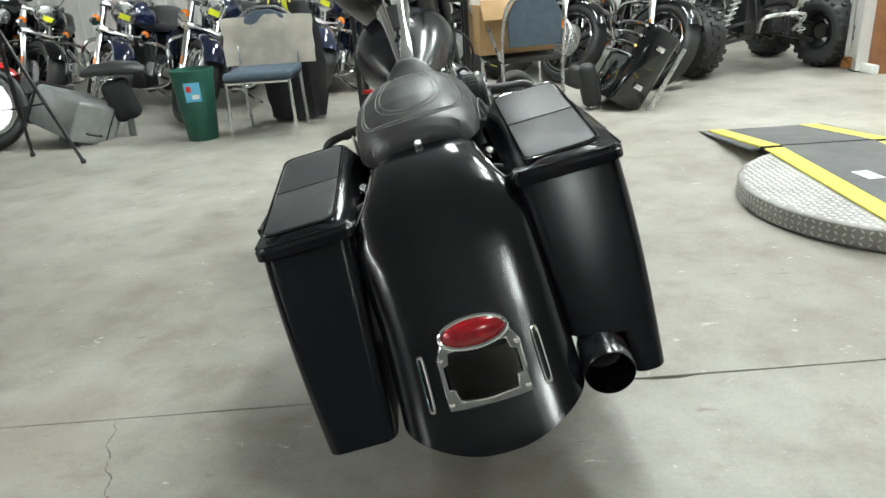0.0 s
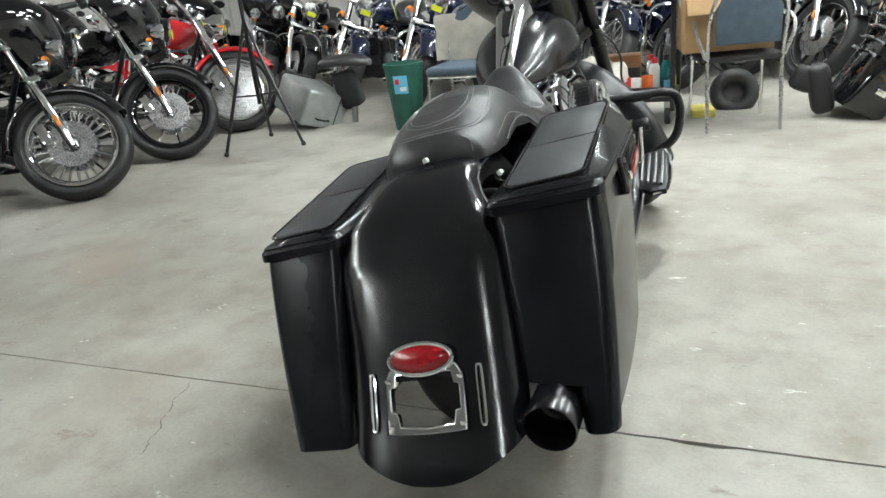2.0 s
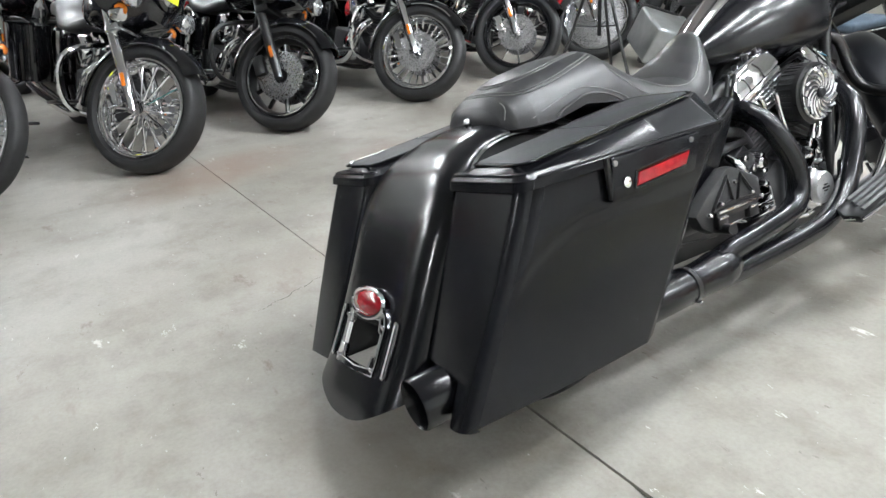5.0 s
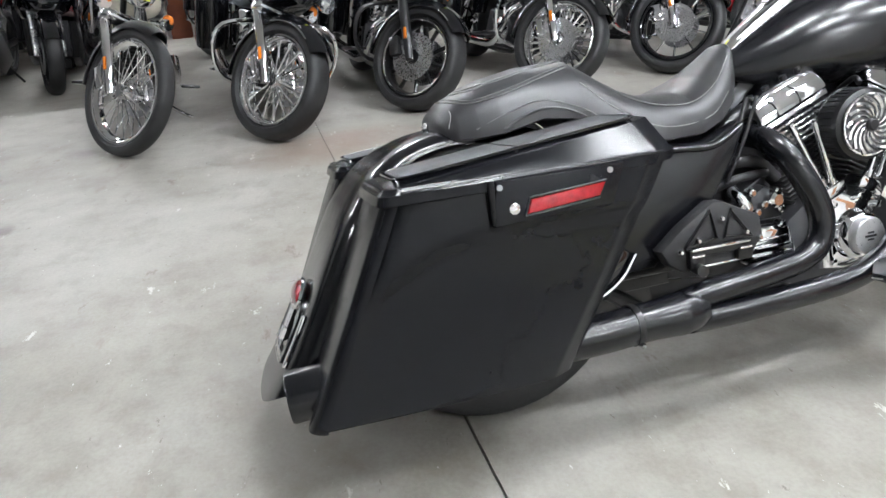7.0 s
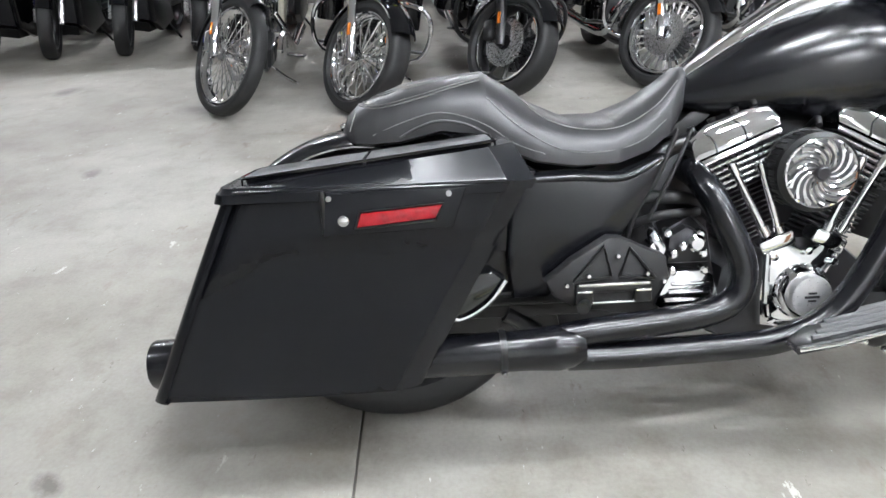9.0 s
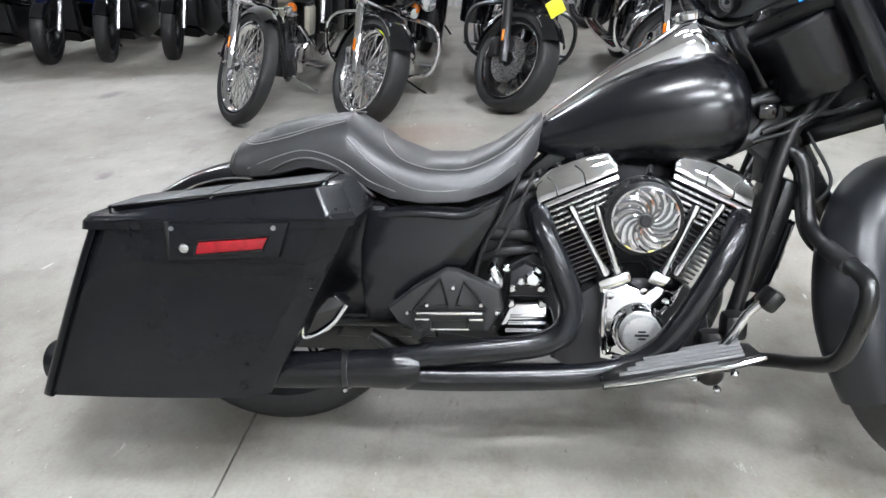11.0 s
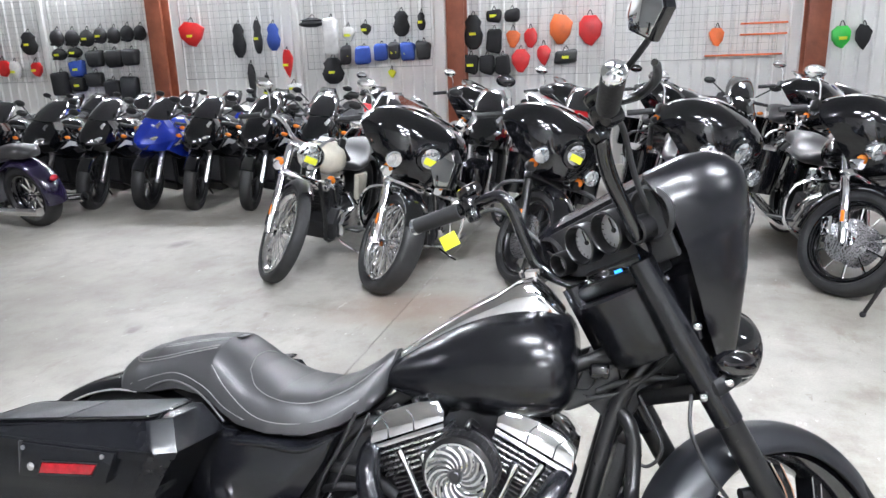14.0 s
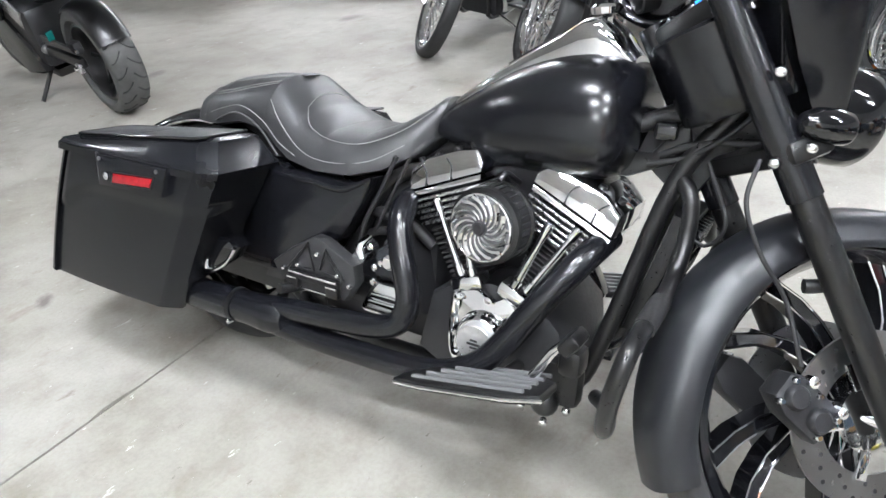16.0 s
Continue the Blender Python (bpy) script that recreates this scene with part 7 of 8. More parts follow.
def hang(c, y, z, w, h, shape):
    """A seat, bag, cover or plastic part that hangs on the grid by a hook."""
    mat_, word = GOODS[c]
    kinds = {"bag": ("luggage_bag", "soft motorcycle luggage bag", "bag"), "seat": ("hanging_seat", "spare motorcycle seat", "seat"), "plate": ("body_panel", "moulded motorcycle body panel", "body panel"), "cap": ("tank_bag", "rounded tank bag", "bag")}
    name, text, cat = kinds[shape]
    ob = thing(name, "%s %s hanging on the wall grid" % (word, text), cat, "goods on the wall", wall_at(y, z, 0.035))
    rng = random.Random(int(1000 * y + 77 * z))
    w2, h2 = w / 2, h / 2
    if shape == "seat":
        rows = [[(d * math.cos(t) * 0.06 + 0.05, s * w2 * math.sin(t), zz) for t in (2 * math.pi * k / 14 for k in range(14))] for zz, s, d in ((-h2, 0.35, 0.4), (-h2 * 0.7, 0.8, 0.9), (-0.1 * h, 1.0, 1.0), (0.15 * h, 0.72, 0.8), (h2 * 0.6, 0.85, 0.9), (h2, 0.4, 0.5))]
        bm = loft(rows)
    elif shape == "plate":
        pts = [(-w2, h2 * 0.5), (-w2 * 0.5, h2), (w2 * 0.45, h2 * 0.95), (w2, h2 * 0.45), (w2 * 0.8, -h2 * 0.3), (w2 * 0.2, -h2), (-w2 * 0.35, -h2 * 0.85), (-w2 * 0.9, -h2 * 0.2)]
        bm = slab([(a * rng.uniform(0.85, 1.1), b * rng.uniform(0.85, 1.1)) for a, b in pts], 0.0, 0.06, 0.02)
    elif shape == "cap":
        bm = ball(1.0, (0.06, 0, 0), (0.065, w2, h2), u=16, v=10)
        rbox((0.03, w * 0.85, h * 0.16), (0.09, 0, -h2 * 0.72), 0.012, bm=bm)
    else:
        bm = rbox((0.13, w, h), (0.07, 0, 0), 0.045, seg=3)
        for v in bm.verts:
            v.co += Vector((noise.noise(v.co * 9 + Vector((y, z, 0))), noise.noise(v.co * 8 + Vector((z, 3, y))), noise.noise(v.co * 8 + Vector((5, y, z))))) * 0.03
    part("body", bm, mat_, ob)
    part("strap", tube([(0.05, -w2 * 0.3, h2 * 0.8), (0.02, 0, h2 + 0.05), (0.05, w2 * 0.3, h2 * 0.8)], 0.006, seg=5), BLACK, ob)
    if rng.random() < 0.5:
        part("label_tag", rbox((0.002, min(0.09, w * 0.5), 0.035), (0.135 if shape in ("bag", "cap") else 0.115, 0, -h2 * 0.1), 0), TAG, ob)


for row in ((("k", -6.67, 1.79, 0.42, 0.39, "bag"), ("k", -5.86, 1.88, 0.32, 0.34, "seat"), ("r", -6.43, 1.52, 0.30, 0.28, "plate"), ("w", -6.20, 1.48, 0.22, 0.30, "plate"), ("r", -5.81, 1.49, 0.21, 0.26, "plate")),
            (("g", -5.33, 1.94, 0.25, 0.25, "cap"), ("g", -5.06, 1.93, 0.25, 0.25, "cap"), ("k", -4.80, 1.92, 0.25, 0.25, "cap"), ("g", -4.56, 1.95, 0.22, 0.24, "cap"), ("g", -4.33, 1.94, 0.22, 0.24, "cap"), ("k", -4.10, 1.96, 0.22, 0.24, "cap"), ("k", -3.88, 1.96, 0.20, 0.22, "cap")),
            (("k", -5.33, 1.70, 0.26, 0.18, "cap"), ("k", -5.05, 1.72, 0.26, 0.16, "cap"), ("k", -4.71, 1.62, 0.28, 0.25, "bag"), ("k", -4.38, 1.61, 0.28, 0.25, "bag"), ("g", -4.08, 1.62, 0.26, 0.23, "bag"), ("b", -5.04, 1.48, 0.26, 0.25, "bag"), ("k", -5.38, 1.26, 0.30, 0.36, "bag"), ("k", -5.06, 1.24, 0.26, 0.21, "bag"), ("g", -4.76, 1.31, 0.30, 0.22, "bag"), ("k", -4.47, 1.18, 0.26, 0.25, "bag"), ("k", -4.17, 1.16, 0.30, 0.35, "bag")),
            (("r", -3.04, 1.90, 0.39, 0.38, "plate"), ("k", -2.29, 1.79, 0.21, 0.47, "seat"), ("k", -1.99, 1.83, 0.14, 0.46, "seat"), ("b", -1.75, 1.82, 0.21, 0.37, "seat"), ("g", -2.15, 1.21, 0.12, 0.52, "plate"), ("r", -1.57, 1.45, 0.16, 0.37, "plate"), ("k", -1.92, 1.07, 0.12, 0.44, "plate"), ("w", -1.50, 1.11, 0.25, 0.14, "plate")),
            (("k", -1.15, 1.99, 0.40, 0.12, "seat"), ("w", -0.87, 1.80, 0.20, 0.50, "bag"), ("k", -0.88, 1.33, 0.34, 0.36, "seat"), ("w", -0.62, 1.81, 0.18, 0.22, "plate"), ("k", -0.66, 1.53, 0.16, 0.24, "bag"), ("b", -0.41, 1.52, 0.22, 0.23, "bag"), ("k", -0.37, 1.87, 0.15, 0.16, "plate"), ("b", -0.15, 1.55, 0.19, 0.22, "bag"), ("k", 0.04, 1.56, 0.16, 0.22, "bag"), ("b", 0.23, 1.55, 0.19, 0.24, "bag"), ("k", 0.45, 1.56, 0.19, 0.24, "bag"), ("k", 0.15, 1.92, 0.24, 0.33, "seat"), ("k", 0.43, 1.94, 0.12, 0.23, "seat"), ("y", -0.02, 1.27, 0.11, 0.11, "plate")),
            (("k", 1.14, 1.77, 0.27, 0.44, "seat"), ("k", 1.42, 1.65, 0.20, 0.30, "bag"), ("o", 1.67, 1.67, 0.20, 0.25, "plate"), ("r", 1.90, 1.66, 0.20, 0.27, "plate"), ("o", 2.29, 1.75, 0.31, 0.40, "plate"), ("r", 2.66, 1.73, 0.32, 0.41, "plate"), ("k", 1.10, 1.36, 0.19, 0.25, "bag"), ("k", 1.32, 1.35, 0.19, 0.25, "bag"), ("k", 1.53, 1.34, 0.19, 0.26, "bag"), ("r", 1.77, 1.38, 0.24, 0.30, "plate"), ("r", 2.07, 1.45, 0.19, 0.27, "plate"), ("g", 2.36, 1.42, 0.30, 0.17, "bag"), ("k", 1.42, 1.97, 0.19, 0.14, "bag"), ("k", 1.66, 1.97, 0.19, 0.14, "bag")),
            (("o", 4.21, 1.59, 0.20, 0.24, "plate"), ("n", 5.62, 1.54, 0.24, 0.28, "plate"), ("k", 5.86, 1.53, 0.18, 0.28, "plate"))):
    for item in row:
        hang(*item)
rack = thing("tool_rail", "orange metal rails on the wall grid", "rail", m=wall_at(4.7, 1.5, 0.03))
for z, a, b in ((0.24, -0.22, 0.32), (0.11, -0.22, 0.32), (-0.13, -0.62, 0.28)):
    part("rail", rbox((0.03, b - a, 0.022), (0.02, (a + b) / 2, z), 0.004), ORANGEPLASTIC, rack)
for yk, name in ((-5.62, "trim_strip"), (-1.42, "trim_strip")):
    tagged(part(name, rbox((0.05, 0.07, TOP), (0.02, 0, TOP / 2), 0.004), WALLWHITE), "white vertical wall trim", "trim", kind="structure").matrix_world = wall_at(yk, 0)


# ---- the north side ----
def stack_chair(label, m, arms=False):
    c = thing("chair", label, "chair", "steel frame chairs", m @ Matrix.Diagonal((1, 1, 0.89, 1)))
    for sx in (-1, 1):
        part("front_leg", tube([(sx * 0.215, -0.21, 0.0), (sx * 0.205, -0.19, 0.43)], 0.011, seg=10), CHROME, c)
        part("back_post", tube([(sx * 0.20, 0.25, 0.0), (sx * 0.20, 0.20, 0.43), (sx * 0.20, 0.24, 0.70), (sx * 0.17, 0.265, 0.84), (sx * 0.08, 0.275, 0.90), (0, 0.277, 0.91)], 0.011, seg=10), BRUSHED, c)
        part("side_rail", tube([(sx * 0.205, -0.19, 0.42), (sx * 0.20, 0.20, 0.42)], 0.010, seg=8), CHROME, c)
    part("front_rail", tube([(-0.205, -0.19, 0.42), (0.205, -0.19, 0.42)], 0.011, seg=8), CHROME, c)
    if arms:
        part("seat", rbox((0.44, 0.42, 0.035), (0, 0.0, 0.455), 0.012, seg=3), PLASTIC, c, "thin black seat")
        for sx in (-1, 1):
            part("arm_loop", tube([(sx * 0.20, 0.20, 0.44), (sx * 0.255, 0.19, 0.60), (sx * 0.262, 0.12, 0.69), (sx * 0.260, -0.10, 0.69), (sx * 0.25, -0.17, 0.60), (sx * 0.21, -0.19, 0.43)], 0.011, seg=8), BRUSHED, c)
    else:
        part("seat", rbox((0.44, 0.42, 0.06), (0, 0.0, 0.462), 0.024, seg=3), CHAIRBLUE, c, "slate blue padded seat")
    bm = slab([(-0.17, 0.55), (0.17, 0.55), (0.175, 0.76), (0.13, 0.85), (0.05, 0.885), (-0.05, 0.885), (-0.13, 0.85), (-0.175, 0.76)], 0.225, 0.262, 0.012, "Y")
    part("backrest", bm, CHAIRBLUE, c, "slate blue padded backrest")
    return c


stack_chair("steel frame chair with slate blue padded seat", pose(-1.27, 4.90, 0, 0, 0, 3))
# cloth draped over the back of the first chair, and the black cover behind it
cl = thing("beige_cloth", "beige cloth draped over the chair back", "cloth", m=pose(-1.27, 4.90, 0, 0, 0, 3) @ Matrix.Diagonal((1, 1, 0.89, 1)))
bm = bmesh.new()
vs = {}
for i in range(25):
    for j in range(15):
        u, v = i / 24, j / 14
        x = -0.30 + 0.62 * u + 0.012 * noise.noise((u * 5, v * 4, 1))
        z = 0.49 + 0.345 * v + 0.02 * math.sin(u * 3.1) * v + 0.010 * noise.noise((u * 6, 2, 3))
        vs[i, j] = bm.verts.new((x, 0.200 + 0.022 * v + 0.018 * noise.noise((u * 4.5, v * 2.5, 0)), z))
for i in range(24):
    for j in range(14):
        bm.faces.new((vs[i, j], vs[i + 1, j], vs[i + 1, j + 1], vs[i, j + 1]))
bmesh.ops.solidify(bm, geom=bm.faces[:], thickness=0.006)
part("cloth", bm, CLOTH, cl)

cov = thing("black_cover", "black fabric cover hanging over a stand", "cover", m=pose(-1.20, 5.36, 0) @ Matrix.Diagonal((0.62, 0.6, 0.84, 1)))
rows = []
for z, w, d in ((0.02, 0.30, 0.16), (0.2, 0.34, 0.2), (0.5, 0.36, 0.22), (0.8, 0.34, 0.2), (0.98, 0.26, 0.16), (1.03, 0.1, 0.07)):
    rows.append([(w * math.cos(t) * (1 + 0.14 * math.sin(5 * t + z * 4)), d * math.sin(t) * (1 + 0.18 * math.sin(7 * t)), z) for t in (2 * math.pi * k / 40 for k in range(40))])
part("fabric", loft(rows), BLACKCLOTH, cov)
for k in range(3):
    part("yellow_strap", tube([(-0.12 + 0.12 * k, -0.19, 0.98), (-0.10 + 0.12 * k, -0.14, 1.04), (-0.08 + 0.12 * k, 0.02, 1.06)], 0.011, seg=6), YELLOW, cov)

bin_ = thing("waste_bin", "dark green plastic waste bin with a label", "waste bin", m=pose(-1.74, 4.86, 0, 0, 0, 10) @ Matrix.Diagonal((0.78, 0.78, 0.73, 1)))
part("bin_body", lathe([(0.0001, 0.004), (0.125, 0.0), (0.128, 0.01), (0.175, 0.60), (0.182, 0.60), (0.184, 0.635), (0.172, 0.638), (0.166, 0.60), (0.120, 0.02), (0.0001, 0.018)], 32, axis="Z"), BINGREEN, bin_)
lab = part("bin_label", rbox((0.13, 0.004, 0.17), (0, 0, 0), 0.001), SKYBLUE, bin_, "pale blue paper label", m=Matrix.Translation((0.015, -0.164, 0.45)) @ Matrix.Rotation(radians(4.6), 4, "X"))
bm = rbox((0.06, 0.003, 0.04), (0.02, -0.0025, -0.04), 0)
part("label_print", bm, PAPER, lab, m=Matrix.Translation((0.015, -0.164, 0.45)) @ Matrix.Rotation(radians(4.6), 4, "X"))
part("label_spot", rbox((0.04, 0.003, 0.05), (-0.03, -0.0025, 0.03), 0), REDPLASTIC, lab, m=Matrix.Translation((0.015, -0.164, 0.45)) @ Matrix.Rotation(radians(4.6), 4, "X"))

case = thing("silver_case", "silver metal pannier case tipped against a seat on the floor", "pannier", m=Matrix.Translation((-2.70, 4.86, 0.225)) @ Matrix.Rotation(radians(-27), 4, Vector((0.45, -0.89, 0))) @ Matrix(((-0.936, 0, 0.352, 0), (0.352, 0, 0.936, 0), (0, 1, 0, 0), (0, 0, 0, 1))) @ Matrix.Diagonal((0.9, 1.08, 0.98, 1)))
part("shell", rbox((0.46, 0.26, 0.34), (0, 0, 0.10), 0.025, seg=3), SILVERCASE, case)
part("lid", rbox((0.47, 0.27, 0.07), (0, 0, 0.285), 0.02), SILVERCASE, case)
for sx in (-0.12, 0.12):
    part("clasp", rbox((0.03, 0.015, 0.06), (sx, -0.14, 0.25), 0.004), CHROME, case)
part("corner_guard", rbox((0.06, 0.28, 0.30), (0.225, 0, 0.08), 0.02), BLACK, case)
for z in (-0.04, 0.22):
    part("foot", rbox((0.06, 0.035, 0.05), (-0.15, -0.132, z), 0.01), RUBBER, case)
part("carry_handle", tube([(-0.232, -0.06, 0.05), (-0.262, -0.06, 0.06), (-0.262, -0.06, 0.16), (-0.232, -0.06, 0.17)], 0.006, seg=8), BLACK, case)
part("seam_strip", rbox((0.006, 0.25, 0.008), (-0.232, 0, 0.235), 0.002), BLACK, case)
spare = thing("spare_seat", "black motorcycle seat and soft bag behind the case", "seat", m=pose(-2.40, 5.10, 0.0, 0, 0, 20) @ Matrix.Scale(0.85, 4))
part("soft_bag", rbox((0.22, 0.20, 0.34), (0.02, 0, 0.30), 0.06, Matrix.Rotation(radians(-14), 4, "Y"), seg=3), BLACKCLOTH, spare)
part("cushion", loft([super_ring(w, t, z, y, 18) for y, w, t, z in ((-0.26, 0.05, 0.55, 0.50), (-0.18, 0.12, 0.60, 0.50), (0.0, 0.14, 0.62, 0.51), (0.16, 0.11, 0.60, 0.50), (0.24, 0.05, 0.56, 0.50))]), LEATHER, spare, m=Matrix.Rotation(radians(80), 4, "Z"))
part("bracket", tube([(0.05, -0.05, 0.0), (0.06, -0.04, 0.18)], 0.03), STEEL, spare)

tri = thing("tripod", "black folding tripod stand on the floor", "tripod")
feet = [(-2.71, 3.99), (-2.305, 4.325), (-2.80, 4.59)]
cx, cyy = sum(f[0] for f in feet) / 3, sum(f[1] for f in feet) / 3
for fx, fy in feet:
    leg = part("leg", tube([(fx, fy, 0.012), (fx + (cx - fx) * 0.5, fy + (cyy - fy) * 0.5, 0.42), (cx, cyy, 0.86)], 0.011, seg=8, smooth=False), BLACK, tri)
    part("rubber_foot", ball(0.018, (fx, fy, 0.014), u=10, v=6), RUBBER, leg)
    part("brace", tube([(fx + (cx - fx) * 0.45, fy + (cyy - fy) * 0.45, 0.38), (cx, cyy, 0.36)], 0.006, seg=6), BLACK, tri)
part("column", tube([(cx, cyy, 0.30), (cx, cyy, 1.05)], 0.014, seg=10), BLACK, tri)
part("head", rbox((0.12, 0.10, 0.06), (cx, cyy, 1.07), 0.015), BLACK, tri)

stack_chair("steel frame armchair with slate blue backrest", pose(0.43, 4.97, 0, 0, 0, 198), True)
box = thing("cardboard_box", "open brown cardboard box on the chair", "box", m=pose(0.36, 4.98, 0.444, 0, 0, 16))
for sx in (-1, 1):
    part("side_wall", rbox((0.006, 0.30, 0.30), (sx * 0.24, 0, 0.15), 0.001), CARDBOARD, box)
    part("end_wall", rbox((0.48, 0.006, 0.30), (0, sx * 0.15, 0.15), 0.001), CARDBOARD, box)
    part("flap", rbox((0.48, 0.13, 0.005), (0, sx * 0.20, 0.27), 0.001, Matrix.Rotation(radians(-62 * sx), 4, "X")), CARDBOARD, box)
part("base", rbox((0.48, 0.30, 0.006), (0, 0, 0.003), 0.001), CARDBOARD, box)
bag = thing("plastic_bag", "crumpled white plastic bag in the box", "bag", m=pose(0.34, 5.0, 0.61, 0, 0, 0))
bm = ball(0.2, (0, 0, 0.12), (1.1, 0.65, 0.75), u=28, v=18)
for v in bm.verts:
    v.co += Vector((noise.noise(v.co * 11), noise.noise(v.co * 12 + Vector((4, 0, 0))), noise.noise(v.co * 11 + Vector((0, 7, 0))))) * 0.045
part("bag_skin", bm, BAGPLASTIC, bag)
part("green_knot", slab([(-0.05, 0), (0.0, 0.05), (0.05, 0.01), (0.02, -0.05), (-0.03, -0.04)], -0.16, -0.15, 0.003, "Y"), GREENPLASTIC, bag)

# tool cart with a lower shelf full of clutter
cart = thing("tool_cart", "black tool cart with cluttered shelf on castors", "tool cart", m=pose(-0.29, 5.12, 0, 0, 0, 4))
for z in (0.16, 0.78):
    part("shelf", rbox((0.74, 0.46, 0.03), (0, 0, z), 0.006), BLACK, cart)
    for sy in (-1, 1):
        part("shelf_lip", rbox((0.74, 0.012, 0.09), (0, sy * 0.23, z + 0.03), 0.004), BLACK, cart)
for sx in (-1, 1):
    for sy in (-1, 1):
        part("post", rbox((0.03, 0.03, 0.86), (sx * 0.36, sy * 0.22, 0.52), 0.004), BLACK, cart)
        cas = part("castor", lathe([(0.0001, -0.015), (0.052, -0.015), (0.055, -0.01), (0.055, 0.01), (0.052, 0.015), (0.0001, 0.015)], 20, m=Matrix.Translation((sx * 0.33, sy * 0.20, 0.055))), RUBBER, cart)
        part("castor_hub", lathe([(0.032, 0.014), (0.03, 0.019), (0.0001, 0.02)], 16, m=Matrix.Translation((sx * 0.33, sy * 0.20, 0.055))), BRUSHED, cas)
        part("castor_fork", rbox((0.045, 0.04, 0.06), (sx * 0.33, sy * 0.20, 0.12), 0.008), STEEL, cas)
part("shelf_edge", rbox((0.36, 0.012, 0.035), (0.16, -0.242, 0.20), 0.003), PAPER, cart)


def clutter(name, label, cat, bm, mat_, x, y, z, rz=0):
    ob = thing(name, label, cat, "clutter on the cart", pose(-0.29, 5.12, 0, 0, 0, 4) @ pose(x, y, z, 0, 0, rz))
    part("body", bm, mat_, ob)
    return ob


def crumple(r, scale, amp, seed):
    bm = ball(r, (0, 0, r * scale[2]), scale, u=22, v=14)
    for v in bm.verts:
        v.co += Vector((noise.noise(v.co * 13 + Vector((seed, 0, 0))), noise.noise(v.co * 14 + Vector((0, seed, 0))), 0.6 * noise.noise(v.co * 13 + Vector((0, 0, seed))))) * amp
    return bm


clutter("rag_heap", "heap of dirty white rags on the cart shelf", "rags", crumple(0.16, (1.2, 0.8, 0.75), 0.06, 3), CLOTH, -0.12, -0.12, 0.18)
clutter("red_rag", "red shop rag on the cart shelf", "rag", crumple(0.07, (1.2, 0.8, 0.8), 0.03, 5), REDPLASTIC, 0.09, -0.12, 0.18)
clutter("blue_rag", "blue shop rag on the cart shelf", "rag", crumple(0.09, (1.2, 0.8, 0.5), 0.03, 9), BLUECLOTH, 0.02, 0.05, 0.18)
clutter("brown_carton", "brown carton on the cart shelf", "carton", rbox((0.26, 0.16, 0.22), (0, 0, 0.11), 0.006), WOOD, 0.0, 0.13, 0.178, 8)
for k, (x, y, m_, cap, text) in enumerate(((0.24, -0.10, PAPER, REDPLASTIC, "white"), (0.30, 0.02, TEAL, BLACK, "teal"), (0.20, 0.05, BRUSHED, REDPLASTIC, "silver"), (-0.30, 0.10, SKYBLUE, PAPER, "pale blue"))):
    b = clutter("spray_can", "%s spray can on the cart shelf" % text, "can", lathe([(0.0001, 0), (0.032, 0), (0.033, 0.006), (0.033, 0.16), (0.02, 0.185), (0.0001, 0.186)], 18, axis="Z"), m_, x, y, 0.178)
    part("cap", lathe([(0.018, 0.185), (0.018, 0.22), (0.0001, 0.222)], 14, axis="Z"), cap, b)
for k, (x, y, m_, text) in enumerate(((-0.22, -0.05, SKYBLUE, "pale blue"), (-0.10, -0.08, CREAM, "pale yellow"), (0.05, 0.0, PAPER, "white"), (0.22, -0.06, REDPLASTIC, "red"))):
    b = clutter("bottle", "%s plastic bottle on the cart top" % text, "bottle", lathe([(0.0001, 0), (0.04, 0), (0.042, 0.01), (0.042, 0.17), (0.018, 0.21), (0.018, 0.235), (0.0001, 0.236)], 18, axis="Z"), m_, x, y, 0.798)
    part("cap", lathe([(0.021, 0.225), (0.021, 0.255), (0.0001, 0.256)], 14, axis="Z"), WHITEPAINT, b)
rng = random.Random(21)
for k, (x, y, text, mat_) in enumerate(((-0.32, -0.16, "red", REDPLASTIC), (-0.26, 0.02, "black", BLACK), (0.14, -0.18, "white", PAPER), (0.20, -0.15, "orange", ORANGEPLASTIC), (0.33, -0.12, "blue", SKYBLUE), (0.10, -0.02, "black", PLASTIC), (0.16, 0.12, "teal", TEAL), (0.31, 0.13, "yellow", YELLOW), (-0.20, -0.19, "silver", BRUSHED), (0.05, -0.19, "brown", CARDBOARD))):
    h = rng.uniform(0.05, 0.17)
    clutter("small_box", "%s small carton on the cart shelf" % text, "carton", rbox((rng.uniform(0.05, 0.09), rng.uniform(0.04, 0.07), h), (0, 0, h / 2), 0.004), mat_, x, y, 0.178, rng.uniform(-40, 40))
clutter("parts_tray", "yellow parts tray under the cart", "tray", rbox((0.14, 0.20, 0.05), (0, 0, 0.025), 0.01), YELLOW, 0.52, 0.05, 0.001, 10)
fun = thing("inner_tube", "black rubber part lying under the chair", "rubber part", m=pose(0.40, 5.42, 0.10, 75, 0, 10))
part("rubber", lathe([(0.11 + 0.045 * math.cos(t), 0.05 * math.sin(t)) for t in (2 * math.pi * k / 12 for k in range(13))], 32, axis="Z"), RUBBER, fun)

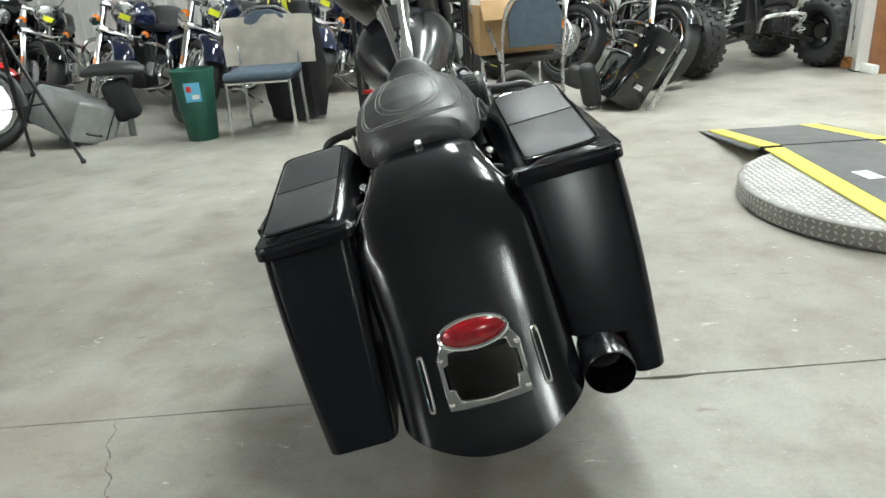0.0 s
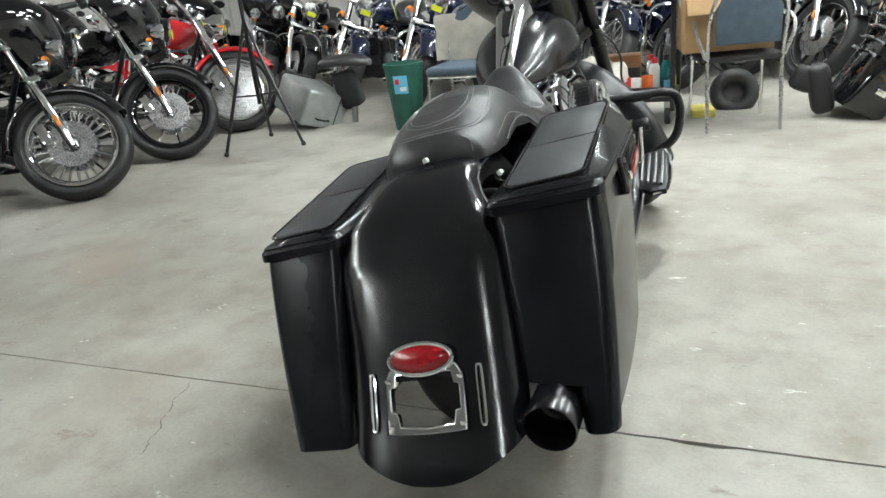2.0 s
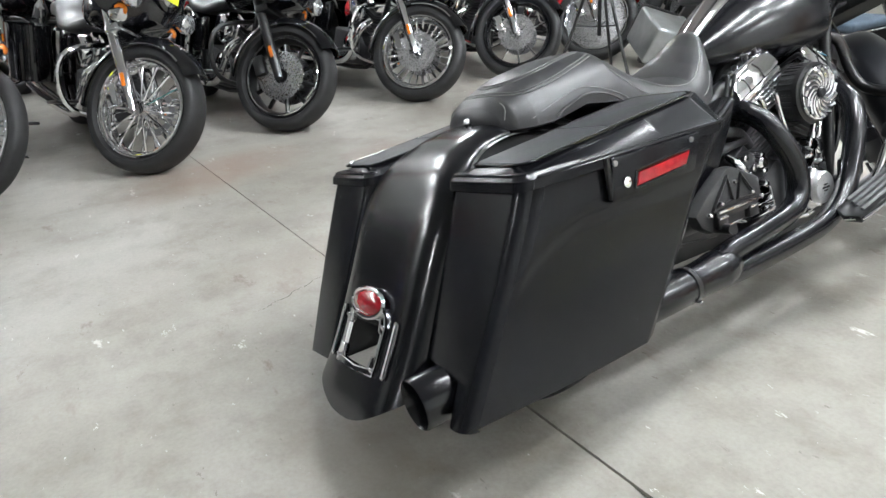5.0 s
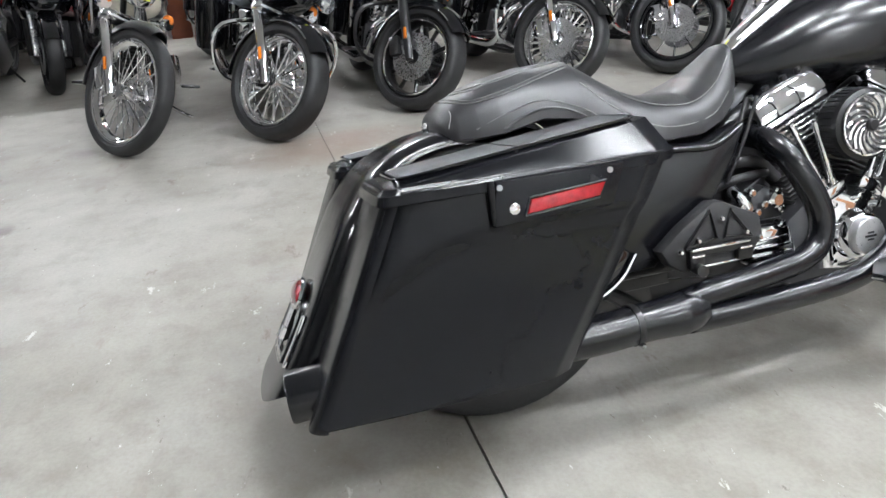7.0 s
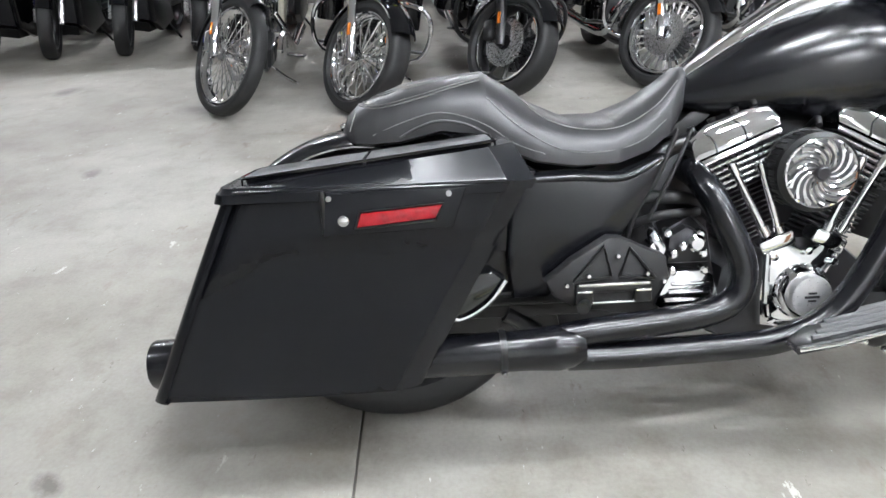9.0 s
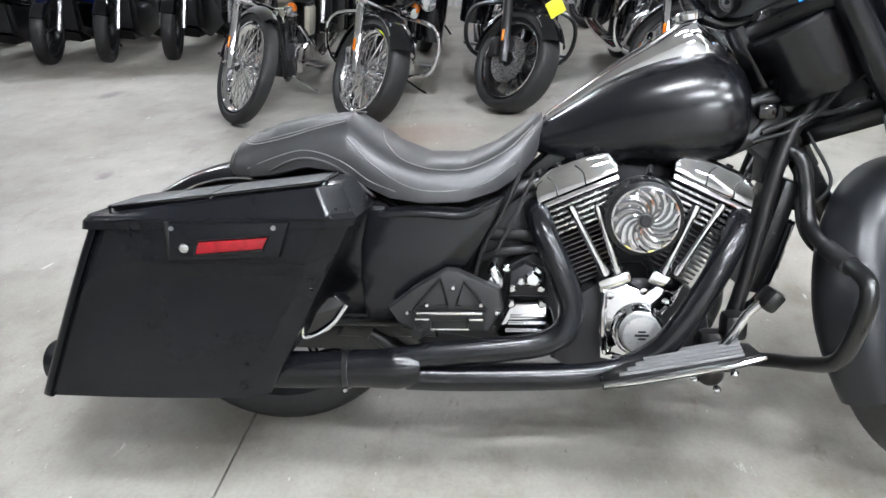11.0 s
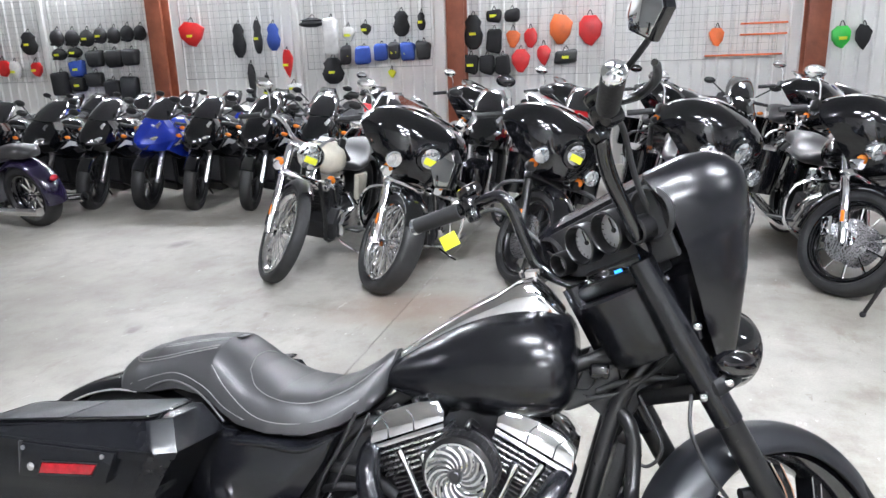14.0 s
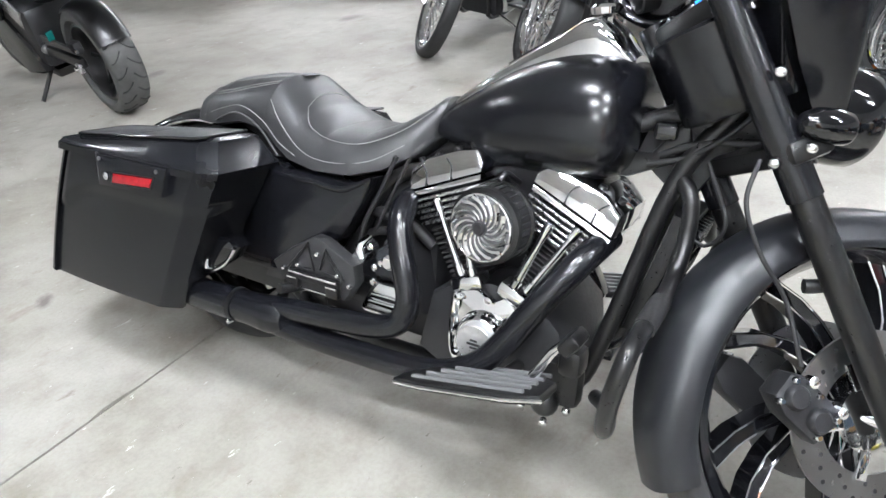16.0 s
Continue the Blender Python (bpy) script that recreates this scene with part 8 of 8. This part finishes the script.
# detached black saddlebag propped on the floor
sb = thing("loose_saddlebag", "gloss black saddlebag with chrome rails propped on the floor", "saddlebag", m=pose(1.06, 5.20, 0.03, 0, 32, 12))
rows = [[(0.13 * math.copysign(abs(math.cos(t)) ** 0.4, math.cos(t)), 0.24 * math.copysign(abs(math.sin(t)) ** 0.4, math.sin(t)) * s, z) for t in (2 * math.pi * k / 28 for k in range(28))] for z, s in ((0.0, 0.85), (0.03, 0.95), (0.25, 1.0), (0.50, 1.0), (0.54, 0.95))]
part("shell", loft(rows), GLOSS, sb, angle=45)
for k in range(4):
    part("chrome_rail", tube([(-0.145, -0.20, 0.30 + 0.07 * k), (-0.15, 0.0, 0.31 + 0.07 * k), (-0.145, 0.20, 0.30 + 0.07 * k)], 0.010, seg=8), CHROME, sb)
for z in (0.15, 0.42):
    part("clasp", rbox((0.06, 0.02, 0.035), (0.0, -0.245, z), 0.005), CHROME, sb)
part("mount_arm", slab([(0.13, 0.50), (0.16, 0.50), (0.17, 0.06), (0.26, 0.02), (0.24, -0.05), (0.18, 0.0), (0.13, -0.02)], -0.262, -0.25, 0.003, "Y"), BRUSHED, sb)
pad = thing("foam_pad", "dark rubber pad standing beside the saddlebag", "pad", m=pose(0.86, 5.12, 0, 0, 0, 8))
part("pad_body", rbox((0.13, 0.12, 0.30), (0.03, 0, 0.165), 0.05, Matrix.Rotation(radians(-12), 4, "Y"), seg=3), RUBBER, pad)
part("pad_flap", rbox((0.15, 0.10, 0.15), (-0.055, 0.01, 0.225), 0.045, Matrix.Rotation(radians(24), 4, "Y"), seg=3), RUBBER, pad)


# quad bike with knobbly tyres
def quad():
    q = thing("quad_bike", "black quad bike with large knobbly tyres and open suspension", "quad bike", m=pose(2.42, 6.28, 0, 0, 0, 188))
    for x, y, r, w in ((0.54, 0.0, 0.285, 0.22), (-0.54, 0.0, 0.285, 0.22), (0.50, -0.78, 0.27, 0.26), (-0.50, -0.78, 0.27, 0.26)):
        M = Matrix.Translation((x, y, r)) @ Matrix.Rotation(radians(14 if y == 0 else 0), 4, "Z")
        wh = part("wheel", rim_bm(0.13, w * 0.7, M, 24), BLACK, q)
        bm = torus_tyre(r - 0.012, w, 0.128, 40, m=M)
        for k in range(22):
            for o in (-0.36, -0.12, 0.12, 0.36):
                t = 2 * math.pi * (k + (0.5 if o in (-0.12, 0.36) else 0)) / 22
                rr = r - 0.016 - 0.022 * (abs(o) > 0.3)
                part("tread_block", rbox((w * 0.19, 0.030, 0.034), M @ Vector((o * w, rr * math.cos(t), rr * math.sin(t))), 0, (M.to_3x3() @ Matrix.Rotation(t, 3, "X")).to_4x4()), RUBBER, wh)
        part("tyre", bm, RUBBER, wh, "knobbly tyre")
        sx = 1 if x > 0 else -1
        part("hub", lathe([(0.06, -0.05 * sx), (0.05, 0.07 * sx), (0.0001, 0.08 * sx)], 14, m=M), STEEL, wh)
        for k in range(8):
            t = 2 * math.pi * k / 8
            part("spoke", tube([M @ Vector((sx * 0.05, 0.04 * math.cos(t), 0.04 * math.sin(t))), M @ Vector((sx * 0.03, 0.115 * math.cos(t), 0.115 * math.sin(t)))], 0.010, seg=5), BLACK, wh)
    for sx in (-1, 1):
        for z in (0.24, 0.36):
            part("control_arm", tube([(sx * 0.44, 0.0, z - 0.02), (sx * 0.12, 0.10, z + 0.06)], 0.014, seg=8), BLACK, q)
            part("control_arm", tube([(sx * 0.44, 0.0, z - 0.02), (sx * 0.12, -0.14, z + 0.06)], 0.014, seg=8), BLACK, q)
        sh = part("shock", tube([(sx * 0.34, 0.0, 0.28), (sx * 0.18, -0.02, 0.66)], 0.014, seg=8), STEEL, q)
        coil = [(Vector((sx * 0.34, 0.0, 0.30)).lerp(Vector((sx * 0.19, -0.02, 0.62)), k / 70)) + Vector((0.036 * math.cos(k * 0.72), 0.036 * math.sin(k * 0.72), 0)) for k in range(71)]
        part("coil_spring", tube(coil, 0.006, seg=5, smooth=False), WHITEPAINT, sh)
        part("frame_rail", tube([(sx * 0.12, 0.18, 0.30), (sx * 0.13, 0.10, 0.60), (sx * 0.12, -0.20, 0.72), (sx * 0.12, -0.70, 0.62), (sx * 0.11, -0.80, 0.36), (sx * 0.11, 0.0, 0.26)], 0.016, seg=8), BLACK, q)
    part("nose", slab([(0.26, 0.50), (0.30, 0.62), (0.10, 0.80), (-0.15, 0.82), (-0.12, 0.66)], -0.14, 0.14, 0.03), GLOSS, q)
    part("seat", rbox((0.22, 0.55, 0.12), (0, -0.45, 0.78), 0.05, seg=3), LEATHER, q)
    part("engine", rbox((0.22, 0.36, 0.34), (0, -0.25, 0.46), 0.04), DARKMETAL, q)
    part("bumper", tube([(-0.14, 0.22, 0.34), (-0.15, 0.34, 0.46), (0.15, 0.34, 0.46), (0.14, 0.22, 0.34)], 0.014, seg=8), BRUSHED, q)
    part("handlebar", tube([(-0.36, -0.22, 0.98), (-0.16, -0.12, 0.96), (0.16, -0.12, 0.96), (0.36, -0.22, 0.98)], 0.012, seg=8), BLACK, q)
    return q


quad()

# doorway with a wooden frame and white wall by it
tagged(part("wall_return", rbox((0.9, 0.12, TOP - 0.02), (0, 0, TOP / 2), 0.004), WALLWHITE), "white painted wall beside the door", "wall", kind="structure").matrix_world = pose(3.16, 6.42, 0, 0, 0, 84)
door = thing("door_1", "brown wooden door with its frame", "door", m=pose(3.14, 5.90, 0, 0, 0, 8), kind="structure")
part("frame", rbox((0.11, 0.14, 2.12), (0.06, 0, 1.06), 0.006), WOOD, door)
part("door_leaf", rbox((0.90, 0.045, 2.04), (0.58, 0.01, 1.03), 0.006), WOOD, door)
part("threshold_trim", rbox((0.05, 0.16, 0.07), (-0.02, 0, 0.035), 0.01), WALLWHITE, door)
pl = thing("pipe_fitting", "grey pipe fitting low on the wall", "pipe", m=pose(2.98, 5.98, 0, 0, 0, 0))
part("pipe", tube([(0, 0, 0.06), (0, 0, 0.75)], 0.018, seg=10), WIRE, pl)
part("valve", rbox((0.07, 0.06, 0.09), (0, 0, 0.08), 0.015), COPPER, pl)

# ---- service lift with its ramp ----
lift = thing("service_lift", "low round lift of diamond plate with grey mat and yellow edges", "vehicle lift", m=pose(1.82, 2.98, 0, 0, 0, 2.6))
TOPZ, RAD = 0.085, 0.60
part("base_disc", lathe([(0.0001, 0.0), (RAD - 0.012, 0.0), (RAD, 0.010), (RAD, TOPZ - 0.006), (RAD - 0.006, TOPZ), (0.0001, TOPZ)], 72, axis="Z"), DIAMOND, lift)
bm = bmesh.new()
for i in range(-22, 23):
    for j in range(-22, 23):
        x, y = i * 0.027, j * 0.027
        if x * x + y * y < (RAD - 0.02) ** 2 and abs(x) > 0.31:
            a = 45 if (i + j) % 2 else -45
            c, s = math.cos(radians(a)), math.sin(radians(a))
            v = [bm.verts.new((x + c * u - s * w, y + s * u + c * w, TOPZ + 0.0002)) for u, w in ((0.0125, 0), (0, 0.0052), (-0.0125, 0), (0, -0.0052))]
            t = bm.verts.new((x, y, TOPZ + 0.0042))
            for k in range(4):
                bm.faces.new((v[k], v[(k + 1) % 4], t))
tread = part("tread_studs", bm, STUD, lift)
tread["kind"] = "stuff"
bm = bmesh.new()
for k in range(140):
    t = 2 * math.pi * k / 140
    for z in (0.022, 0.045, 0.068):
        a = 45 if (k + round(z * 44)) % 2 else -45
        c, s = math.cos(radians(a)), math.sin(radians(a))
        P = Vector(((RAD + 0.0003) * math.cos(t), (RAD + 0.0003) * math.sin(t), z))
        tang, upv, out = Vector((-math.sin(t), math.cos(t), 0)), Vector((0, 0, 1)), Vector((math.cos(t), math.sin(t), 0))
        v = [bm.verts.new(P + tang * (c * u - s * w) + upv * (s * u + c * w)) for u, w in ((0.0115, 0), (0, 0.0045), (-0.0115, 0), (0, -0.0045))]
        q = bm.verts.new(P + out * 0.0034)
        for i in range(4):
            bm.faces.new((v[i], v[(i + 1) % 4], q))
rim_studs = part("rim_studs", bm, STUD, lift)
rim_studs["kind"] = "stuff"
part("deck", rbox((0.43, 1.18, 0.010), (0, 0, TOPZ + 0.007), 0.002), MAT, lift, "dark grey rubber deck mat")
for x in (-0.26, 0.26):
    part("edge_stripe", rbox((0.09, 1.14, 0.008), (x, 0, TOPZ + 0.006), 0.001), YELLOW, lift, "yellow edge stripe")
    bm = slab([(0.61, TOPZ + 0.010), (0.61, TOPZ), (1.33, 0.002), (1.33, 0.010)], x - 0.045, x + 0.045, 0)
    part("ramp_stripe", bm, YELLOW, lift, "yellow edge stripe")
    e = 1 if x > 0 else -1
    bm = slab([(0.62, TOPZ - 0.002), (0.62, TOPZ - 0.012), (1.33, 0.0), (1.35, 0.003)], e * 0.307, e * 0.350, 0.001)
    part("ramp_side", bm, MAT, lift, "diamond plate ramp side")
part("ramp", slab([(0.61, TOPZ + 0.011), (0.61, 0.0), (1.33, 0.0), (1.33, 0.008)], -0.2145, 0.2145, 0.001), MAT, lift, "dark ramp plate")
part("hinge_rod", tube([(-0.31, 0.602, TOPZ + 0.006), (0.31, 0.602, TOPZ + 0.006)], 0.005, seg=6), BLACK, lift)
part("paper_label", rbox((0.07, 0.11, 0.002), (-0.09, 0.08, TOPZ + 0.0135), 0), PAPER, lift, m=Matrix.Rotation(radians(8), 4, "Z"))
